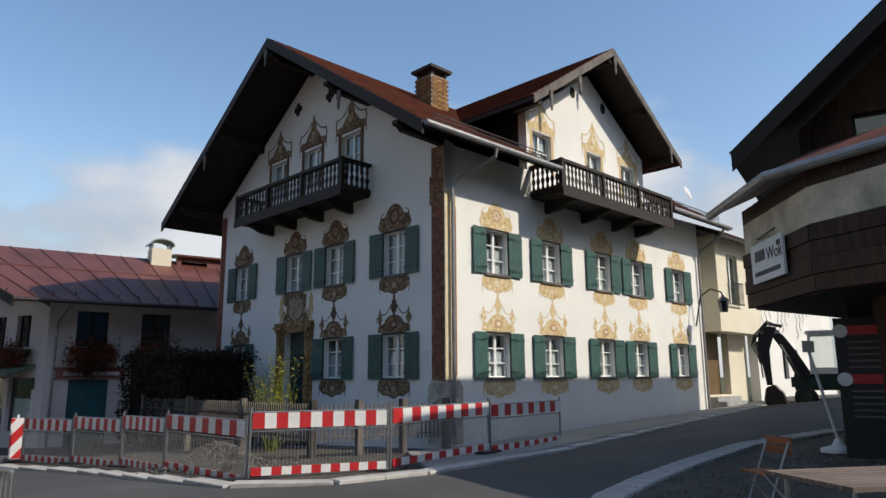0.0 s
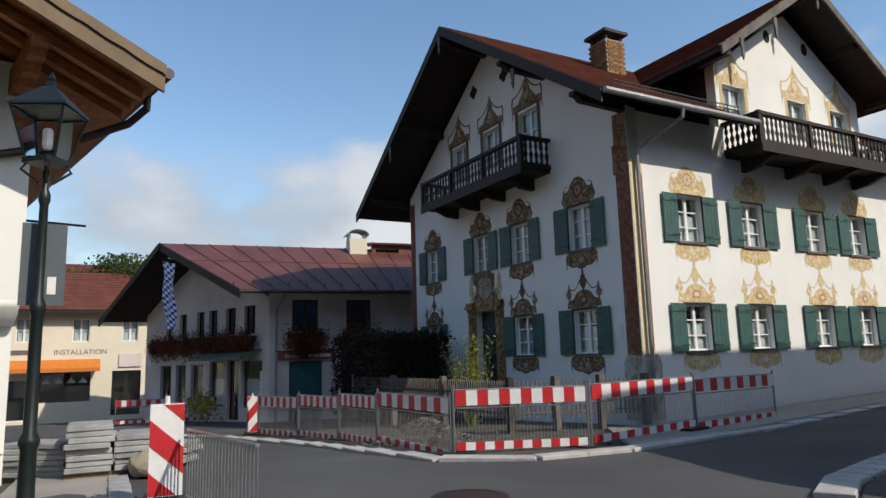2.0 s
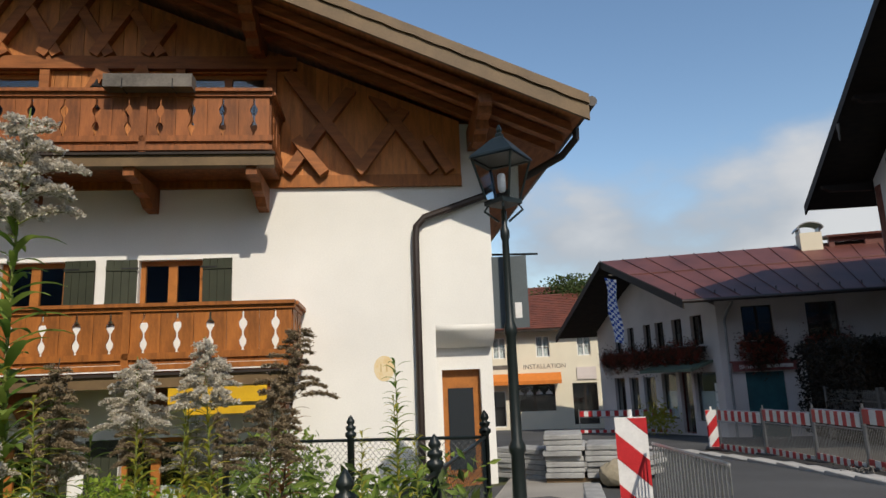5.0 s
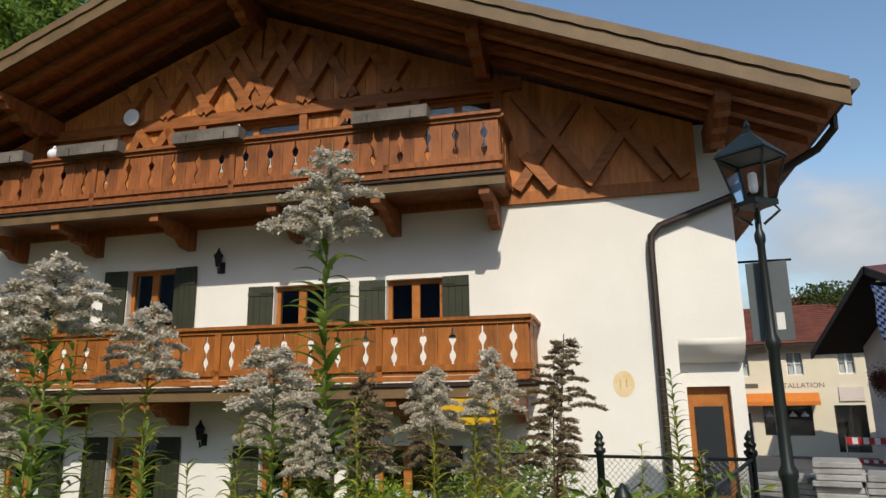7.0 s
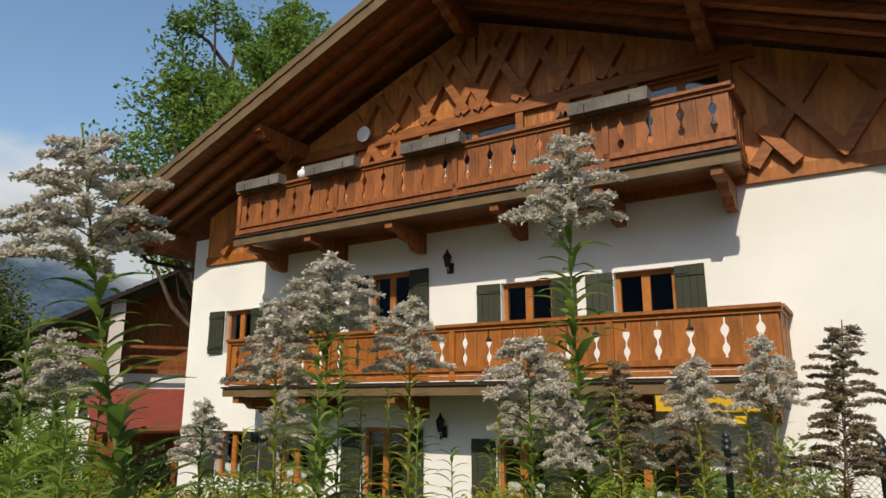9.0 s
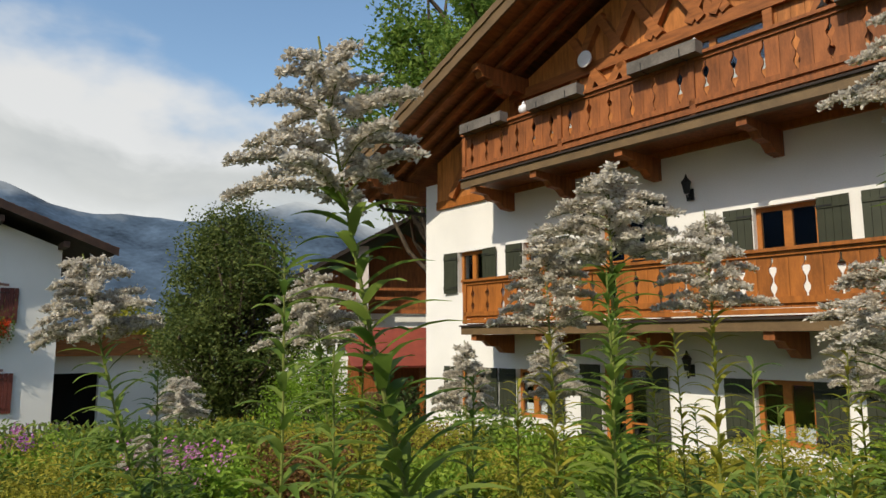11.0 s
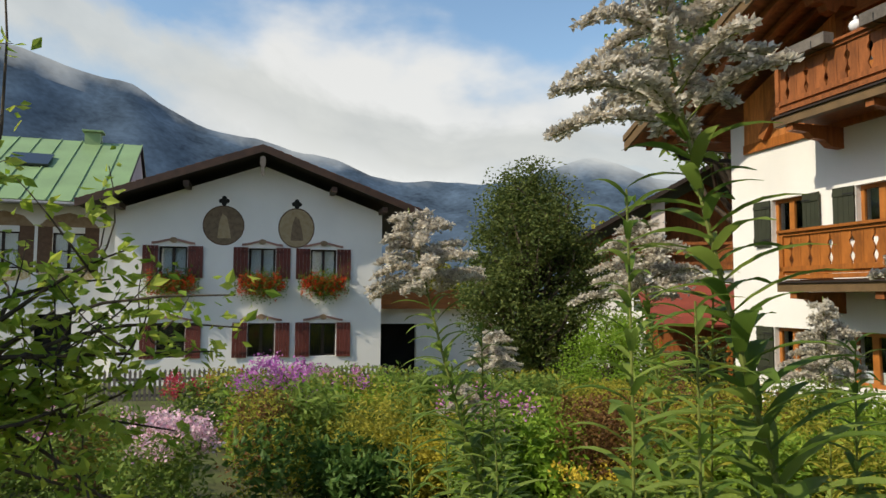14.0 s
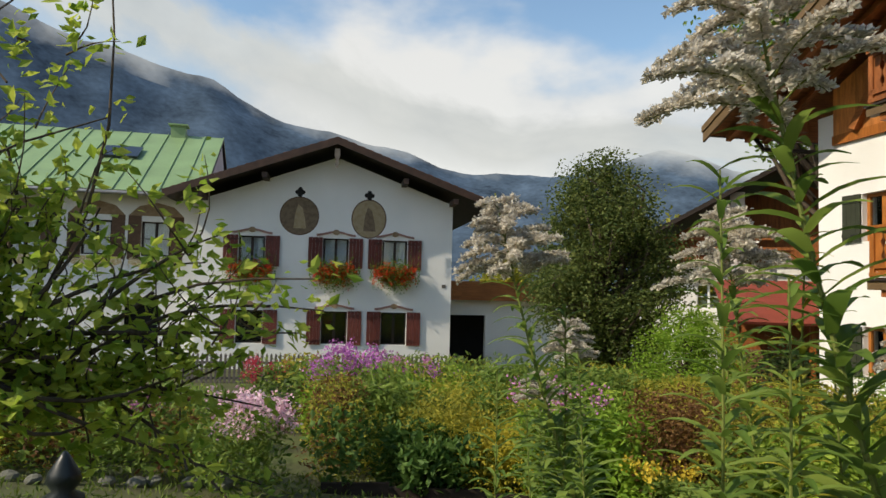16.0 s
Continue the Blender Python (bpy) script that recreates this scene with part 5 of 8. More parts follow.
def leaves(centres, size, length=1.8, up=0.2, spread=1.0):
    """Pointed folded leaves at the given places, as vertices and faces."""
    n = len(centres)
    d = rng.normal(size=(n, 3))
    d[:, 2] = d[:, 2] * 0.6 + up
    d /= np.linalg.norm(d, axis=1)[:, None]
    s = np.cross(d, rng.normal(size=(n, 3)))
    s /= np.linalg.norm(s, axis=1)[:, None] + 1e-9
    k = np.cross(d, s)
    sz = (size * rng.uniform(0.6, 1.35, n))[:, None]
    a = centres
    b = centres + d * sz * length * 0.5 + s * sz * 0.5 + k * sz * 0.12
    c = centres + d * sz * length * 0.5 - s * sz * 0.5 + k * sz * 0.12
    e = centres + d * sz * length - k * sz * 0.1
    v = np.stack([a, b, e, c], 1).reshape(-1, 3)
    f = [(4 * i, 4 * i + 1, 4 * i + 2) for i in range(n)] + [(4 * i, 4 * i + 2, 4 * i + 3) for i in range(n)]
    return v.tolist(), f


def limb(bm, a, b, r0, r1, bend=0.15, n=5):
    a, b = Vector(a), Vector(b)
    off = Vector(rng.normal(size=3)) * (b - a).length * bend
    tube(bm, [a + (b - a) * (i / n) + off * math.sin(math.pi * i / n) for i in range(n + 1)], r0, 6, r1)


def tree(x, y, hgt, crown, r, n, size, material, label, base=0.3, clump=0.5, clumps=None, z=None, category="tree", name="tree", squash=1.0):
    """A tapered trunk, limbs, and a crown of many small leaves in uneven clumps with gaps."""
    z = ground(x, y) if z is None else z
    t = thing(name, label, category, pose(x, y, z))
    bm = bmesh.new()
    top = hgt * 0.75
    tube(bm, [(0.06 * math.sin(3 * u) * u * hgt * 0.2, 0.05 * math.cos(4 * u) * u * hgt * 0.2, top * u) for u in [i / 8 for i in range(9)]], hgt * 0.024, 8, hgt * 0.006)
    trunk = part("trunk", bm, M_BARK, t)
    k = clumps or max(14, n // 260)
    cs = []
    bm = bmesh.new()
    for i in range(k):
        u = rng.uniform(-1, 1, 3)
        while np.linalg.norm(u) > 1 or np.linalg.norm(u) < 0.35:
            u = rng.uniform(-1, 1, 3)
        c = np.array([u[0] * r, u[1] * r, hgt * base + (u[2] * 0.5 + 0.5) * hgt * (1 - base) * squash])
        w = 1 - 0.45 * max(0, u[2])
        c[:2] *= w
        cs.append(c)
        h0 = min(top * 0.95, max(hgt * base * 0.6, c[2] * 0.6))
        limb(bm, (0, 0, h0), c, hgt * 0.008, hgt * 0.002)
    part("branching", bm, M_BARK, t)
    per = n // k
    pts = np.concatenate([c + np.clip(rng.normal(size=(per, 3)), -1.5, 1.5) * np.array([1, 1, 0.7]) * clump * rng.uniform(0.5, 1.2) for c in cs])
    v, f = leaves(pts, size)
    mesh_from("crown", v, f, material, t, "crown of many small leaves")
    return t


def at(az, d):
    return -math.sin(radians(az)) * d, math.cos(radians(az)) * d



# ---- flower shop house at the bend of the street ----
def slab(parent, name, q, thick, material, label=""):
    """A sloping slab on four corner points."""
    bm = bmesh.new()
    q = [Vector(p) for p in q]
    n = (q[1] - q[0]).cross(q[3] - q[0]).normalized()
    n = n if n.z > 0 else -n
    a = [bm.verts.new(p) for p in q]
    b = [bm.verts.new(p - n * thick) for p in q]
    bm.faces.new(a), bm.faces.new(b[::-1])
    for i in range(4):
        bm.faces.new((a[i], b[i], b[(i + 1) % 4], a[(i + 1) % 4]))
    bmesh.ops.recalc_face_normals(bm, faces=bm.faces)
    return part(name, bm, material, parent, label)


def words(parent, text, size, material, m, depth=0.006, category=""):
    cu = bpy.data.curves.new("lettering", "FONT")
    cu.body, cu.size, cu.extrude = text, size, depth
    tmp = new("lettering", cu)
    dg = bpy.context.evaluated_depsgraph_get()
    me = bpy.data.meshes.new_from_object(tmp.evaluated_get(dg))
    bpy.data.objects.remove(tmp)
    me.materials.clear()
    me.materials.append(material)
    ob = new("lettering", me)
    ob.parent = parent
    ob.matrix_local = m @ pose(0, 0, 0, 90, 0, 0)
    return ob


ML = pose(-13.5, 23.1, 0, 0, 0, 36)
MLF = pose(-13.5, 23.1, 0, 0, 0, -27.7)
shop = thing("flower_shop_house", "grey rendered house with red sheet metal roof and flower shop", "house")
bm = bmesh.new()
facade(bm, 0, 9, -1.6, 4.35, [(0.85, 1.85, 2.75, 3.98), (2.95, 3.95, 2.75, 3.98), (0.75, 2.0, -0.7, 1.64)])
part("wall", bm, M_GREYW, shop, "grey rendered side wall", ML)
F_WIN = [(-1.4, 0.8), (-2.85, 0.75), (-4.3, 0.7), (-5.4, 0.65), (-7.0, 0.65), (-8.4, 0.65)]
F_SHOP = [(-1.2, 1.5, -0.1, 1.7), (-2.6, 0.9, -0.6, 1.75), (-3.9, 1.2, -0.1, 1.7), (-5.6, 1.1, -0.2, 1.6), (-7.1, 0.95, -0.6, 1.6), (-8.6, 1.1, -0.2, 1.6)]
bm = bmesh.new()
facade(bm, -10.8, 0, -1.6, 7, [(x - w / 2, x + w / 2, 2.75, 3.85) for x, w in F_WIN] + [(x - w / 2, x + w / 2, a, b) for x, w, a, b in F_SHOP], [(0.365, 1, 6.15 - 0.365 * 5.7), (-0.365, 1, 6.15 + 0.365 * 5.7)])
part("wall", bm, M_GREYW, shop, "weathered grey rendered gable front", MLF)
bm = bmesh.new()
box(bm, -10.2, -0.5, 0.6, 4, -1.5, 4.1)
part("inside", bm, M_DARKIN, shop, "near-black box painted as the unlit rooms behind the windows", MLF)
bm = bmesh.new()
box(bm, 0.4, 8.8, 0.6, 5, -1.5, 4.2)
part("inside", bm, M_DARKIN, shop, "", ML)
for x in (1.35, 3.45):
    window(shop, x, 2.75, 1.0, 1.23, ML, M_DARKW, 2, 2, False)
for x, w in F_WIN:
    window(shop, x, 2.75, w, 1.1, MLF, M_DARKW, 2, 2, x < -6)
for k, (x, w, a, b) in enumerate(F_SHOP):
    window(shop, x, a, w, b - a, MLF, M_GREYWOOD if k != 1 else M_SHUT_R, 1, 1 if a > -0.5 else 2, k in (0, 2) and "half")
bm = bmesh.new()
box(bm, 0.75, 2.0, 0.1, 0.16, -0.7, 1.64)
part("door", bm, mat("teal_shop_door", (0.02, 0.10, 0.11), 0.5, 0.2), shop, "teal painted shop door", ML)
# roof
p0 = MLF @ Vector((-5.9, -1.7, 6.75))
e0 = MLF @ Vector((0.75, -1.7, 4.2))
l0 = MLF @ Vector((-12.2, -1.7, 3.85))
dr_ = Vector((math.cos(radians(36)), math.sin(radians(36)), 0))
L1 = 15.0
top = slab(shop, "roof", (p0, e0, e0 + dr_ * 9.5, p0 + dr_ * L1), 0.12, M_DARKW, "red sheet metal roof with standing seams")
n = 15
for i in range(n):
    a, b = i / n, (i + 1) / n
    up = Vector((0, 0, 0.02))
    q0, q1 = p0 + dr_ * L1 * a, p0 + dr_ * L1 * b
    r0, r1 = e0 + dr_ * 9.5 * a, e0 + dr_ * 9.5 * b
    slab(top, "sheet", (q0 + up, r0 + up, r1 + up, q1 + up), 0.015, M_SHEET)
    bm = bmesh.new()
    tube(bm, [q0 + up * 2, r0 + up * 2], 0.022, 4)
    part("seam", bm, M_SHEET, top)
    bm = bmesh.new()
    mid = r0 + (q0 - r0) * 0.06
    tube(bm, [mid, mid + Vector((0, 0, 0.16))], 0.02, 4)
    part("snow_stop", bm, M_BROWNPIPE, top)
for u in (0.42,):
    bm = bmesh.new()
    tube(bm, [p0 + (e0 - p0) * u + Vector((0, 0, 0.04)), p0 + dr_ * L1 + (e0 + dr_ * 9.5 - p0 - dr_ * L1) * u + Vector((0, 0, 0.04))], 0.022, 4)
    part("seam", bm, M_SHEET, top)
slab(shop, "roof", (p0, l0, l0 + dr_ * 15, p0 + dr_ * 15), 0.12, M_DARKW)
for q in (e0, l0):
    slab(shop, "barge_board", (p0, q, q - Vector((0, 0, 0.3)), p0 - Vector((0, 0, 0.3))), 0.06, M_DARKW)
gutter(shop, [e0 - Vector((0, 0, 0.05)), e0 + dr_ * 9.5 - Vector((0, 0, 0.05))], 0.07, M_BROWNPIPE)
bm = bmesh.new()
tube(bm, [ML @ Vector((0.5, -0.75, 4.1)), ML @ Vector((0.3, -0.2, 3.7)), ML @ Vector((0.25, -0.1, 3.5)), ML @ Vector((0.25, -0.1, -0.6))], 0.045, 8)
part("downpipe", bm, M_GUTTER, shop)
# chimney with curved cover, dormer box
bm = bmesh.new()
box(bm, -0.4, 0.4, -0.4, 0.4, 0, 1.6)
c = part("chimney", bm, M_CREAM, shop, "pale rendered chimney", ML @ pose(4.3, 4.0, 5.5))
bm = bmesh.new()
prism(bm, arc(0, 1.75, 0.5, 0.28, 0, 180, 10) + [(-0.46, 1.75)] + arc(0, 1.75, 0.46, 0.24, 180, 0, 10), -0.5, 0.5)
for a in (-0.4, 0.34):
    box(bm, a, a + 0.06, -0.3, 0.3, 1.6, 1.8)
part("cap", bm, M_ZINC, c)
bm = bmesh.new()
facade(bm, 5.0, 7.6, 5.6, 6.9, [(5.2, 6.3, 6.2, 6.7)], (), 3.9, 4.1)
part("dormer", bm, M_SHEET, shop, "low red dormer", ML)
slab(shop, "roof", [ML @ Vector(p) for p in ((4.9, 3.7, 6.95), (8.0, 3.7, 6.95), (8.0, 6.5, 7.3), (4.9, 6.5, 7.3))], 0.08, M_SHEET)
# shop sign: one readable word, the name as a bar
bm = bmesh.new()
box(bm, 0.35, 2.45, -0.12, -0.02, 1.68, 1.98)
box(bm, 0.25, 2.55, -0.16, -0.02, 1.98, 2.04)
sg = part("shop_sign", bm, mat("dull_red_sign", (0.25, 0.07, 0.06), 0.6, 0.2), shop, "dull red wooden shop sign", ML)
words(sg, "Blumen", 0.22, M_RWHITE, pose(0.55, -0.125, 1.76))
bm = bmesh.new()
box(bm, 1.45, 2.3, -0.126, -0.12, 1.78, 1.9)
part("name_bar", bm, M_RWHITE, sg)
# green awning board over the shop front, notices
bm = bmesh.new()
prism(bm, [(-0.9, 1.85), (0, 2.15), (0, 2.05), (-0.9, 1.75)], -4.6, -0.5, SWAP)
bmesh.ops.recalc_face_normals(bm, faces=bm.faces)
part("awning", bm, mat("faded_green_awning", (0.10, 0.14, 0.10), 0.8, 0.2), shop, "faded green shop awning", MLF)
for z in (0.3, 0.65, 1.0):
    flat(shop, "notice", [(-0.75, z), (-0.52, z), (-0.52, z + 0.3), (-0.75, z + 0.3)], M_RWHITE, MLF @ pose(0, 0.1, 0))
# geranium boxes
def geranium_box(m, w, material=L_RED, n=900, drop=0.35, leafm=L_DARK, label="window box overflowing with red geraniums"):
    t = thing("geranium_box", label, "flower box", m, "geranium boxes")
    bm = bmesh.new()
    box(bm, -w / 2, w / 2, -0.22, -0.03, 0, 0.2)
    part("box", bm, M_DARKW, t)
    pts = np.stack([rng.normal(size=n) * w * 0.27, rng.normal(size=n) * 0.11 - 0.22, 0.17 + rng.normal(size=n) * (0.15 + 0.13 * drop) - drop * 0.2], 1)
    pts[:, 2] -= 0.25 * drop * (1 - np.minimum(1, (pts[:, 0] / (w * 0.5)) ** 2)) * rng.uniform(0, 1, n)
    pts[:, 0] = np.clip(pts[:, 0], -w * 0.62, w * 0.62)
    v, f = leaves(pts, 0.05, 1.3, 0.3)
    mesh_from("foliage", v, f, leafm, t)
    k = n // 9
    hd = np.stack([rng.uniform(-w * 0.55, w * 0.55, k), rng.normal(size=k) * 0.06 - 0.3, 0.15 + rng.normal(size=k) * (0.12 + 0.1 * drop) - drop * 0.22], 1)
    pts = np.concatenate([c + rng.normal(size=(14, 3)) * 0.028 for c in hd])
    v, f = leaves(pts, 0.03, 1.1, 0.1)
    mesh_from("blossom", v, f, material, t)
    return t


rng = np.random.default_rng(11)
# darker copy of the petal red, with the shop front's shade in the colour
L_SHADERED = leafy("shaded_red_petals", (0.22, 0.03, 0.02), (0.38, 0.10, 0.06))
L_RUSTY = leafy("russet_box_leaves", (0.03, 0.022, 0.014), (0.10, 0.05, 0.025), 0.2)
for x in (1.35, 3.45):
    geranium_box(ML @ pose(x, -0.05, 2.5), 1.35, L_SHADERED, 3200, 1.1, L_RUSTY, "window box with russet leaves and trailing flowers of shade-darkened red")
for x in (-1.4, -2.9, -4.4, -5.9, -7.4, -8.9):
    geranium_box(MLF @ pose(x, -0.1, 2.45), 1.4, L_SHADERED, 1700, 0.8, L_RUSTY, "balcony box with russet leaves and trailing flowers of shade-darkened red")
for x in G_UP:
    geranium_box(MG @ pose(x, -0.05, 1.98), 1.4, L_RED, 2600, 0.65, L_TREE)
# blue and white lozenge flag
fl = thing("flag", "long blue and white lozenge flag hanging from a pole", "flag", MLF @ pose(-4.6, -1.9, 3.2))
bm = bmesh.new()
tube(bm, [(-0.1, 1.3, 2.6), (0, 0, 2.75)], 0.03, 6)
part("pole", bm, M_GREYWOOD, fl)
for k, mt in ((0, M_BLUEW), (1, M_WCLOTH)):
    bm = bmesh.new()
    for i in range(6):
        for j in range(22):
            if (i + j) % 2 == k:
                q = [((i + a) * 0.17 - 0.5 + (j + b) * 0.02, 0.06 * math.sin((i + a) * 1.3 + (j + b) * 0.4), 2.7 - (j + b) * 0.125 - (i + a) * 0.04) for a, b in ((0, 0), (1, 0), (1, 1), (0, 1))]
                bm.faces.new([bm.verts.new(p) for p in q])
    part("cloth", bm, mt, fl)

# ---- store at the end of the street ----
MN = pose(-27.9, 29.6, 0, 0, 0, 44)
store = thing("corner_store", "cream rendered store with an orange awning and tiled roof", "shop", MN)
N_UP = [(-2.9, 0.72), (-0.35, 0.78), (2.0, 0.75)]
hol = [(x - w / 2, x + w / 2, 2.95, 4.15) for x, w in N_UP] + [(-3.5, -2.65, -0.95, 1.1), (-2.1, 0.2, -0.1, 1.4), (1.2, 2.6, -0.9, 1.4)]
bm = bmesh.new()
facade(bm, -9, 8, -2.0, 4.75, hol)
part("wall", bm, M_CREAM, store, "cream rendered front")
bm = bmesh.new()
box(bm, -8, 7, 0.6, 6, -1.6, 4.5)
part("inside", bm, M_DARKIN, store)
for x, w in N_UP:
    window(store, x, 2.95, w, 1.2, Matrix(), M_WINWHITE, 2, 2, True)
window(store, -3.07, -0.95, 0.85, 2.05, Matrix(), M_WINWHITE, 1, 1, False)
window(store, -0.95, -0.1, 2.3, 1.5, Matrix(), M_DARKW, 2, 1, False)
window(store, 1.9, -0.9, 1.4, 2.3, Matrix(), M_DARKW, 2, 1, False)
for i in range(4):
    bm = bmesh.new()
    lathe(bm, [(0.2, 0), (0.16, 0.1), (0.04, 0.2), (0.03, 0.28)], 10, Matrix.Translation((-1.8 + 0.55 * i, 0.05, 0.85)))
    part("shop_lamp", bm, M_WCLOTH, store, "white lamp shade in the shop window")
roof(store, "roof", -9.5, 8.5, 5, 10, -0.7, 7.2, 4.6, 4.6, Matrix(), M_TILE, 0.14)
bm = bmesh.new()
prism(bm, [(-0.9, 1.62), (0, 2.05), (0, 1.98), (-0.9, 1.55)], -3.7, 0.6, SWAP)
box(bm, -3.7, 0.6, -0.92, -0.9, 1.42, 1.6)
bmesh.ops.recalc_face_normals(bm, faces=bm.faces)
part("awning", bm, M_ORANGE, store, "orange cloth awning")
words(store, "INSTALLATION", 0.36, M_GREYWOOD, pose(-1.55, -0.005, 2.3))
bm = bmesh.new()
box(bm, -3.6, -2.2, -0.012, 0, 2.32, 2.56)
part("letter_bar", bm, M_GREYWOOD, store)
bm = bmesh.new()
box(bm, 1.5, 2.6, -0.08, 0, 1.6, 2.3)
part("wall_sign", bm, M_GREYW, store, "grey sign board")
red = thing("red_house", "red painted upper house behind the store roof", "house", MN @ pose(0.5, 10, 3.5))
bm = bmesh.new()
facade(bm, -1.5, 3.5, 0, 4.2, [])
box(bm, -1.5, -1.2, 0.35, 5, 0, 4.2)
part("wall", bm, mat("red_render", (0.28, 0.05, 0.035), 0.9, 0.1), red)
roof(red, "roof", -2, 4, 2.5, 5.5, -0.4, 5.2, 4.3, 4.3, Matrix(), M_TILE)
bm = bmesh.new()
facade(bm, -8, -3, -1, 3.6, [])
part("gable", bm, mat("orange_brick_wall", (0.36, 0.13, 0.05), 0.9, 0.15), store, "orange gable end", pose(0, 6, 3))

# ---- cream house beyond the painted house ----
MC = MH @ pose(14.6, 0.4, 0)
cream = thing("cream_house", "cream rendered house with a jettied upper floor", "house", MC)
bm = bmesh.new()
facade(bm, 0.9, 5.2, 3.4, 7.2, [(1.9, 3.0, 4.4, 6.5)], (), -0.6, -0.3)
box(bm, 0.9, 1.2, -0.3, 2, 3.4, 7.2)
box(bm, 0.9, 5.2, -0.6, 2, 3.3, 3.4)
part("wall", bm, M_CREAM, cream, "jettied cream upper wall")
bm = bmesh.new()
facade(bm, 0, 5.2, -0.5, 7.2, [(1.0, 3.3, 0.8, 3.3), (1.9, 3.0, 4.4, 6.5)], (), 0.2, 0.5)
part("wall", bm, M_CREAM, cream)
bm = bmesh.new()
facade(bm, 5.2, 16, -0.5, 5.4, [(8.2, 8.9, 1.4, 2.8), (9.6, 10.3, 1.4, 2.8)], (), -0.3, 0.1)
part("wall", bm, M_WHITE2, cream, "white wall hung with bare creeper")
for k in range(14):
    bm = bmesh.new()
    x = 5.5 + k * 0.5
    pts = [(x + 0.12 * math.sin(j * 1.9 + k), -0.33, 5.3 - 0.2 * j) for j in range(4 + (k * 7) % 9)]
    tube(bm, pts, 0.012, 4)
    part("creeper_stem", bm, M_BARK, cream)
window(cream, 2.45, 4.4, 1.1, 2.1, pose(0, -0.6, 0), M_WINWHITE, 2, 1, False)
window(cream, 8.55, 1.4, 0.7, 1.4, pose(0, -0.3, 0), M_DARKW, 1, 1, False)
window(cream, 9.95, 1.4, 0.7, 1.4, pose(0, -0.3, 0), M_DARKW, 1, 1, False)
bm = bmesh.new()
box(bm, 1.2, 3.2, 0.6, 0.66, 0.8, 3.3)
part("door", bm, M_BARGE, cream, "brown door in a deep porch")
for i in range(3):
    bm = bmesh.new()
    box(bm, 1.0, 3.3, -0.7 + 0.25 * i, 0.5, 0.2 + 0.18 * i, 0.38 + 0.18 * i)
    part("doorstep", bm, M_STONE, cream)
for x in steps(1.85, 3.05, 0.11):
    bm = bmesh.new()
    tube(bm, [(x, -0.75, 4.4), (x, -0.75, 5.3)], 0.012, 4)
    part("bar", bm, M_IRON, cream)
for z in (4.42, 5.3):
    bm = bmesh.new()
    box(bm, 1.82, 3.08, -0.77, -0.73, z, z + 0.035)
    part("rail", bm, M_IRON, cream)
roof(cream, "roof", 0, 17, 5, 10, -1.2, 9.8, 7.1, 7.1, Matrix(), M_TILE)

# ---- dark timber restaurant ----
rest = thing("timber_restaurant", "dark timber restaurant building with pale painted fascia", "building")
M_DARKRED = mat("dark_red_brown_boards", (0.075, 0.034, 0.017), 0.75, 0.35, 2.5, 0.3, 25, stretch=(6, 6, 1), rand=0.5)
M_FASC = mat("pale_painted_fascia", (0.62, 0.54, 0.40), 0.85, 0.25, 2.5, 0.2, 40)
W1, W2, W3, W4 = Vector((5.19, 11.72, 0)), Vector((5.02, 9.23, 0)), Vector((5.95, 6.95, 0)), Vector((9.0, 4.6, 0))


def strip(a, b, z0, z1, t, material, name, out=0.0):
    d = (b - a).normalized()
    o = Vector((d.y, -d.x, 0)) * out
    bm = bmesh.new()
    q = Vector((-d.y, d.x, 0)) * t
    lo = [a + o, b + o, b + o + q, a + o + q]
    v0 = [bm.verts.new((p.x, p.y, z0)) for p in lo]
    v1 = [bm.verts.new((p.x, p.y, z1)) for p in lo]
    bm.faces.new(v0[::-1]), bm.faces.new(v1)
    for i in range(4):
        bm.faces.new((v0[i], v0[(i + 1) % 4], v1[(i + 1) % 4], v1[i]))
    bmesh.ops.recalc_face_normals(bm, faces=bm.faces)
    return part(name, bm, material, rest)


for a, b in ((W1, W2), (W2, W3), (W3, W4)):
    strip(a, b, 3.68, 4.2, 0.15, M_FASC, "fascia")
    for i in range(4):
        strip(a, b, 2.75 + 0.23 * i, 2.97 + 0.23 * i, 0.2, M_DARKRED, "beam", 0.03 + 0.02 * (i % 2))
    strip(a, b, 4.2, 4.45, 0.15, M_DARKRED, "board")
bm = bmesh.new()
pl = [W1, W2, W3, W4, Vector((14, 10, 0)), Vector((9, 14.5, 0))]
for z in (2.73, 4.38):
    a = [bm.verts.new((p.x + 0.1, p.y, z)) for p in pl]
    b = [bm.verts.new((p.x + 0.1, p.y, z + 0.1)) for p in pl]
    bm.faces.new(a), bm.faces.new(b)
    for i in range(6):
        bm.faces.new((a[i], a[(i + 1) % 6], b[(i + 1) % 6], b[i]))
bmesh.ops.recalc_face_normals(bm, faces=bm.faces)
part("floor_slab", bm, M_DARKW, rest)
# eaves and gutter over the fascia
G1, G2, G3, G4 = Vector((4.74, 12.02, 4.45)), Vector((4.6, 9.55, 4.45)), Vector((6.0, 7.0, 4.45)), Vector((8.7, 4.2, 4.45))
for a, b, c_, d_ in ((G1, G2, W1, W2), (G2, G3, W2, W3), (G3, G4, W3, W4)):
    slab(rest, "eave", (a + Vector((0, 0, 0.05)), b + Vector((0, 0, 0.05)), d_ + Vector((0.6, 0.8, 5.0)), c_ + Vector((0.6, 0.8, 5.0))), 0.08, M_TILE)
gutter(rest, [G1, G2, G3, G4], 0.075, M_GUTTER)
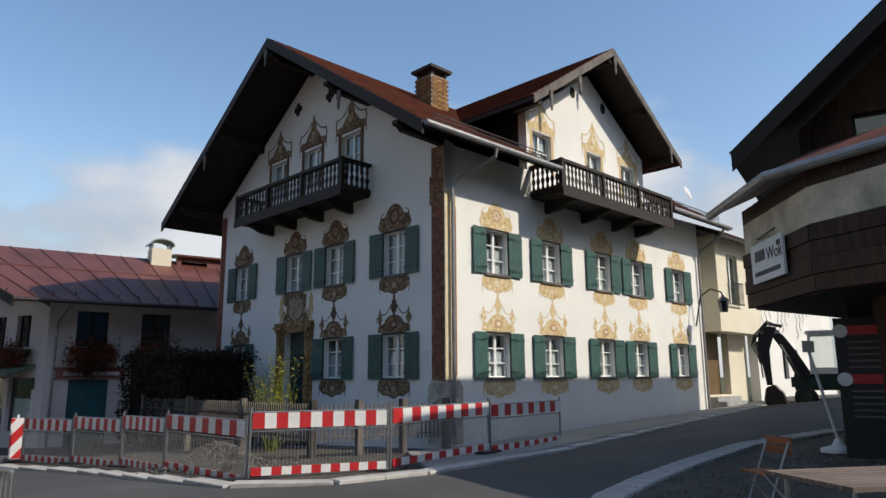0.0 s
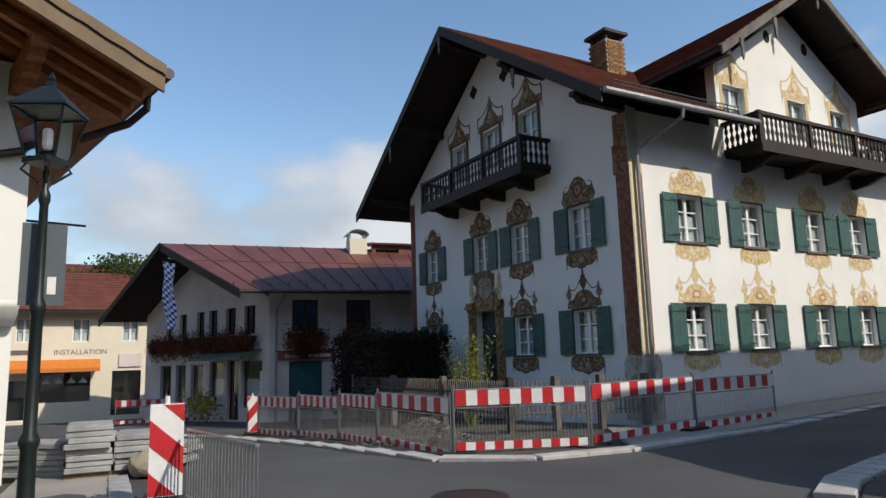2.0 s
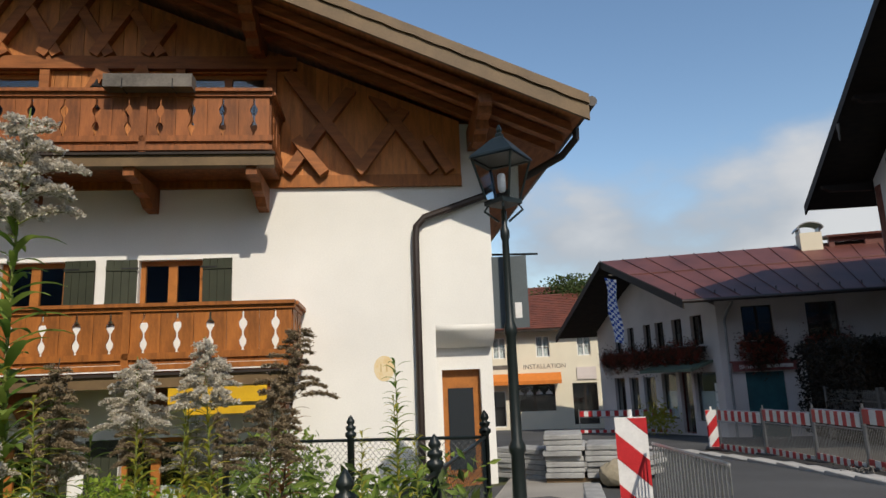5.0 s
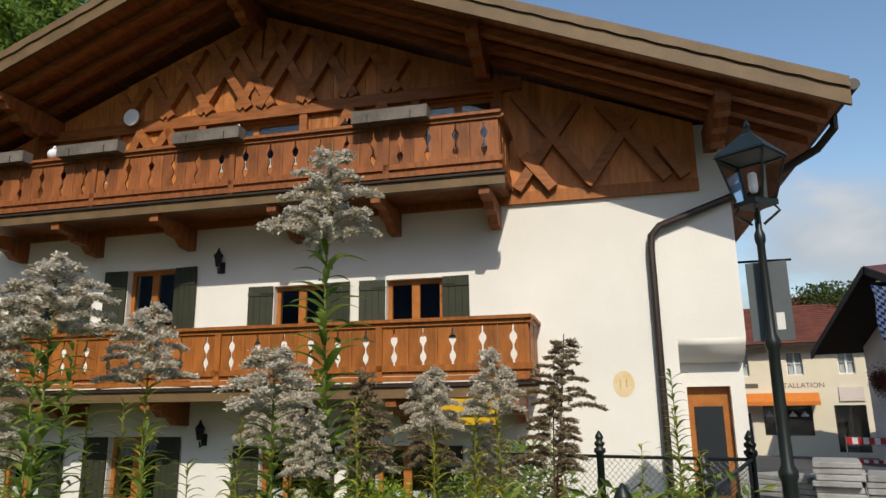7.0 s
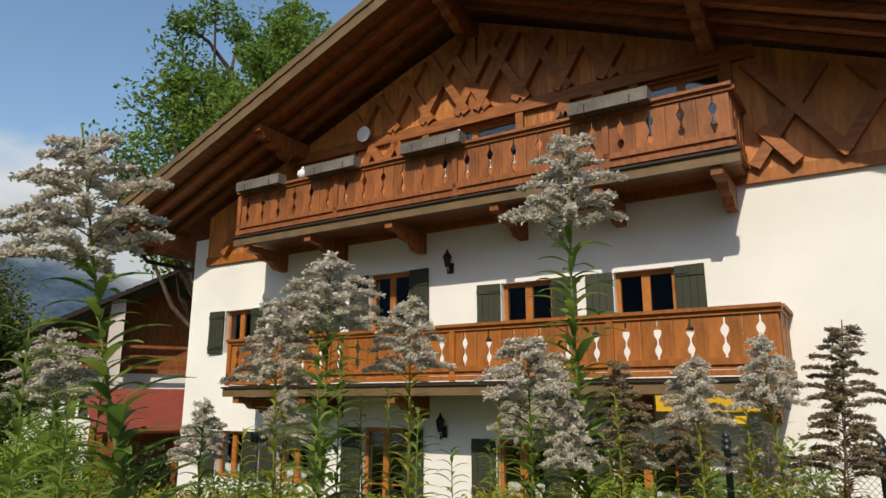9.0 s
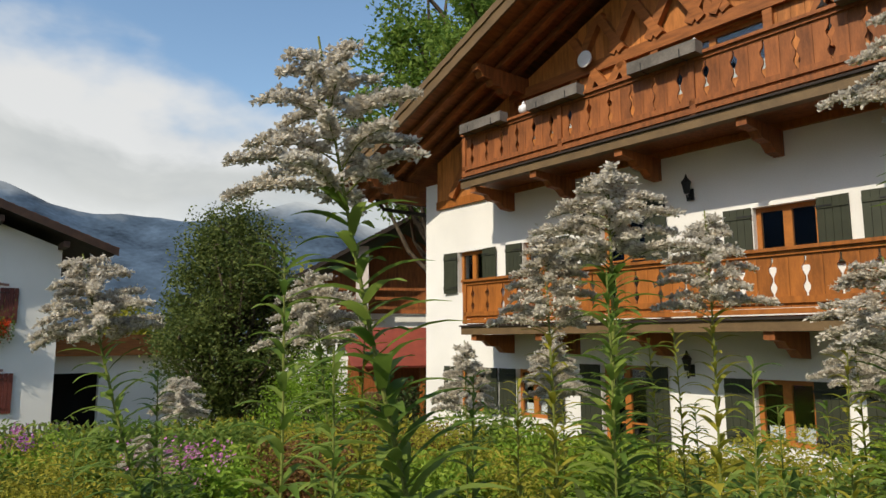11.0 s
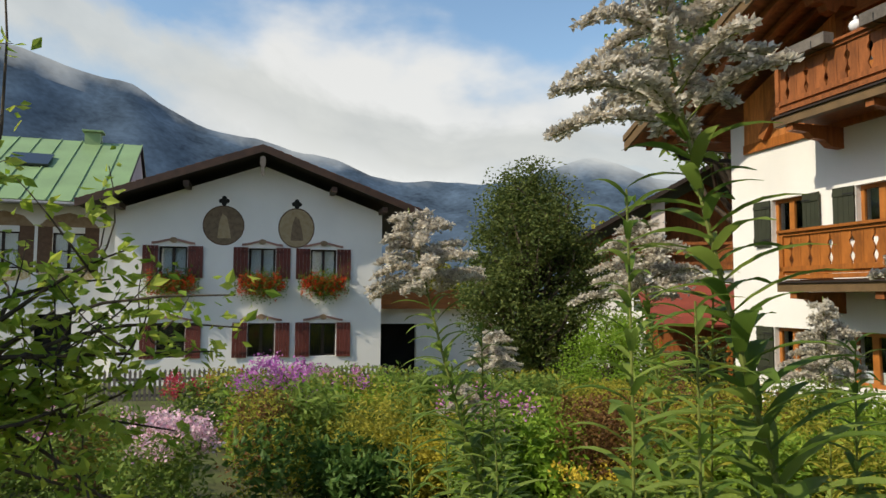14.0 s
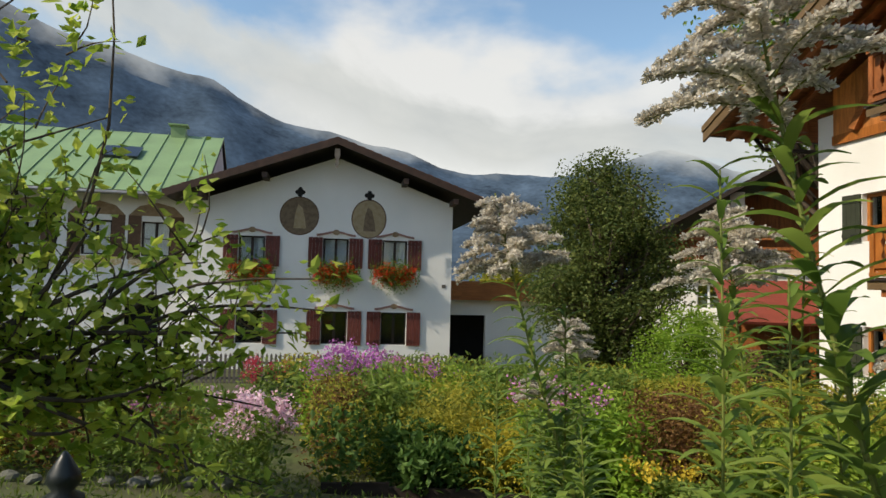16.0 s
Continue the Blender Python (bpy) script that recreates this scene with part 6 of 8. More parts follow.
# ground floor piers, wall and menu board
for p in (Vector((6.35, 9.75, 0)), Vector((8.8, 8.2, 0))):
    bm = bmesh.new()
    box(bm, -0.18, 0.18, -0.18, 0.18, -0.2, 2.75)
    part("pier", bm, M_DARKRED, rest, m=pose(p.x, p.y, 0.2))
bm = bmesh.new()
box(bm, 0, 6.5, 0, 0.2, -0.2, 2.8)
box(bm, 6.3, 6.5, -2.2, 0, -0.2, 4.4)
part("wall", bm, M_DARKRED, rest, m=pose(6.6, 11.3, 0, 0, 0, -31.5))
# timber gable above
MR = pose(5.4, 11.33, 0.18, 0, 0, -31.5)
bm = bmesh.new()
facade(bm, 0.6, 9.4, 4.4, 10, [(1.42, 2.6, 5.15, 5.85)], [(-0.86, 1, 5.2), (0.86, 1, 5.2 + 0.86 * 10)], 0.7, 0.9)
part("gable", bm, M_DARKRED, rest, "dark vertical boards", MR)
window(rest, 2.01, 5.15, 1.18, 0.7, MR @ pose(0, 0.65, 0), M_DARKW, 2, 1, False)
for x in steps(0.6, 9.2, 0.22):
    poly = clip(clip([(x, 4.5), (x + 0.2, 4.5), (x + 0.2, 10), (x, 10)], -0.86, 1, 5.15), 0.86, 1, 5.15 + 8.6)
    if len(poly) > 2 and not 1.2 < x < 2.6:
        bm = bmesh.new()
        prism(bm, poly, 0.67, 0.70)
        part("board", bm, M_DARKRED, rest, m=MR)
slope(rest, -0.6, 9.0, -5.0, 9.75, 0.35, 5.15, MR @ R90, M_TILE, M_DARKW)
slope(rest, -0.6, 9.0, -5.0, 9.75, -10.3, 5.15, MR @ R90, M_TILE, M_DARKW)
verge(rest, -0.6, -5.0, 9.75, ((0.35, 5.15), (-10.3, 5.15)), MR @ R90, M_DARKW, 0.34)
# hanging sign: the readable word, the rest as bars
bm = bmesh.new()
box(bm, -0.62, 0.62, -0.02, 0.02, 0, 0.62)
d = (W2 - W1).normalized()
sg = tagged(part("hanging_sign", bm, M_RWHITE, None, "", pose(4.99, 10.5, 3.08, 0, 0, math.degrees(math.atan2(d.y, d.x)))), "white sign board on a restaurant fascia", "sign")
words(sg, "Wok", 0.28, M_BLACK, pose(0.02, -0.022, 0.3), 0.003)
for a, b, z0, z1 in ((-0.45, -0.05, 0.33, 0.5), (-0.5, 0.5, 0.1, 0.17), (0.42, 0.56, 0.46, 0.54)):
    bm = bmesh.new()
    box(bm, a, b, -0.024, -0.02, z0, z1)
    part("letter_bar", bm, M_GREYWOOD, sg)
bm = bmesh.new()
tube(bm, [(-0.62, 0.1, 0.75), (0.3, 0.02, 0.75)], 0.015, 5)
part("arm", bm, M_IRON, sg)
# menu board with plain bars
bm = bmesh.new()
box(bm, -0.5, 0.5, -0.03, 0.03, 0.1, 2.2)
mb = tagged(part("menu_board", bm, M_BLACK, None, "", pose(6.15, 9.95, 0.25, 0, 0, -35)), "black menu board with red bands beside a pier", "sign")
for z in (1.25, 1.95):
    bm = bmesh.new()
    box(bm, -0.4, 0.42, -0.036, -0.03, z, z + 0.13)
    part("band", bm, M_RED, mb)
    bm = bmesh.new()
    prism(bm, arc(-0.42, z + 0.06, 0.1, 0.1, 0, 360, 12)[:-1], -0.04, -0.03)
    part("badge", bm, M_RWHITE, mb)
    for k in range(5):
        bm = bmesh.new()
        box(bm, -0.35, 0.3 - 0.1 * (k % 3), -0.034, -0.03, z - 0.12 - 0.09 * k, z - 0.09 - 0.09 * k)
        part("writing_bar", bm, M_GREYWOOD, mb)
# folding chair, slatted table, sign pole, yellow wet-floor sign
def terrace_chair(m):
    t = thing("terrace_chair", "folding terrace chair with brown wooden slats", "chair", m, "terrace chairs")
    for x in (-0.2, 0.2):
        for a, b in (((x, 0.2, 0), (x, -0.18, 0.86)), ((x, -0.2, 0), (x, 0.2, 0.45))):
            bm = bmesh.new()
            tube(bm, [a, b], 0.012, 6)
            part("leg", bm, M_ZINC, t)
    for k in range(5):
        bm = bmesh.new()
        box(bm, -0.22, 0.22, -0.16 + 0.08 * k, -0.1 + 0.08 * k, 0.45, 0.468)
        part("slat", bm, M_SOFFIT, t)
    for z in (0.66, 0.77):
        bm = bmesh.new()
        box(bm, -0.23, 0.23, -0.17, -0.15, z, z + 0.085)
        part("backrest", bm, M_SOFFIT, t)


terrace_chair(pose(3.2, 7.15, ground(3.2, 7.15) + 0.06, 0, 0, 100) @ Matrix.Scale(0.85, 4))
tb = thing("terrace_table", "weathered slatted wooden terrace table", "table", pose(3.0, 4.72, ground(3.0, 4.72) + 0.03, 0, 0, 12))
for k in range(8):
    bm = bmesh.new()
    box(bm, -0.75, 0.75, -0.4 + 0.1 * k, -0.31 + 0.1 * k, 0.7, 0.73)
    part("slat", bm, mat("grey_brown_slat", (0.20, 0.15, 0.12), 0.8, 0.25, 4, 0.3) if k == 0 else bpy.data.materials["grey_brown_slat"], tb)
for x in (-0.65, 0.65):
    for y in (-0.33, 0.33):
        bm = bmesh.new()
        tube(bm, [(x, y, 0), (x, y * 0.9, 0.7)], 0.018, 6)
        part("leg", bm, M_ZINC, tb)
sp = thing("sign_pole", "leaning white pole with a small sign in a round base", "sign", pose(5.92, 10.75, ground(5.92, 10.75) + 0.07))
bm = bmesh.new()
lathe(bm, [(0.26, 0), (0.26, 0.05), (0.1, 0.1), (0.05, 0.2)], 16)
part("base", bm, M_RWHITE, sp)
bm = bmesh.new()
tube(bm, [(0, 0, 0.15), (-0.27, 0.1, 1.55)], 0.025, 8)
part("pole", bm, M_RWHITE, sp)
bm = bmesh.new()
box(bm, -0.36, -0.18, 0.08, 0.1, 1.5, 1.68)
part("sign_plate", bm, M_RWHITE, sp)
ys = thing("floor_sign", "yellow folding floor sign", "sign", pose(6.1, 10.55, ground(6.1, 10.55) + 0.07, 0, 0, -30))
for sd in (-1, 1):
    bm = bmesh.new()
    prism(bm, [(-0.16, 0), (0.16, 0), (0.1, 0.62), (-0.1, 0.62)], -0.01, 0.01, pose(0, sd * 0.12, 0, sd * 11, 0, 0))
    part("panel", bm, M_YELLOW, ys)

# ---- excavator ----
ex = thing("excavator", "green and white wheeled excavator parked with lowered arm", "excavator", pose(13.2, 25.6, 0.42, 0, 0, -26.7) @ Matrix.Scale(0.9, 4))
M_EXG = mat("dark_green_machine_paint", (0.02, 0.05, 0.035), 0.5, 0.2)
bm = bmesh.new()
box(bm, -0.6, 3.0, -0.2, 2.0, 0.75, 1.4)
bmesh.ops.bevel(bm, geom=bm.edges[:], offset=0.12, segments=2, affect="EDGES")
part("body", bm, M_EXG, ex)
bm = bmesh.new()
facade(bm, 0.15, 1.45, 1.4, 3.05, [(0.24, 1.36, 1.65, 2.95)], (), -0.2, -0.12)
facade(bm, 0.15, 1.45, 1.4, 3.05, [(0.24, 1.36, 1.65, 2.95)], (), 1.0, 1.08)
cab = part("cab", bm, M_RWHITE, ex, "white framed cab")
bm = bmesh.new()
box(bm, 0.08, 1.52, -0.26, 1.14, 3.05, 3.14)
part("cab_roof", bm, M_RWHITE, cab)
bm = bmesh.new()
box(bm, 0.24, 1.36, -0.165, -0.155, 1.65, 2.95)
part("pane", bm, M_GLASS, cab)
for x in (-0.1, 2.4):
    for y in (-0.35, 1.7):
        bm = bmesh.new()
        lathe(bm, [(0.25, 0), (0.42, 0.04), (0.44, 0.18), (0.42, 0.32), (0.25, 0.36)], 20, pose(x, y + 0.36, 0.44, 90, 0, 0))
        w_ = part("wheel", bm, M_BLACK, ex)
        bm = bmesh.new()
        lathe(bm, [(0.22, 0), (0.18, 0.06)], 14, pose(x, y, 0.44, 90, 0, 0))
        part("rim", bm, M_EXG, w_)
for nm, outline in (("boom", [(-0.15, 1.15), (0.15, 1.45), (-0.3, 2.3), (-0.72, 2.98), (-0.95, 3.18), (-1.15, 3.12), (-1.1, 2.85), (-0.75, 2.3), (-0.45, 1.5)]),
                    ("stick", [(-0.95, 3.3), (-1.25, 3.38), (-1.6, 3.25), (-1.72, 2.7), (-1.5, 0.95), (-1.28, 0.95), (-1.32, 2.4), (-1.1, 2.95)])):
    bm = bmesh.new()
    prism(bm, outline, -0.42 if nm == "stick" else -0.36, -0.14 if nm == "stick" else -0.06)
    bmesh.ops.bevel(bm, geom=bm.edges[:], offset=0.025, segments=1, affect="EDGES")
    part(nm, bm, M_BLACK, ex)
for x in (-0.95, -1.55):
    bm = bmesh.new()
    lathe(bm, [(0.09, -0.2), (0.09, 0.2)], 10, pose(x, -0.26, 3.12, 90, 0, 0))
    part("pivot", bm, M_ZINC, ex)
for a, b in (((-0.35, -0.45, 1.35), (-0.85, -0.45, 2.6)), ((-0.75, -0.28, 3.35), (-1.4, -0.28, 3.5)), ((-1.72, -0.28, 2.75), (-1.62, -0.28, 1.25))):
    mid = tuple(p + (q - p) * 0.6 for p, q in zip(a, b))
    bm = bmesh.new()
    tube(bm, [a, mid], 0.065, 8)
    ram = part("hydraulic_ram", bm, M_BLACK, ex)
    bm = bmesh.new()
    tube(bm, [mid, b], 0.035, 8)
    part("piston", bm, M_ZINC, ram)
bm = bmesh.new()
box(bm, 1.5, 2.95, -0.25, 1.9, 1.4, 1.95)
bmesh.ops.bevel(bm, geom=bm.edges[:], offset=0.15, segments=2, affect="EDGES")
part("engine_cover", bm, M_RWHITE, ex, "pale rounded engine cover")
for k in range(5):
    bm = bmesh.new()
    tube(bm, [(-0.8, -0.2 - 0.06 * k, 3.35), (-1.3, -0.3 - 0.06 * k, 3.6 - 0.05 * k), (-1.85 - 0.03 * k, -0.45, 3.0 - 0.1 * k), (-1.6, -0.5, 2.2 - 0.1 * k)], 0.022, 5)
    part("hose", bm, M_BLACK, ex)
bm = bmesh.new()
prism(bm, [(-1.65, 0.35), (-1.55, 0.85), (-1.2, 1.0), (-0.9, 0.7), (-0.75, 0.15), (-1.1, 0.0), (-1.5, 0.02)], -0.75, 0.0)
bmesh.ops.bevel(bm, geom=bm.edges[:], offset=0.05, segments=1, affect="EDGES")
part("bucket", bm, M_BROWNPIPE, ex)

# ---- site fence ----
POSTS = [Vector(p) for p in ((-9.6, 15.9, 0), (-8.0, 15.0, 0), (-6.4, 13.8, 0), (-5.05, 12.6, 0), (-3.0, 10.55, 0), (-0.95, 11.4, 0), (0.82, 14.1, 0), (2.62, 16.4, 0))]
for p in POSTS:
    p.z = ground(p.x, p.y)


def site_panel(a, b):
    """A barrier panel with red and white boards above and below and a wire mesh between."""
    d = b - a
    w = d.length
    m = pose(a.x, a.y, a.z + 0.03, 0, 0, math.degrees(math.atan2(d.y, d.x)))
    t = thing("site_fence_panel", "galvanised site fence panel with red and white striped boards", "fence", m, "site fence panels")
    rise = (b.z - a.z)
    for x in (0.03, w - 0.03):
        bm = bmesh.new()
        tube(bm, [(x, 0, 0), (x, 0, 1.08)], 0.021, 8)
        part("post", bm, M_ZINC, t)
    for z in (0.14, 0.72, 1.0):
        bm = bmesh.new()
        tube(bm, [(0.03, 0, z), (w - 0.03, 0, z)], 0.014, 6)
        part("rail", bm, M_ZINC, t)
    for z0, z1, k in ((0.76, 0.99, 12), (0.08, 0.2, 14)):
        for i in range(k):
            bm = bmesh.new()
            box(bm, 0.06 + (w - 0.12) * i / k, 0.06 + (w - 0.12) * (i + 1) / k, -0.034, -0.018, z0, z1)
            part("stripe", bm, M_RED if i % 2 == 0 else M_RWHITE, t)
    bm = bmesh.new()
    x = 0.1
    while x < w - 0.06:
        box(bm, x - 0.003, x + 0.003, -0.003, 0.003, 0.16, 0.72)
        x += 0.055
    o = part("mesh", bm, M_ZINC, t, "thin vertical wires")
    o["kind"] = "stuff"
    for x in (0.05, w - 0.05):
        bm = bmesh.new()
        box(bm, x - 0.3, x + 0.3, -0.13, 0.13, -0.03, 0.06)
        part("foot", bm, M_BLACK, t)


for a, b in zip(POSTS, POSTS[1:]):
    site_panel(a, b)
FAR = [Vector((-20.6, 23.4, 0)), Vector((-18.6, 24.6, 0)), Vector((-16.6, 25.6, 0))]
for p in FAR:
    p.z = ground(p.x, p.y)
for a, b in zip(FAR, FAR[1:]):
    site_panel(a, b)


def beacon(x, y, turn, flip=1, hgt=1.0, w=0.25):
    t = thing("warning_beacon", "red and white diagonal striped warning beacon", "beacon", pose(x, y, ground(x, y) + 0.03, 0, 0, turn), "warning beacons")
    bm = bmesh.new()
    box(bm, -w / 2, w / 2, -0.015, 0.015, 0.1, hgt)
    part("board", bm, M_RWHITE, t)
    for z in (-0.22, 0.32, 0.86):
        bm = bmesh.new()
        pts = [(-w / 2, z + 0.3), (w / 2, z), (w / 2, z + 0.27), (-w / 2, z + 0.57)]
        if flip < 0:
            pts = [(-a, c) for a, c in pts]
        pts = clip(clip(pts, 0, 1, hgt - 0.01), 0, -1, -0.11)
        prism(bm, pts, -0.02, -0.0151)
        part("stripe", bm, M_RED, t)
    bm = bmesh.new()
    tube(bm, [(0, 0.03, 0), (0, 0.03, hgt + 0.08)], 0.025, 6)
    part("post", bm, M_RWHITE, t)
    bm = bmesh.new()
    box(bm, -0.2, 0.2, -0.35, 0.35, -0.03, 0.09)
    part("foot", bm, M_BLACK, t)


beacon(-5.0, 6.38, 40, 1, 1.05, 0.34)
beacon(-9.9, 16.1, 30, -1)
a, b = Vector((-4.75, 6.4, 0)), Vector((-3.2, 5.2, 0))
a.z, b.z = ground(a.x, a.y), ground(b.x, b.y)
d = b - a
rail = thing("barrier_grille", "galvanised steel crowd barrier grille", "barrier", pose(a.x, a.y, a.z + 0.03, 0, 0, math.degrees(math.atan2(d.y, d.x))))
for z in (0.1, 0.78):
    bm = bmesh.new()
    tube(bm, [(0, 0, z), (d.length, 0, z)], 0.018, 6)
    part("rail", bm, M_ZINC, rail)
for x in steps(0, d.length, 0.09):
    bm = bmesh.new()
    tube(bm, [(x, 0, 0.0 if x in (0, d.length) else 0.1), (x, 0, 0.78)], 0.008, 5)
    part("bar", bm, M_ZINC, rail)

# kerbs, pavements
def kerb(pts, w, hgt, piece, label, material=M_STONE):
    t = thing("kerb", label, "kerb", Matrix(), kind="structure")
    for p, q in zip(pts, pts[1:]):
        p, q = Vector((*p, 0)), Vector((*q, 0))
        n = max(1, round((q - p).length / piece))
        for i in range(n):
            a, b = p + (q - p) * (i / n), p + (q - p) * ((i + 1) / n)
            L = (b - a).length
            bm = bmesh.new()
            box(bm, 0.006, L - 0.006, -w / 2, w / 2, -0.15, hgt)
            bmesh.ops.bevel(bm, geom=[e for e in bm.edges if all(v.co.z > 0 for v in e.verts)], offset=0.012, segments=1, affect="EDGES")
            part("kerb_stone", bm, material, t, m=pose(a.x, a.y, ground((a.x + b.x) / 2, (a.y + b.y) / 2) + 0.03, 0, 0, math.degrees(math.atan2(b.y - a.y, b.x - a.x))))


M_KERB = mat("pale_kerb_stone", (0.44, 0.42, 0.39), 0.85, 0.15, 4, 0.3, 50, rand=0.3)
kerb([(-16, 18.0), (-10.2, 15.3), (-6.6, 12.9), (-4.6, 11.2), (-3.0, 9.9), (-1.6, 9.95), (-0.4, 10.9), (1.2, 13.2), (3.2, 15.6), (11.6, 25.8)], 0.3, 0.06, 1.0, "pale new kerb along the dug-up pavement", M_KERB)
kerb([(1.6, 7.6), (1.9, 8.5), (2.6, 9.5), (3.6, 10.7), (5.2, 12.4), (7.5, 13.6)], 0.36, 0.07, 0.3, "curved kerb of pale setts round the terrace", M_KERB)
kerb([(-3.6, 4.6), (-5.2, 6.0), (-7.0, 8.0), (-9.4, 10.8), (-14, 14.6)], 0.25, 0.05, 1.0, "granite kerb of the footpath")
def plate(name, pts, material, label, category, lift):
    bm = bmesh.new()
    v = [bm.verts.new((x, y, ground(x, y) + lift)) for x, y in pts]
    f = bm.faces.new(v)
    if f.normal.z < 0:
        f.normal_flip()
    w = [bm.verts.new((x, y, ground(x, y) - 0.2)) for x, y in pts]
    for i in range(len(pts)):
        bm.faces.new((v[i], w[i], w[(i + 1) % len(pts)], v[(i + 1) % len(pts)]))
    tagged(part(name, bm, material), label, category, kind="structure")


plate("pavement", [(-3.65, 4.5), (-5.25, 5.9), (-7.05, 7.9), (-9.45, 10.7), (-13.8, 14.4), (-14.6, 13.9), (-10.6, 9.6), (-8.7, 8.0), (-6.6, 5.6), (-4.4, 3.2)], M_PAVE, "pale concrete footpath beside the balcony house", "pavement", 0.07)
plate("pavement", [(-0.3, 11.1), (1.1, 13.3), (3.1, 15.7), (11.4, 25.9), (10.6, 26.8), (0.2, 16.4), (-0.9, 15.4)], M_PAVE, "narrow pavement along the painted house", "pavement", 0.085)
plate("gravel_bed", [(-9.9, 15.4), (-6.5, 13.1), (-4.5, 11.4), (-2.95, 10.1), (-1.7, 10.1), (-0.5, 11.1), (-1.0, 15.2), (-8.3, 23.4), (-12, 21)], mat("dug_up_soil", (0.085, 0.075, 0.06), 0.95, 0.4, 3, 0.9, 30, dark=(0.04, 0.034, 0.028)), "dark dug-up soil and stones of the forecourt", "ground", 0.06)
plate("soil_bed", [(1.8, 7.5), (2.1, 8.4), (2.8, 9.4), (3.8, 10.5), (5.4, 12.1), (7.4, 13.2), (9.5, 9.5), (6.5, 3.6), (2.1, 3.9)], bpy.data.materials["dug_up_soil"], "dark loose soil of the unpaved terrace", "ground", 0.055)
g_ = np.stack([rng.uniform(2.2, 6.5, 1500), rng.uniform(6.5, 11.5, 1500)], 1)
v, f = leaves(np.array([(x, y, ground(x, y) + 0.06) for x, y in g_ if y < 6.9 + 1.05 * x]), 0.035, 1.2, 0.3)
tagged(mesh_from("rubble", v, f, M_GRAVEL), "loose pale stones on the unpaved terrace", "rubble", kind="stuff")
# gravel heap
c = np.array([-4.2, 12.9])
g_ = rng.normal(size=(2600, 2)) * 0.5
zz = np.array([ground(c[0] + x, c[1] + y) + 0.08 + 0.42 * math.exp(-(x * x + y * y) / 0.35) for x, y in g_])
v, f = leaves(np.stack([c[0] + g_[:, 0], c[1] + g_[:, 1], zz], 1), 0.035, 1.2, 0.3)
tagged(mesh_from("gravel_heap", v, f, M_GRAVEL), "small heap of pale gravel behind the site fence", "gravel", kind="stuff")
# manhole cover
bm = bmesh.new()
lathe(bm, [(0.4, 0), (0.4, 0.02), (0.33, 0.025), (0.3, 0.018)], 24)
tagged(part("manhole_cover", bm, M_BROWNPIPE, None, "", pose(-1.9, 7.2, ground(-1.9, 7.2) + 0.035)), "round iron manhole cover in the asphalt", "manhole", kind="structure")

# picket fence of the forecourt, hedge, willow shrub
pk = thing("picket_fence", "low weathered wooden picket fence of a front garden", "fence", MH)
bm = bmesh.new()
prism(bm, [(-0.022, 0), (0.022, 0), (0.022, 0.72), (0, 0.78), (-0.022, 0.72)], -0.01, 0.01)
picket = None
for p, q in (((-3.4, 0.6), (-3.4, 9.6)), ((-3.4, 0.6), (-0.4, -0.4))):
    p, q = Vector((*p, 0)), Vector((*q, 0))
    n = int((q - p).length / 0.1)
    ang = math.degrees(math.atan2(q.y - p.y, q.x - p.x))
    for i in range(n + 1):
        o = p + (q - p) * (i / n)
        mm = pose(o.x, o.y, 0.25, 0, 0, ang)
        if picket is None:
            picket = part("picket", bm, M_GREYWOOD, pk, m=mm)
        else:
            again(picket, pk, mm)
    for z in (0.35, 0.75):
        b2 = bmesh.new()
        tube(b2, [p + Vector((0, 0, z)), q + Vector((0, 0, z))], 0.025, 4)
        part("rail", b2, M_GREYWOOD, pk)
    for u in (0, 0.33, 0.66, 1):
        o = p + (q - p) * u
        b2 = bmesh.new()
        box(b2, o.x - 0.07, o.x + 0.07, o.y - 0.07, o.y + 0.07, -0.3, 1.1)
        part("post", b2, M_GREYWOOD, pk)
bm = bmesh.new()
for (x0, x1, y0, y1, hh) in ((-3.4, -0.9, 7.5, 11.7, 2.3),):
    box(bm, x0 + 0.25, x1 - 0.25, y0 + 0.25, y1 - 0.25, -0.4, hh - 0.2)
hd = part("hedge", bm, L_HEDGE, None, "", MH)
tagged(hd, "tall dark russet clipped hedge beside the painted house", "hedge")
n = 14000
u = rng.uniform(0, 1, (n, 3))
pts = np.stack([-3.4 + 2.5 * u[:, 0], 7.5 + 4.2 * u[:, 1], -0.3 + 2.6 * u[:, 2]], 1)
ax = rng.integers(0, 3, n)
pts[ax == 0, 0] = -3.35
pts[ax == 1, 1] = 7.55
pts[ax == 2, 2] = 2.2 + 0.1 * np.sin(pts[ax == 2, 1] * 3)
pts += rng.normal(size=pts.shape) * 0.07
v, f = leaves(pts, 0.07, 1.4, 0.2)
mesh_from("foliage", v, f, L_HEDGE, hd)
sx, sy, _ = (MH @ Vector((-2.6, 3.6, 0)))[:]
wil = thing("willow_shrub", "slender yellow green willow shrub", "shrub", pose(sx, sy, ground(sx, sy)))
bm = bmesh.new()
pts = []
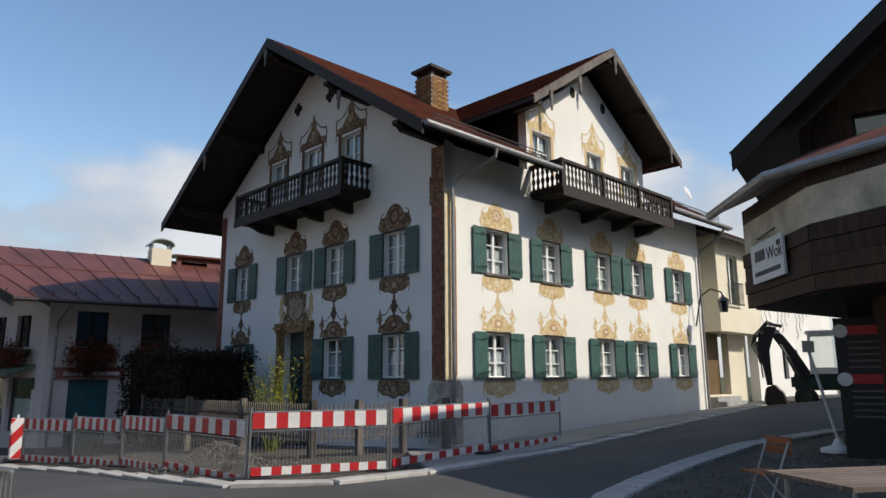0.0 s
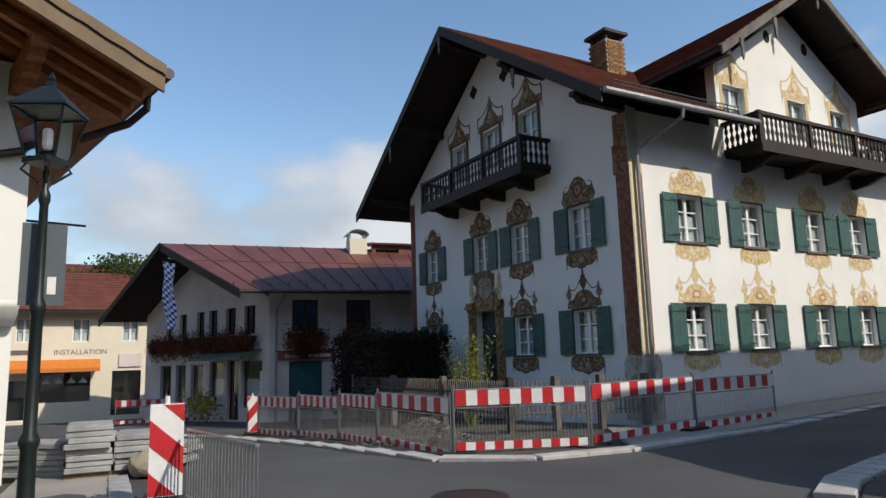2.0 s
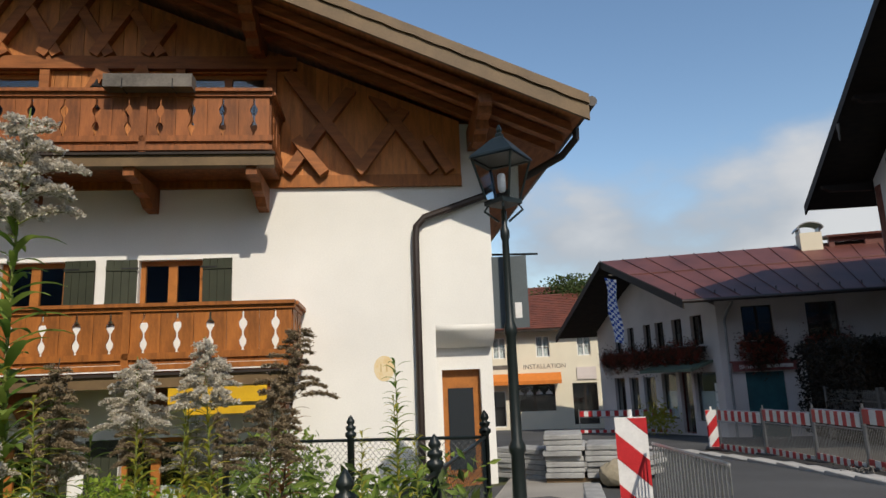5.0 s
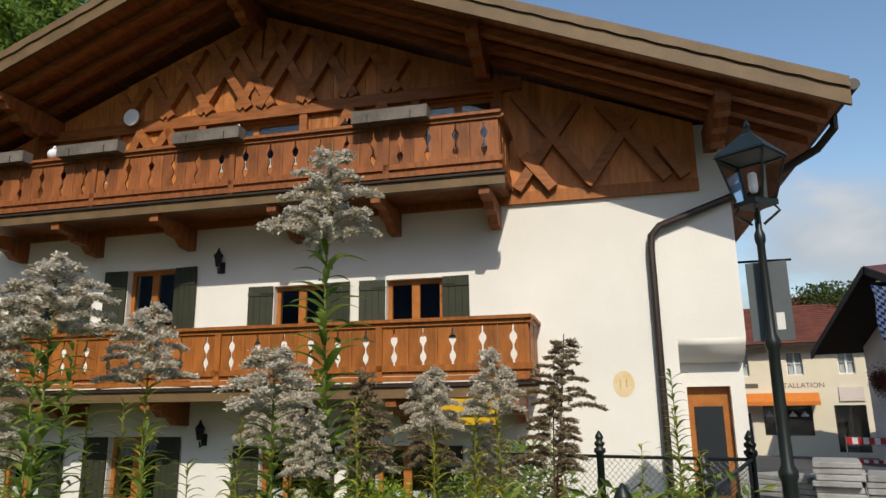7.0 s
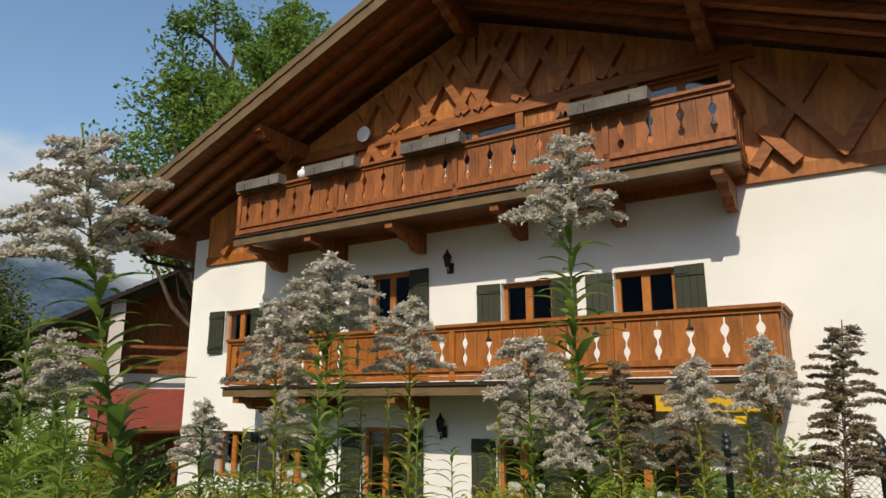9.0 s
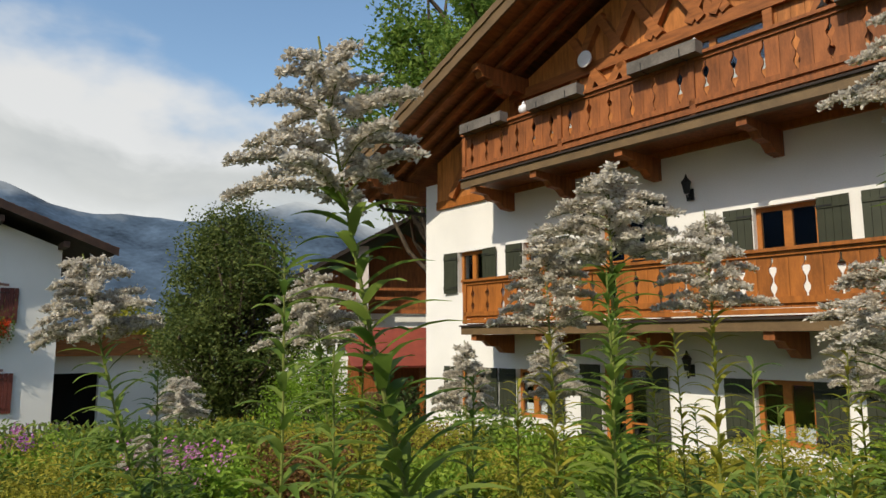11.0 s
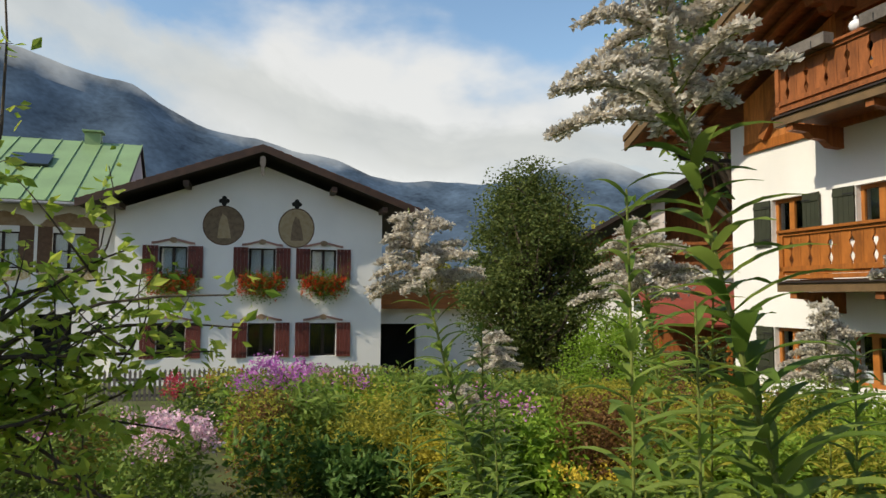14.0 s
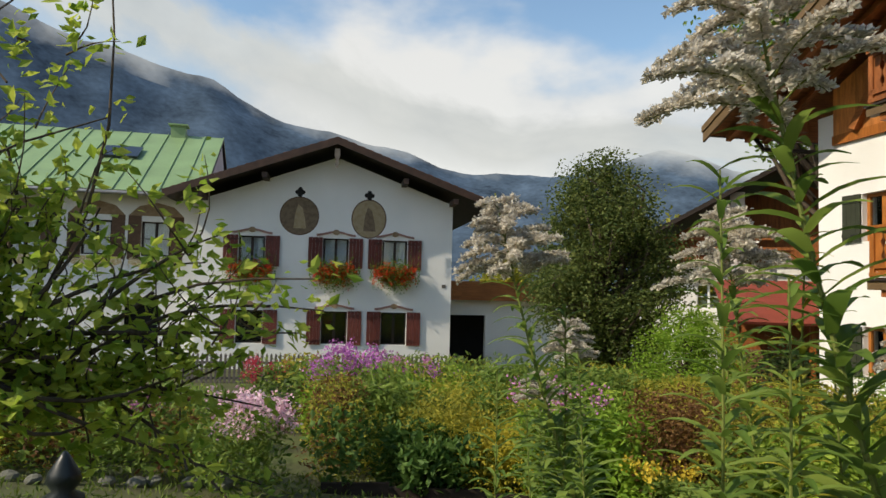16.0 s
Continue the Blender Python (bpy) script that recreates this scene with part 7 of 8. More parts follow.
for i in range(34):
    a_, r_ = rng.uniform(0, 6.28), rng.uniform(0.15, 0.75)
    b_ = np.array([0.1 * math.cos(a_), 0.1 * math.sin(a_), 0.0])
    t_ = np.array([r_ * math.cos(a_), r_ * math.sin(a_), rng.uniform(1.3, 2.3)])
    limb(bm, b_, t_, 0.012, 0.003, 0.06, 4)
    for u_ in np.linspace(0.35, 1.05, 26):
        pts.append(b_ + (t_ - b_) * u_ + rng.normal(size=3) * 0.05)
part("branching", bm, M_STEM, wil)
v, f = leaves(np.array(pts), 0.03, 3.2, 0.1)
mesh_from("foliage", v, f, L_YEL, wil)

# ---- street lamp ----
lp = thing("street_lamp", "dark cast iron street lamp with a four sided lantern", "street lamp", pose(-5.3, 4.93, ground(-5.3, 4.93) + 0.03) @ Matrix.Scale(1.02, 4))
ZT = 4.32 - (ground(-5.3, 4.93) + 0.03)
bm = bmesh.new()
lathe(bm, [(0.16, 0), (0.16, 0.1), (0.11, 0.2), (0.1, 0.75), (0.13, 0.8), (0.13, 0.84), (0.085, 0.9), (0.075, 1.9), (0.1, 1.94), (0.1, 2.0), (0.065, 2.06), (0.055, 2.9), (0.075, 2.94), (0.075, 3.0), (0.045, 3.05), (0.045, 3.22)], 14)
bmesh.ops.scale(bm, vec=(0.66, 0.66, 1), verts=bm.verts)
for f_ in bm.faces:
    f_.smooth = True
part("post", bm, M_IRON, lp)
bm = bmesh.new()
for k in range(4):
    a_ = radians(90 * k + 45)
    tube(bm, [(0.05 * math.cos(a_), 0.05 * math.sin(a_), 3.1), (0.2 * math.cos(a_), 0.2 * math.sin(a_), 3.22), (0.13 * math.cos(a_), 0.13 * math.sin(a_), 3.32)], 0.014, 5)
box(bm, -0.14, 0.14, -0.14, 0.14, 3.28, 3.33)
part("bracket", bm, M_IRON, lp)
hd_ = bmesh.new()
lo, hi, z0, z1 = 0.13, 0.23, 3.33, 3.78
for i in range(4):
    c0, c1 = [((-1, -1), (1, -1), (1, 1), (-1, 1))[j % 4] for j in (i, i + 1)]
    tube(hd_, [(c0[0] * lo, c0[1] * lo, z0), (c0[0] * hi, c0[1] * hi, z1)], 0.013, 4)
    tube(hd_, [(c0[0] * hi, c0[1] * hi, z1), (c1[0] * hi, c1[1] * hi, z1)], 0.018, 4)
lan = part("lantern", hd_, M_IRON, lp, m=pose(0, 0, 0, 0, 0, 20))
bm = bmesh.new()
lathe(bm, [(0.36, 3.78), (0.34, 3.81), (0.1, 4.0), (0.05, 4.03), (0.05, 4.06), (0.025, 4.08), (0.035, 4.11), (0.01, 4.17)], 4, pose(0, 0, 0, 0, 0, 45))
part("roof", bm, M_IRON, lan)
gm = bpy.data.materials.new("clear_lantern_glass")
gm.use_nodes = True
gb = gm.node_tree.nodes["Principled BSDF"]
gb.inputs["Base Color"].default_value, gb.inputs["Roughness"].default_value, gb.inputs["Transmission Weight"].default_value, gb.inputs["IOR"].default_value = (0.8, 0.85, 0.85, 1), 0.05, 1.0, 1.05
for i in range(4):
    c0, c1 = [((-1, -1), (1, -1), (1, 1), (-1, 1))[j % 4] for j in (i, i + 1)]
    bm = bmesh.new()
    bm.faces.new([bm.verts.new(p) for p in ((c0[0] * lo, c0[1] * lo, z0), (c1[0] * lo, c1[1] * lo, z0), (c1[0] * hi, c1[1] * hi, z1), (c0[0] * hi, c0[1] * hi, z1))])
    part("pane", bm, gm, lan)
bm = bmesh.new()
lathe(bm, [(0.03, 3.42), (0.045, 3.46), (0.045, 3.6), (0.03, 3.62)], 10)
part("bulb", bm, M_WCLOTH, lan, "white lamp bulb")
# traffic sign backs on the post
for x0, x1, z0, z1 in ((-0.16, 0.2, 2.0, 2.75),):
    bm = bmesh.new()
    box(bm, x0, x1, 0.1, 0.12, z0, z1)
    s_ = part("sign_back", bm, mat("grey_sign_back", (0.10, 0.12, 0.13), 0.5, 0.15), lp, "grey back of a traffic sign", pose(0, 0, 0, 0, 0, 45))
    bm = bmesh.new()
    box(bm, 0.06, 0.13, 0.094, 0.1, z0 + 0.1, z0 + 0.26)
    part("sticker", bm, M_RWHITE, s_)
# hanging orange sign farther along the house wall
bm = bmesh.new()
tube(bm, [(2.0, 1.2, 3.95), (3.0, 1.2, 3.95)], 0.02, 6)
hs = tagged(part("hanging_sign", bm, M_IRON, None, "", MB), "narrow orange sign hanging from an iron arm", "sign")
bm = bmesh.new()
box(bm, 2.5, 2.68, 1.18, 1.22, 2.95, 3.75)
part("board", bm, M_ORANGE, hs)

# corner niche and door of the balcony house
bm = bmesh.new()
facade(bm, 0.98, 1.95, -2.2, 2.6, [(1.1, 1.74, -0.5, 1.9)], (), 0.5, 0.8)
part("wall", bm, M_WHITE2, chalet, "recessed white wall at the corner")
bm = bmesh.new()
prism(bm, [(0.0, 2.6), (0.498, 2.6), (0.498, 2.26)] + [(0.498 - 0.48 * (i / 8), 2.26 + 0.32 * (i / 8) ** 2.2) for i in range(1, 8)], 0.982, 1.948, SWAP)
for f_ in bm.faces:
    f_.smooth = len(f_.verts) == 4
bmesh.ops.recalc_face_normals(bm, faces=bm.faces)
part("cove", bm, M_WHITE2, chalet, "curved plaster soffit over the corner recess")
bm = bmesh.new()
box(bm, 1.1, 1.74, 0.64, 0.69, -0.5, 1.9)
dn = part("door", bm, M_WINWOOD, chalet, "orange stained glazed door")
bm = bmesh.new()
box(bm, 1.2, 1.62, 0.62, 0.636, 0.3, 1.6)
part("pane", bm, M_DARKGLASS, dn)

# paving stones on pallets
pal = thing("stone_pallet", "wooden pallet stacked with grey granite kerb stones", "pallet", pose(-7.55, 8.55, ground(-7.5, 8.5) + 0.05, 0, 0, 40))
for k in range(3):
    bm = bmesh.new()
    box(bm, -0.6, 0.6, -0.42 + 0.36 * k, -0.3 + 0.36 * k, 0, 0.1)
    part("bearer", bm, M_BARGE, pal)
bm = bmesh.new()
box(bm, -0.29, 0.29, -0.48, 0.48, 0, 0.075)
bmesh.ops.bevel(bm, geom=bm.edges[:], offset=0.01, segments=1, affect="EDGES")
st = None
for c_ in range(2):
    for k in range(6 if c_ else 8):
        mm = pose(-0.31 + 0.62 * c_ + rng.normal() * 0.015, rng.normal() * 0.02, 0.1 + 0.08 * k, 0, 0, rng.normal() * 2)
        if st is None:
            st = part("kerb_stone", bm, M_STONE, pal, m=mm)
        else:
            again(st, pal, mm)
for dx, dy, n in ((-0.9, 0.5, 6), (0.7, 0.9, 4), (-0.5, 1.2, 5)):
    for k in range(n):
        again(st, pal, pose(dx + rng.normal() * 0.02, dy, 0.08 * k, 0, 0, 60 + rng.normal() * 4))
bm = bmesh.new()
bmesh.ops.create_icosphere(bm, subdivisions=3, radius=0.3)
for v_ in bm.verts:
    v_.co.z = max(v_.co.z * 0.7 + 0.16, 0) + 0.06 * noise.noise(v_.co * 6)
tagged(part("sandbag", bm, mat("pale_sacking", (0.36, 0.31, 0.22), 0.95, 0.2, 6, 0.6), None, "", pose(-6.75, 8.35, ground(-6.7, 8.3) + 0.04)), "slumped pale sandbag beside the stone pallet", "bag")
# bicycle with yellow leaves by the shop front
by = thing("potted_shrub", "yellow leaved shrub leaning at the shop front", "shrub", MLF @ pose(-3.4, -0.9, -0.55))
c_ = rng.normal(size=(900, 3)) * np.array([0.5, 0.25, 0.3]) + np.array([0, 0, 0.5])
v, f = leaves(c_, 0.06, 2.2, 0.2)
mesh_from("foliage", v, f, L_YEL, by)

# ---- iron garden fence ----
FP = [Vector(p) for p in ((-1.21, -2.44, 0), (-2.05, -1.9, 0), (-2.62, 0.1, 0), (-2.85, 1.55, 0), (-3.75, 2.72, 0), (-5.0, 4.25, 0))]
FQ = [Vector((-5.0, 4.25, 0)), Vector((-6.2, 3.55, 0)), Vector((-7.5, 2.8, 0))]
ifn = thing("iron_fence", "black green iron garden fence with wire mesh and finials", "fence")


def iron_run(pts, tops):
    for i, p in enumerate(pts):
        top = tops[i]
        z = ground(p.x, p.y)
        bm = bmesh.new()
        lathe(bm, [(0.035, z - 0.1), (0.035, top - 0.22), (0.055, top - 0.2), (0.055, top - 0.17), (0.03, top - 0.155), (0.05, top - 0.13), (0.05, top - 0.11), (0.025, top - 0.095), (0.042, top - 0.07), (0.036, top - 0.05), (0.012, top - 0.01), (0.004, top)], 12, Matrix.Translation((p.x, p.y, 0)))
        for f_ in bm.faces:
            f_.smooth = True
        part("post", bm, M_IRON, ifn)
    for i in range(len(pts) - 1):
        p, q = pts[i], pts[i + 1]
        a, b = Vector((p.x, p.y, tops[i] - 0.24)), Vector((q.x, q.y, tops[i + 1] - 0.24))
        bm = bmesh.new()
        tube(bm, [a, b], 0.016, 6)
        part("rail", bm, M_IRON, ifn)
        bm = bmesh.new()
        low = Vector((0, 0, -0.85))
        n = int((b - a).length / 0.06)
        for k in range(-14, n):
            for sg_ in (1, -1):
                s0, s1 = k / n, (k + 14) / n
                if sg_ > 0:
                    A, B = (s0, 1.0), (s1, 0.0)
                else:
                    A, B = (s0, 0.0), (s1, 1.0)
                def cl_(P, Q):
                    (x0, y0), (x1, y1) = P, Q
                    if x0 < 0:
                        y0 += (y1 - y0) * (0 - x0) / (x1 - x0)
                        x0 = 0
                    if x1 > 1:
                        y1 = y0 + (y1 - y0) * (1 - x0) / (x1 - x0)
                        x1 = 1
                    return (x0, y0), (x1, y1)
                (x0, y0), (x1, y1) = cl_(A, B)
                if x1 - x0 > 0.01:
                    tube(bm, [a + (b - a) * x0 + low * y0, a + (b - a) * x1 + low * y1], 0.0022, 3)
        o = part("wire_mesh", bm, M_IRON, ifn, "diamond wire mesh")
        o["kind"] = "stuff"


iron_run(FP, [1.20, 0.92, 0.92, 1.33, 1.36, 1.42])
iron_run(FQ, [1.42, 1.4, 1.38])

# ---- garden house: paintings, trims; its neighbours ----
M_FRESCO = mat("brown_fresco", (0.24, 0.17, 0.09), 0.9, 0.35, 6, 0.1, 40, dark=(0.40, 0.32, 0.20))
M_FRESCO_D = mat("dark_fresco", (0.10, 0.07, 0.045), 0.9, 0.35, 7, 0.1, 40, dark=(0.22, 0.16, 0.10))
for x, z, rx, rz, ma, mb_ in ((-1.13, 4.02, 0.66, 0.66, M_FRESCO_D, M_FRESCO), (1.36, 4.0, 0.6, 0.68, M_FRESCO, M_FRESCO_D)):
    flat(cottage, "painted_rim", arc(x, z, rx + 0.04, rz + 0.04, 0, 360, 32)[:-1], M_UMB_D, Matrix(), 0.004)
    flat(cottage, "painted_medallion", arc(x, z, rx, rz, 0, 360, 32)[:-1], ma, Matrix(), 0.007)
    flat(cottage, "painted_shape", [(x - 0.2, z - 0.45), (x + 0.25, z - 0.45), (x + 0.2, z - 0.1), (x + 0.1, z + 0.3), (x - 0.05, z + 0.42), (x - 0.15, z + 0.1)], mb_, Matrix(), 0.010)
    # air hole drawn as uncut black discs, its inner shade painted on
    for a_, b_ in ((0, 0.1), (0.1, 0), (0, -0.1), (-0.1, 0), (0, 0)):
        flat(cottage, "air_hole", arc(x + a_, z + 0.86 + b_, 0.085, 0.085, 0, 360, 10)[:-1], M_DARKIN, Matrix(), 0.006 + 0.002 * (a_ + 2 * b_ + 0.4))
M_TRIM = mat("dull_rose_window_trim", (0.36, 0.20, 0.16), 0.9, 0.2)
for xs, z in ((G_UP, 3.3), (G_DN, 0.67)):
    for x in xs:
        k_ = 14
        up = [(x - 0.7 + 1.4 * i / k_, z + 0.1 + 0.12 * math.sin(math.pi * i / k_) ** 2) for i in range(k_ + 1)]
        lo_ = [(p[0], p[1] - 0.075) for p in up[::-1]]
        bm = bmesh.new()
        prism(bm, up + lo_, -0.05, 0.0)
        part("window_hood", bm, M_TRIM, cottage, "curved painted window hood")
        flat(cottage, "painted_shell", arc(x, z + 0.17, 0.13, 0.1, 0, 360, 12)[:-1], M_UMB_L, Matrix(), 0.056)
bm = bmesh.new()
prism(bm, [(-0.08, 6.3), (0.08, 6.3), (0.1, 6.05), (0.04, 5.9), (0.07, 5.75), (0, 5.6), (-0.07, 5.75), (-0.04, 5.9), (-0.1, 6.05)], -1.18, -1.16, pose(0.16, 0, 0))
part("pendant", bm, M_GREYWOOD, cottage)
for x, z in ((-4.4, 4.62), (-2.3, 5.4), (0.16, 6.3), (2.6, 5.4), (4.4, 4.75)):
    bm = bmesh.new()
    box(bm, x - 0.09, x + 0.09, -1.0, 0, z - 0.18, z)
    part("purlin", bm, M_UMBERW, cottage)
flat(cottage, "number_plate_bar", [(4.1, 1.55), (4.25, 1.55), (4.25, 1.68), (4.1, 1.68)], M_GREYWOOD, Matrix(), 0.02)
bm = bmesh.new()
box(bm, -0.35, 0.35, -0.35, 0.35, 5.6, 7.3)
part("chimney", bm, M_GREYW, cottage, "grey chimney with a small cap", pose(-1.4, 6.5, 0))
# green roofed house
MGR = MG @ pose(-4.9, 1.2, 0, 0, 0, 4)
gr = thing("green_roof_house", "white painted house with a green sheet metal roof", "house", MGR)
bm = bmesh.new()
facade(bm, -11, 0.2, -2.6, 4.7, [(-1.9, -0.9, 2.45, 3.7), (-3.9, -2.9, 2.45, 3.7), (-6.2, -5.2, 2.45, 3.7), (-2.4, -1.2, -0.9, 0.9)])
part("wall", bm, M_WHITE2, gr, "white wall with painted ochre bands")
bm = bmesh.new()
box(bm, -10.5, -0.2, 0.7, 6, -2.5, 4.5)
part("inside", bm, M_DARKIN, gr)
for x in (-1.4, -3.4, -5.7):
    window(gr, x, 2.45, 1.0, 1.25, Matrix(), M_DARKW, 2, 2, True)
    for a_, b_ in ((x - 0.95, x - 0.5), (x + 0.5, x + 0.95)):
        flat(gr, "painted_frame", [(a_, 2.3), (b_, 2.3), (b_, 3.9), (a_, 3.9)], M_UMB_D, Matrix())
    apron(gr, x, 2.4, 1.8, Matrix(), INK_R)
    flat(gr, "painted_crest", [(x - 0.95, 3.9), (x + 0.95, 3.9), (x + 0.6, 4.25), (x, 4.4), (x - 0.6, 4.25)], M_UMB_L, Matrix(), 0.006)
slope(gr, -12, 0.3, 5.2, 8.0, -0.7, 4.75, Matrix(), M_GREENROOF, M_DARKW, seams=0.75)
slope(gr, -12, 0.3, 5.2, 8.0, 11, 4.75, Matrix(), M_GREENROOF, M_DARKW, seams=0.75)
bm = bmesh.new()
prism(bm, [(0.1, 4.5), (5.2, 7.85), (10, 4.5)], 0.0, 0.2, SWAP)
bmesh.ops.recalc_face_normals(bm, faces=bm.faces)
part("gable", bm, M_GREYW, gr, "pale gable end")
slab(gr, "skylight", ((-4.0, 2.1, 6.42), (-2.6, 2.1, 6.42), (-2.6, 3.1, 6.98), (-4.0, 3.1, 6.98)), 0.08, M_DARKGLASS, "roof window")
bm = bmesh.new()
box(bm, -1.9, -1.3, 4.9, 5.4, 7.8, 8.35)
box(bm, -2.0, -1.2, 4.8, 5.5, 8.35, 8.42)
part("chimney", bm, M_GREENROOF, gr)
gutter(gr, [(-12, -0.78, 4.62), (0.3, -0.78, 4.62)], 0.07, M_GUTTER)
# low garage block and woodshed between the houses
gar = thing("garage", "low white garage with a brown fascia and dark gateway", "garage", MG @ pose(4.5, 2.0, 0))
bm = bmesh.new()
facade(bm, 0, 6.2, -2.6, 1.1, [(0.2, 1.7, -2.6, 0.5)], (), 0, 0.3)
part("wall", bm, M_WHITE2, gar)
bm = bmesh.new()
box(bm, -0.1, 6.5, -0.5, 5, 1.1, 1.85)
part("fascia", bm, M_BEAM, gar, "brown boarded fascia")
# black panel behind the gateway, the shade inside put into its colour
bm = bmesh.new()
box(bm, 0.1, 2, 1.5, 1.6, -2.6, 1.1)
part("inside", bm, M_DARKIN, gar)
bm = bmesh.new()
box(bm, -0.2, 0.2, -0.2, 0.2, -2.4, 1.0)
tagged(part("gate_pillar", bm, M_WHITE2, None, "", MG @ pose(8.4, -1.8, 0)), "white rendered gate pillar", "pillar")
shed = thing("woodshed", "open woodshed with a bright red sheet roof", "shed", pose(*at(112.5, 23.5), -1.3, 0, 0, 125))
bm = bmesh.new()
box(bm, -1.0, 3.2, 1.6, 1.7, 0, 2.3)
part("wall", bm, M_BROWNW, shed)
slab(shed, "roof", ((-1.3, -0.9, 2.15), (3.6, -0.9, 2.15), (3.6, 1.9, 3.4), (-1.3, 1.9, 3.4)), 0.08, M_REDTIN, "bright red sheet roof")
for x in (-1.0, 1.0, 3.0):
    bm = bmesh.new()
    box(bm, x, x + 0.14, -0.5, -0.36, 0, 2.3)
    part("post", bm, M_HONEY, shed)
bm = bmesh.new()
lathe(bm, [(0.07, -0.2), (0.07, 0.2)], 8, pose(0, 0, 0, 90, 0, 0))
log = part("log", bm, M_BARGE, shed, m=pose(-0.8, 1.2, 0.1))
for i in range(14):
    for j in range(9):
        again(log, shed, pose(-0.8 + 0.15 * i + 0.07 * (j % 2), 1.2, 0.1 + 0.13 * j))
# farther house with veranda
fh = thing("far_house", "white house with a wooden veranda under a dark roof", "house", pose(*at(111, 31), -1.2, 0, 0, 118))
bm = bmesh.new()
facade(bm, -6, 6, -1, 4.0, [(-3.4, -2.5, 2.2, 3.2), (-0.8, 0.1, 2.2, 3.2)])
part("wall", bm, M_WHITE2, fh)
for x in (-2.95, -0.35):
    window(fh, x, 2.2, 0.9, 1.0, Matrix(), M_WINWHITE, 2, 2, False)
bm = bmesh.new()
facade(bm, -6, 6, 4.0, 8.5, [], [(0.55, 1, 7.6), (-0.55, 1, 7.6)], 0.3, 0.5)
part("gable", bm, M_BROWNW, fh, "brown boarded gable")
for z in (4.15, 4.55, 4.95):
    bm = bmesh.new()
    box(bm, -5.5, 5.5, -0.9, -0.84, z, z + 0.12)
    part("rail", bm, M_BROWNW, fh)
bm = bmesh.new()
box(bm, -2.2, -1.7, -1.2, -0.7, -1, 6.8)
part("chimney", bm, M_GREYW, fh)
roof(fh, "roof", -1.6, 9, 0, 7.6, -7.6, 8.1, 3.9, 3.9, R90, M_DARKW)
# white picket fence by the garden house
gp = thing("garden_fence", "weathered pale wooden picket fence by the garden house", "fence", MG @ pose(0, -4.2, -1.55))
bm = bmesh.new()
prism(bm, [(-0.035, 0), (0.035, 0), (0.035, 0.95), (0, 1.02), (-0.035, 0.95)], -0.012, 0.012)
pc = None
for x in steps(-4.0, 4.2, 0.13):
    mm = pose(x, 0, 0.05)
    if pc is None:
        pc = part("picket", bm, M_GREYWOOD, gp, m=mm)
    else:
        again(pc, gp, mm)
for z in (0.3, 0.75):
    bm = bmesh.new()
    box(bm, -4.1, 4.3, 0.013, 0.05, z, z + 0.07)
    part("rail", bm, M_GREYWOOD, gp)
# wooden edging and stones of the beds
ed = thing("bed_edging", "low dark timber edging of the flower bed", "edging")
for a_, b_ in ((145.0, 140), (140, 133), (133, 126), (126, 118), (118, 108)):
    p, q = Vector((*at(a_, 9.1), 0)), Vector((*at(b_, 9.1), 0))
    bm = bmesh.new()
    box(bm, 0, (q - p).length, -0.03, 0.03, -0.2, 0.12)
    part("plank", bm, M_DARKW, ed, m=pose(p.x, p.y, ground(p.x, p.y), 0, 0, math.degrees(math.atan2(q.y - p.y, q.x - p.x))))
for k in range(9):
    x, y = at(151.5 + k * 2.0 + rng.normal() * 0.35, 9.0 + rng.normal() * 0.12)
    bm = bmesh.new()
    bmesh.ops.create_icosphere(bm, subdivisions=2, radius=rng.uniform(0.08, 0.13))
    for v_ in bm.verts:
        v_.co *= 1 + 0.25 * noise.noise(v_.co * 9 + Vector((k, 0, 0)))
        v_.co.z *= 0.7
    tagged(part("edging_stone", bm, mat("mossy_stone", (0.17, 0.17, 0.13), 0.9, 0.3, 6, 0.5, 60) if k == 0 else bpy.data.materials["mossy_stone"], None, "", pose(x, y, ground(x, y) + 0.04)), "rounded grey stone edging the flower bed", "stone", "edging stones")
st_ = thing("stone_step", "pale grey stone step at the end of the garden path", "step", pose(*at(148.4, 16.8), ground(*at(148.4, 16.8)), 0, 0, 148))
for w_, d0_, z0_, z1_, nm in ((0.95, 0.45, 0.34, 0.44, "slab"), (0.8, 0.36, -0.1, 0.34, "block")):
    bm = bmesh.new()
    box(bm, -w_ / 2, w_ / 2, -d0_ / 2, d0_ / 2, z0_, z1_)
    bmesh.ops.bevel(bm, geom=bm.edges[:], offset=0.02, segments=1, affect="EDGES")
    part(nm, bm, M_STONE, st_)
# plain row of houses behind the camera that shades the street
row = thing("neighbour_house", "plain rendered house across the street", "house", MH)
bm = bmesh.new()
box(bm, 5, 19, -18, -11, -0.5, 11.6)
part("wall", bm, M_CREAM, row)

rng = np.random.default_rng(7)
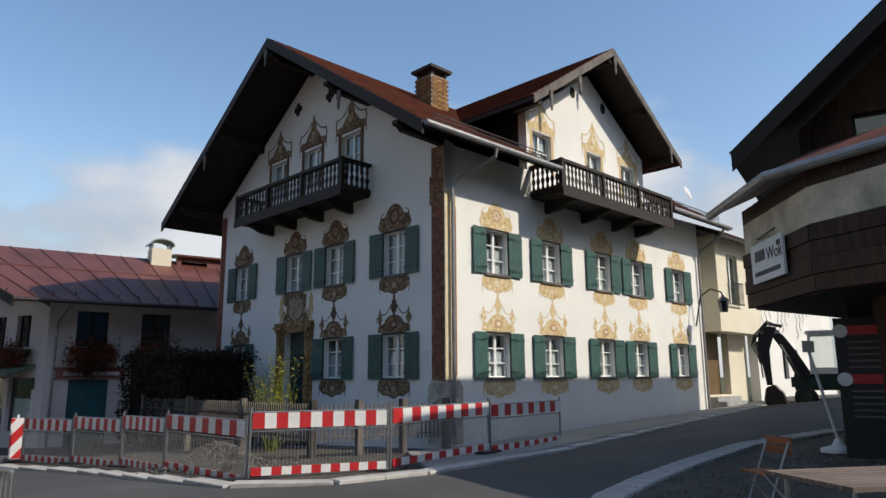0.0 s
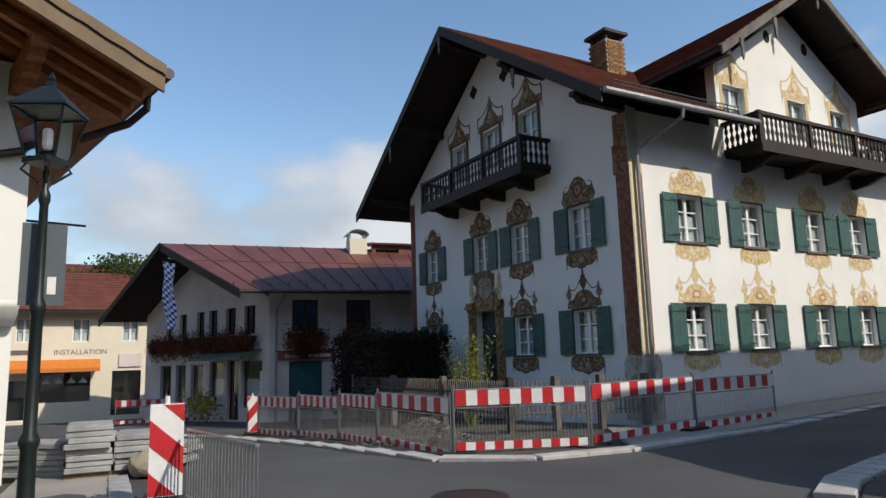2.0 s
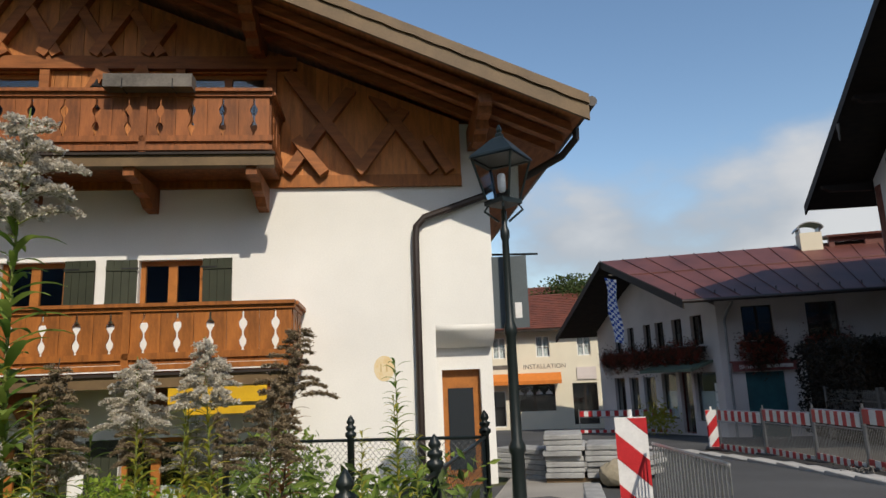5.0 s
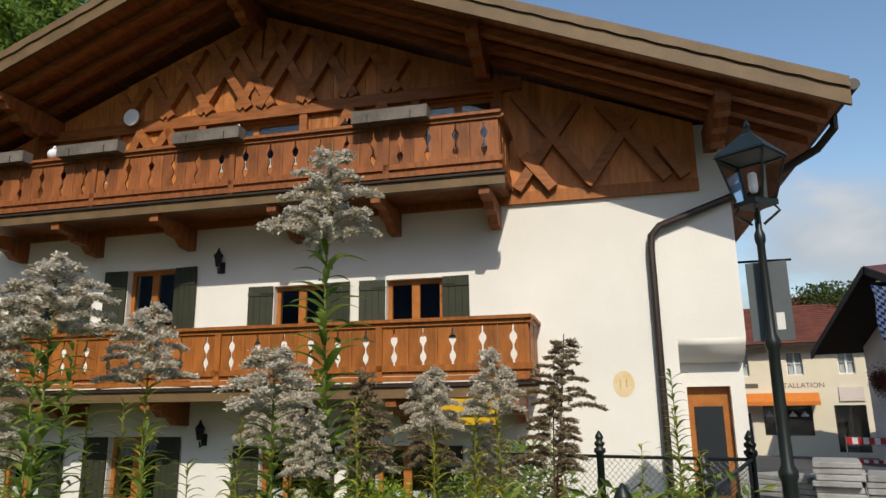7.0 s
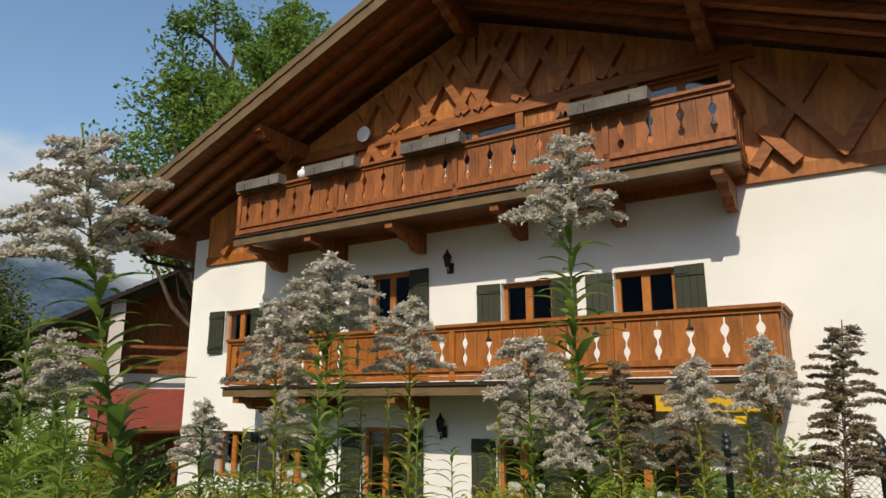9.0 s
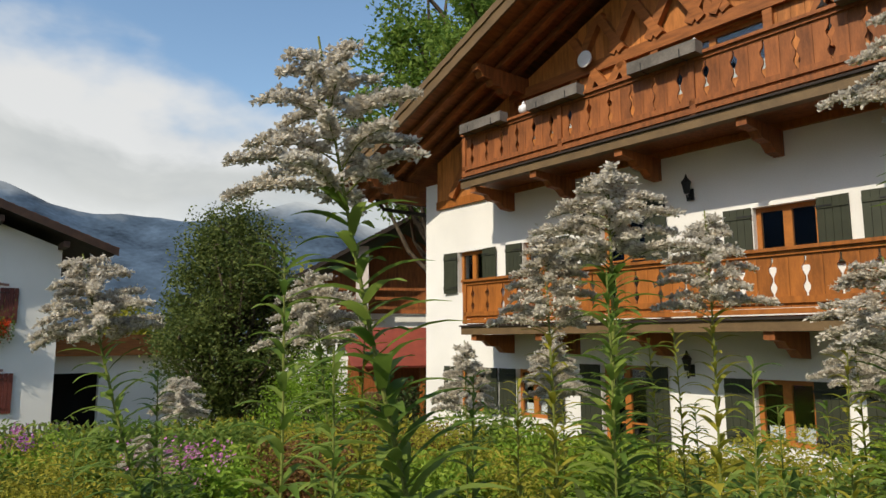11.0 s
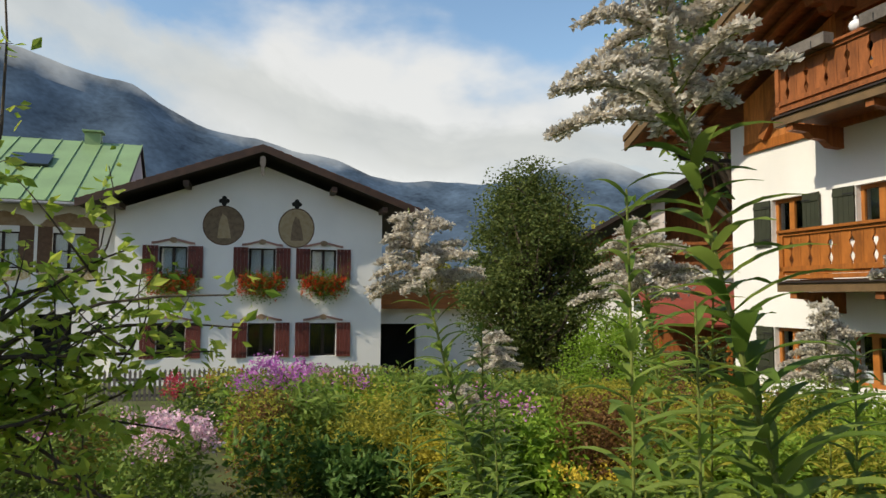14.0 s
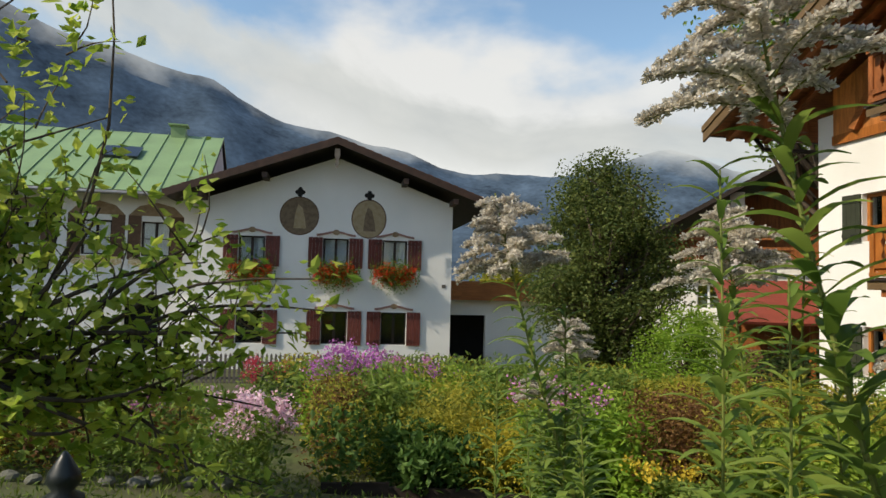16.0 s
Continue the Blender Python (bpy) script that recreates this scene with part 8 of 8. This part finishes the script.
# trees and shrubs of the garden and behind the houses
tree(*at(124.3, 18.0), 6.15, 0, 1.75, 52000, 0.05, leafy("garden_tree_leaves", (0.05, 0.085, 0.02), (0.17, 0.20, 0.05), 0.4), "round dense green tree in the garden", 0.12, 0.34, 210)
tree(*at(118.3, 15.5), 2.55, 0, 1.05, 16000, 0.035, L_BRIGHT, "bright green clipped shrub beside a woodshed", 0.1, 0.22, 90, category="shrub", name="shrub")
tree(*at(105.5, 24.5), 18.5, 0, 4.6, 42000, 0.11, L_TREE, "tall airy ash tree behind the balcony house", 0.33, 0.55, 120)
tree(*at(104.0, 33), 15.0, 0, 3.4, 7000, 0.18, L_TREE, "tall green tree with gaps in its crown", 0.4, 0.7, 45)
tree(*at(41.0, 48), 10.5, 0, 3.2, 16000, 0.13, L_DARK, "green tree behind the roofs", 0.3, 0.9, 40)
tree(*at(45.5, 62), 9.5, 0, 4.5, 12000, 0.16, L_YEL, "autumn tinted tree behind the store", 0.25, 1.0, 40)
tree(*at(49.5, 62), 9.0, 0, 4.5, 12000, 0.16, L_TREE, "green tree behind the store", 0.25, 1.0, 40)
tree(*at(118.5, 60), 9.0, 0, 3.2, 4500, 0.26, L_YEL, "yellow green tree beyond the garden", 0.2, 0.9, 30)
tree(*at(131.5, 48), 5.0, 0, 2.4, 3500, 0.2, L_YEL, "yellow green shrub beyond the garden wall", 0.1, 0.7, 30)
tree(*at(111.2, 19.4), 1.9, 0, 0.5, 1500, 0.06, L_DARK, "dark climber beside the house corner", 0.1, 0.3, 20, category="shrub", name="climber")

# young fruit tree by the fence
rng = np.random.default_rng(23)
fx, fy = at(166.5, 4.6)
fz = ground(fx, fy)
ft = thing("fruit_tree", "small fruit tree with glossy leaves on open branches", "tree", pose(fx, fy, fz))
bm = bmesh.new()
tube(bm, [(0, 0, 0), (0.03, 0, 0.5), (-0.02, 0.03, 1.0), (0, 0, 1.35)], 0.05, 8, 0.035)
part("trunk", bm, M_BARK, ft)
bm = bmesh.new()
pts = []
tube(bm, [(0, 0, 0.75), (-0.3, -0.06, 1.0), (-0.75, -0.16, 1.2), (-1.15, -0.26, 1.5)], 0.032, 7, 0.012)
rt = np.array([math.cos(radians(166.5)), math.sin(radians(166.5)), 0.0])
for i in range(60):
    side = rng.uniform(-1.0, 1.75)
    base = np.array([0, 0, rng.uniform(0.7, 1.3)]) + rt * (0.25 * side)
    tip = rt * side + np.array([rng.normal() * 0.25, rng.normal() * 0.25, rng.uniform(1.0, 3.6 if side < 0.4 else 2.7) - 0.45 * max(0, side)])
    limb(bm, base, tip, 0.016, 0.004, 0.12, 6)
    for u in np.linspace(0.2, 1.05, 17):
        for _ in range(4):
            pts.append(base + (tip - base) * u + rng.normal(size=3) * 0.045)
    for _ in range(3):
        j = rng.uniform(0.4, 0.9)
        b2 = base + (tip - base) * j
        t2 = b2 + rng.normal(size=3) * 0.18 + np.array([0, 0, 0.3])
        limb(bm, b2, t2, 0.006, 0.002, 0.1, 4)
        for u in np.linspace(0.2, 1.05, 9):
            for _ in range(2):
                pts.append(b2 + (t2 - b2) * u + rng.normal(size=3) * 0.03)
part("branching", bm, M_BARK, ft)
v, f = leaves(np.array(pts), 0.042, 1.9, 0.0)
mesh_from("crown", v, f, leafy("fruit_tree_leaves", (0.18, 0.31, 0.03), (0.54, 0.60, 0.10), 0.5), ft, "pointed green leaves, some yellowing")

# ---- the flower beds ----
rng = np.random.default_rng(31)
def bed(name, label, material, spots, per, size, hmin, hmax, rad, length=2.2, up=0.35, stems=True):
    cs = []
    for (x, y) in spots:
        hh = rng.uniform(hmin, hmax)
        z = ground(x, y)
        u = rng.uniform(0.04, 1, per) ** 0.75
        a = rng.uniform(0, 2 * math.pi, per)
        rr = rad * np.sqrt(rng.uniform(0, 1, per)) * (0.45 + 0.75 * np.sin(np.clip(u, 0, 1) * 2.4))
        cs.append(np.stack([x + rr * np.cos(a), y + rr * np.sin(a), z + hh * u], 1))
    v, f = leaves(np.concatenate(cs), size, length, up)
    ob = mesh_from(name, v, f, material)
    return tagged(ob, label, "plants", kind="stuff")


def scatter(az0, az1, d0, d1, n, keep=None):
    out = []
    while len(out) < n:
        az, d = rng.uniform(az0, az1), math.sqrt(rng.uniform(d0 * d0, d1 * d1))
        x, y = at(az, d)
        if 0.8506 * -x + 0.5258 * y < 9.6 and (keep is None or keep(az, d)):
            out.append((x, y))
    return out


MAIN = scatter(62, 146, 9.2, 13.6, 560)
L_LUSH = leafy("lush_perennial_leaves", (0.13, 0.24, 0.025), (0.38, 0.48, 0.07), 0.5)
L_GOLD = leafy("golden_perennial_leaves", (0.34, 0.30, 0.03), (0.62, 0.50, 0.06), 0.5)
L_DEEP = leafy("deep_green_leaves", (0.04, 0.10, 0.02), (0.13, 0.22, 0.05), 0.4)
# each kind grows in patches of its own
KINDS = [("dense green perennials filling the flower bed", L_LUSH, 0.055, 0.8, 1.35, 2.2), ("deep green leafy perennials with broad leaves", L_DEEP, 0.085, 0.5, 1.0, 1.8), ("yellow green perennials in the flower bed", L_YEL, 0.032, 0.9, 1.4, 2.6),
         ("bright green perennials with large leaves", L_BRIGHT, 0.07, 0.6, 1.2, 2.0), ("rust coloured fading perennials", L_RUST, 0.035, 0.9, 1.45, 2.4), ("golden leaved perennials", L_GOLD, 0.035, 0.6, 1.0, 2.2), ("tall slender green perennials", L_STALK, 0.05, 1.0, 1.6, 3.0)]
ORDER = [0, 2, 2, 3, 0, 4, 1, 6, 2, 2, 3, 0, 3, 6, 2, 1, 4, 2, 0, 6, 3, 2, 2, 0, 4, 6, 2, 0, 5, 3, 2, 1, 0, 2, 2, 6, 3, 0, 4, 2]
CENTRES = scatter(62, 146, 9.2, 13.6, len(ORDER))
PATCH = {q: [] for q in range(len(KINDS))}
for x, y in MAIN:
    near_ = min(range(len(ORDER)), key=lambda q: (CENTRES[q][0] - x) ** 2 + (CENTRES[q][1] - y) ** 2)
    PATCH[ORDER[near_]].append((x, y))
for q, (lb, mt, sz, h0, h1, ln) in enumerate(KINDS):
    bed("border_plants", lb, mt, PATCH[q], 300 if sz > 0.04 else 420, sz * 0.8, h0, h1, 0.32, ln, 0.3)
BACK = scatter(60, 150, 13.4, 17.5, 260)
bed("border_plants", "yellowing perennials at the back of the bed", L_YEL, BACK[:110], 150, 0.05, 0.7, 1.3, 0.4)
bed("border_plants", "green perennials at the back of the bed", L_STALK, BACK[110:200], 150, 0.055, 0.7, 1.35, 0.4)
bed("border_plants", "dark shrubs at the back of the bed", L_DARK, BACK[200:], 150, 0.06, 0.6, 1.2, 0.45)
LEFT = scatter(152.5, 168, 9.2, 12.5, 90)
bed("border_plants", "green perennials of the small bed", L_STALK, LEFT[:35], 190, 0.045, 0.5, 1.1, 0.34)
bed("border_plants", "rust and yellow perennials of the small bed", L_RUST, LEFT[35:65], 190, 0.035, 0.6, 1.1, 0.34)
bed("border_plants", "yellow green perennials of the small bed", L_YEL, LEFT[65:], 190, 0.035, 0.5, 0.9, 0.34)
for az, d, n, mt, hh, lb in ((150.6, 8.9, 5, leafy("pale_pink_petals", (0.70, 0.38, 0.50), (0.85, 0.66, 0.72)), 0.95, "pale pink phlox in flower"), (143.8, 11.8, 8, leafy("magenta_petals", (0.42, 0.10, 0.40), (0.62, 0.26, 0.58)), 1.55, "magenta asters in flower"),
                            (139.4, 14.5, 4, L_PINK, 1.2, "pink phlox in flower"), (128.5, 9.4, 2, L_PINK, 1.3, "pink dahlias in flower"), (119.5, 9.0, 2, leafy("golden_petals", (0.55, 0.38, 0.03), (0.75, 0.58, 0.08)), 0.6, "golden yellow flowers"), (149.5, 16.2, 4, leafy("crimson_petals", (0.40, 0.02, 0.05), (0.60, 0.08, 0.12)), 1.0, "crimson dahlias in flower"), (158, 9.6, 1, L_PINK, 1.2, "rose pink asters in flower")):
    heads = []
    xs_ = [at(az + rng.normal() * 1.4, d + rng.normal() * 0.3) for _ in range(n + 3)]
    bed("border_plants", "leafy green clump under flower heads", L_STALK, xs_, 220, 0.035, hh * 0.75, hh * 0.95, 0.2, 2.4, 0.3)
    for i in range(n * 5):
        x, y = at(az + rng.normal() * 1.6, d + rng.normal() * 0.3)
        c = np.array([x, y, ground(x, y) + hh * rng.uniform(0.7, 1.1)])
        heads.append(c + rng.normal(size=(60, 3)) * 0.06)
    v, f = leaves(np.concatenate(heads), 0.034, 1.2, 0.4)
    tagged(mesh_from("flower_heads", v, f, mt), lb, "flowers", kind="stuff")
# mown grass strip
gs = scatter(60, 172, 5.5, 10.5, 9000)
c = np.array([(x, y, ground(x, y)) for x, y in gs])
v, f = leaves(c, 0.022, 4.0, 1.2)
tagged(mesh_from("grass", v, f, leafy("grass_blades", (0.07, 0.12, 0.02), (0.17, 0.22, 0.04))), "short green grass in front of the beds", "grass", kind="stuff")
# near undergrowth at the foot of the tall stalks
near = scatter(52, 110, 2.4, 5.5, 150)
bed("undergrowth", "leafy green undergrowth by the fence", L_STALK, near[:90], 130, 0.035, 0.5, 1.1, 0.3, 3.0)
bed("undergrowth", "dark leafy undergrowth by the fence", L_DARK, near[90:], 130, 0.04, 0.5, 1.0, 0.3, 3.0)

# ---- tall goldenrod ----
def goldenrod(label, hgt, plume, nleaf, leaf, seed, leafmat, brown=False, width=0.16, bare=0.1):
    """One stalk with narrow leaves and a plume of arching sprays."""
    g = np.random.default_rng(seed)
    t = thing("goldenrod", label, "plant", Matrix(), "tall goldenrod by the fence")
    lean = g.normal(size=2) * 0.004
    bend = lambda z: np.array([lean[0] * z * z / hgt + 0.015 * math.sin(3 * z), lean[1] * z * z / hgt + 0.012 * math.cos(2.3 * z), z])
    bm = bmesh.new()
    tube(bm, [bend(hgt * i / 14) for i in range(15)], 0.0065, 6, 0.002)
    part("stem", bm, M_STEM if not brown else M_BARK, t)
    vs, fs = [], []
    top = hgt * (1 - plume)
    for i in range(nleaf):
        u = bare + (1 - bare) * i / nleaf
        p = bend(top * u + 0.05 * plume)
        a = i * 2.4 + g.normal() * 0.2
        ln = leaf * (0.65 + 0.5 * math.sin(math.pi * min(1, u * 0.9 + 0.1))) * g.uniform(0.8, 1.2)
        d = np.array([math.cos(a), math.sin(a), 0])
        s = np.array([-math.sin(a), math.cos(a), 0])
        rise = g.uniform(0.6, 1.05)
        k0 = len(vs)
        n = 5
        for j in range(n + 1):
            q = j / n
            w = ln * 0.092 * math.sin(math.pi * min(0.97, 0.12 + q * 0.88)) ** 0.8
            c = p + d * ln * q * 0.95 + np.array([0, 0, ln * (rise * q - 0.6 * q * q)])
            vs += [c - s * w + np.array([0, 0, w * 0.35]), c, c + s * w + np.array([0, 0, w * 0.35])]
        for j in range(n):
            b = k0 + 3 * j
            fs += [(b, b + 1, b + 4, b + 3), (b + 1, b + 2, b + 5, b + 4)]
    if nleaf:
        lv = mesh_from("leaves", [tuple(q) for q in vs], fs, leafmat, t, "narrow pointed leaves along the stem")
        for pl in lv.data.polygons:
            pl.use_smooth = True
    if plume > 0:
        bm = bmesh.new()
        cs = []
        nb = 34
        for i in range(nb):
            u = i / nb
            p = bend(top + plume * hgt * u * 0.9)
            a = i * 2.4 + g.normal() * 0.3
            ln = width * (1.1 - 0.85 * u) * g.uniform(0.75, 1.25)
            d = np.array([math.cos(a), math.sin(a), 0])
            pts = [p + d * ln * q + np.array([0, 0, ln * (0.75 * q - 0.62 * q * q)]) for q in np.linspace(0, 1, 6)]
            tube(bm, pts, 0.0016, 4, 0.0008)
            m = max(8, int(ln / 0.0034))
            for q in np.linspace(0.22, 1.0, m):
                c = p + d * ln * q + np.array([0, 0, ln * (0.75 * q - 0.62 * q * q)])
                cs += [c + g.normal(size=3) * 0.0055 * (1.15 - 0.5 * q) + np.array([0, 0, 0.006]) for _ in range(13)]
        part("sprays", bm, M_BARK if brown else M_STEM, t)
        v, f = leaves(np.array(cs), 0.006, 1.7, 0.35)
        mesh_from("plume", v, f, L_PLUME if not brown else leafy("brown_plume", (0.16, 0.12, 0.07), (0.36, 0.28, 0.18)), t, "greyish faded flower plume")
    return t


GR = [goldenrod("tall goldenrod with a silvery faded plume by the fence", 2.0, 0.17, 150, 0.14, 3, L_STALK, width=0.17),
      goldenrod("tall goldenrod with a broad silvery faded plume", 2.0, 0.13, 145, 0.135, 5, L_STALK, width=0.15),
      goldenrod("green leafy goldenrod stalk before flowering", 2.0, 0.0, 125, 0.125, 8, L_STALK),
      goldenrod("brown withering goldenrod with a faded plume", 2.0, 0.2, 120, 0.10, 11, L_RUST, True, 0.15),
      goldenrod("goldenrod with yellow stem and drooping faded plume", 2.0, 0.15, 130, 0.11, 14, L_YEL, width=0.13),
      goldenrod("leafy yellow green goldenrod stem before flowering", 2.0, 0.0, 130, 0.1, 17, L_YEL)]


def stalk(kind, x, y, top, turn=0.0, dx=0.0, dy=0.0, fat=1.0):
    """A copy of one of the stalks: its tip over x, y at height top, its foot dx, dy away."""
    z = ground(x + dx, y + dy) - 0.03
    foot, tip = Vector((x + dx, y + dy, z)), Vector((x, y, top))
    k = (tip - foot).length / 2.0
    tilt = (tip - foot).to_track_quat("Z", "Y").to_matrix().to_4x4()
    return copy_thing(GR[kind], Matrix.Translation(foot) @ tilt @ pose(0, 0, 0, 0, 0, turn) @ Matrix.Diagonal((k * fat, k * fat, k, 1)))


# the tall ones that lean over the fence, then the shorter ones between them
STALKS = [(0, -2.00, -1.10, 2.32, 20, -0.15, 0.42, 1.3), (1, -2.05, -1.78, 1.88, 60, -0.28, 0.42, 1.15), (1, -2.45, -1.37, 1.86, 130, -0.08, 0.2, 1.15), (0, -2.69, 0.29, 2.62, 200, 0, 0, 1.1),
          (1, -2.33, -0.54, 2.08, 80, 0.02, -0.02, 1.25), (1, -2.52, 0.05, 1.85, 10, 0, 0, 1.4), (4, -2.60, -0.30, 2.0, 40, 0.05, 0, 1.1), (3, -3.16, 1.50, 1.98, 0, -0.12, -0.2, 1.3),
          (4, -2.58, 0.62, 1.80, 90, 0, 0, 1.1), (4, -2.50, 0.80, 1.86, 150, 0, 0.1, 1.0), (3, -2.66, 0.40, 1.80, 220, 0, 0, 1.0), (3, -2.60, 1.12, 1.72, 220, 0.1, -0.1, 1.2),
          (4, -2.46, -0.72, 1.95, 170, 0, 0.05, 1.1), (2, -1.90, -1.42, 1.50, 0, 0, 0.1, 1.0), (2, -2.2, -1.02, 1.62, 70, 0, 0.1, 1.0), (2, -2.35, -1.92, 1.36, 120, 0, 0.1, 1.0),
          (2, -2.30, -0.85, 1.58, 200, 0, 0, 1.0), (4, -2.83, -1.04, 1.66, 20, 0, 0, 1.0), (2, -2.15, -0.25, 1.62, 250, 0, 0, 1.0), (2, -2.45, 0.30, 1.5, 310, 0, 0, 1.0),
          (4, -3.0, 0.1, 1.75, 15, 0, 0, 1.0), (3, -3.05, 0.75, 1.72, 100, 0, 0, 1.0), (4, -2.9, -0.75, 1.7, 190, 0, 0, 1.0), (2, -2.7, -0.05, 1.5, 45, 0, 0, 1.0),
          (3, -3.3, 1.15, 1.6, 75, 0, 0, 1.0), (1, -3.6, -2.9, 1.2, 140, 0, 0.1, 1.4), (1, -3.4, -2.55, 1.5, 33, -0.1, 0.1, 1.2), (2, -3.1, -0.35, 1.45, 77, 0, 0, 1.0), (4, -2.45, 0.18, 1.66, 77, 0, 0, 1.0),
          (4, -2.75, 0.45, 1.62, 177, 0, 0, 1.0), (2, -2.55, -0.18, 1.5, 97, 0, 0, 1.0), (4, -2.7, 0.85, 1.6, 27, 0, 0, 1.0), (1, -2.9, 0.2, 1.66, 227, 0, 0, 1.0), (2, -2.6, 0.65, 1.45, 127, 0, 0, 1.0)]
# leafy stems that fill the gaps between them
STALKS += [(2, -2.54, -1.41, 1.64, 15, 0, 0, 1.0), (2, -2.17, -1.68, 1.58, 95, 0, 0, 1.0), (2, -1.95, -1.70, 1.42, 160, 0, 0, 1.0), (2, -2.86, -0.54, 1.88, 200, 0, 0, 1.0),
           (2, -1.72, -1.05, 1.81, 40, 0, 0, 1.0), (2, -1.68, -0.93, 1.65, 140, 0, 0, 1.0), (5, -2.07, -1.04, 1.74, 210, 0, 0, 1.0), (2, -2.22, -0.55, 1.81, 10, 0, 0, 1.0),
           (5, -2.63, -0.46, 1.66, 70, 0, 0, 1.0), (5, -2.38, -0.77, 1.57, 170, 0, 0, 1.0), (5, -2.53, -0.02, 1.63, 260, 0, 0, 1.0), (5, -2.69, 0.24, 1.78, 20, 0, 0, 1.0),
           (5, -2.67, 0.67, 1.59, 100, 0, 0, 1.0), (5, -2.62, 0.80, 1.67, 320, 0, 0, 1.0), (5, -2.35, 0.30, 1.68, 66, 0, 0, 1.0), (5, -2.55, 0.77, 1.63, 166, 0, 0, 1.0),
           (2, -2.71, 0.53, 1.57, 266, 0, 0, 1.0), (2, -2.66, 1.67, 1.78, 12, 0, 0, 1.0), (5, -2.52, 1.69, 1.47, 80, 0, 0, 1.0), (5, -2.64, 1.51, 1.50, 150, 0, 0, 1.0),
           (5, -2.58, 1.63, 1.63, 33, 0, 0, 1.0), (5, -2.95, -0.39, 1.69, 55, 0, 0, 1.0), (5, -3.15, -0.77, 1.63, 120, 0, 0, 1.0)]
for spec in STALKS:
    stalk(*spec)
for ob in GR:
    for o in (*ob.children_recursive, ob):
        bpy.data.objects.remove(o)
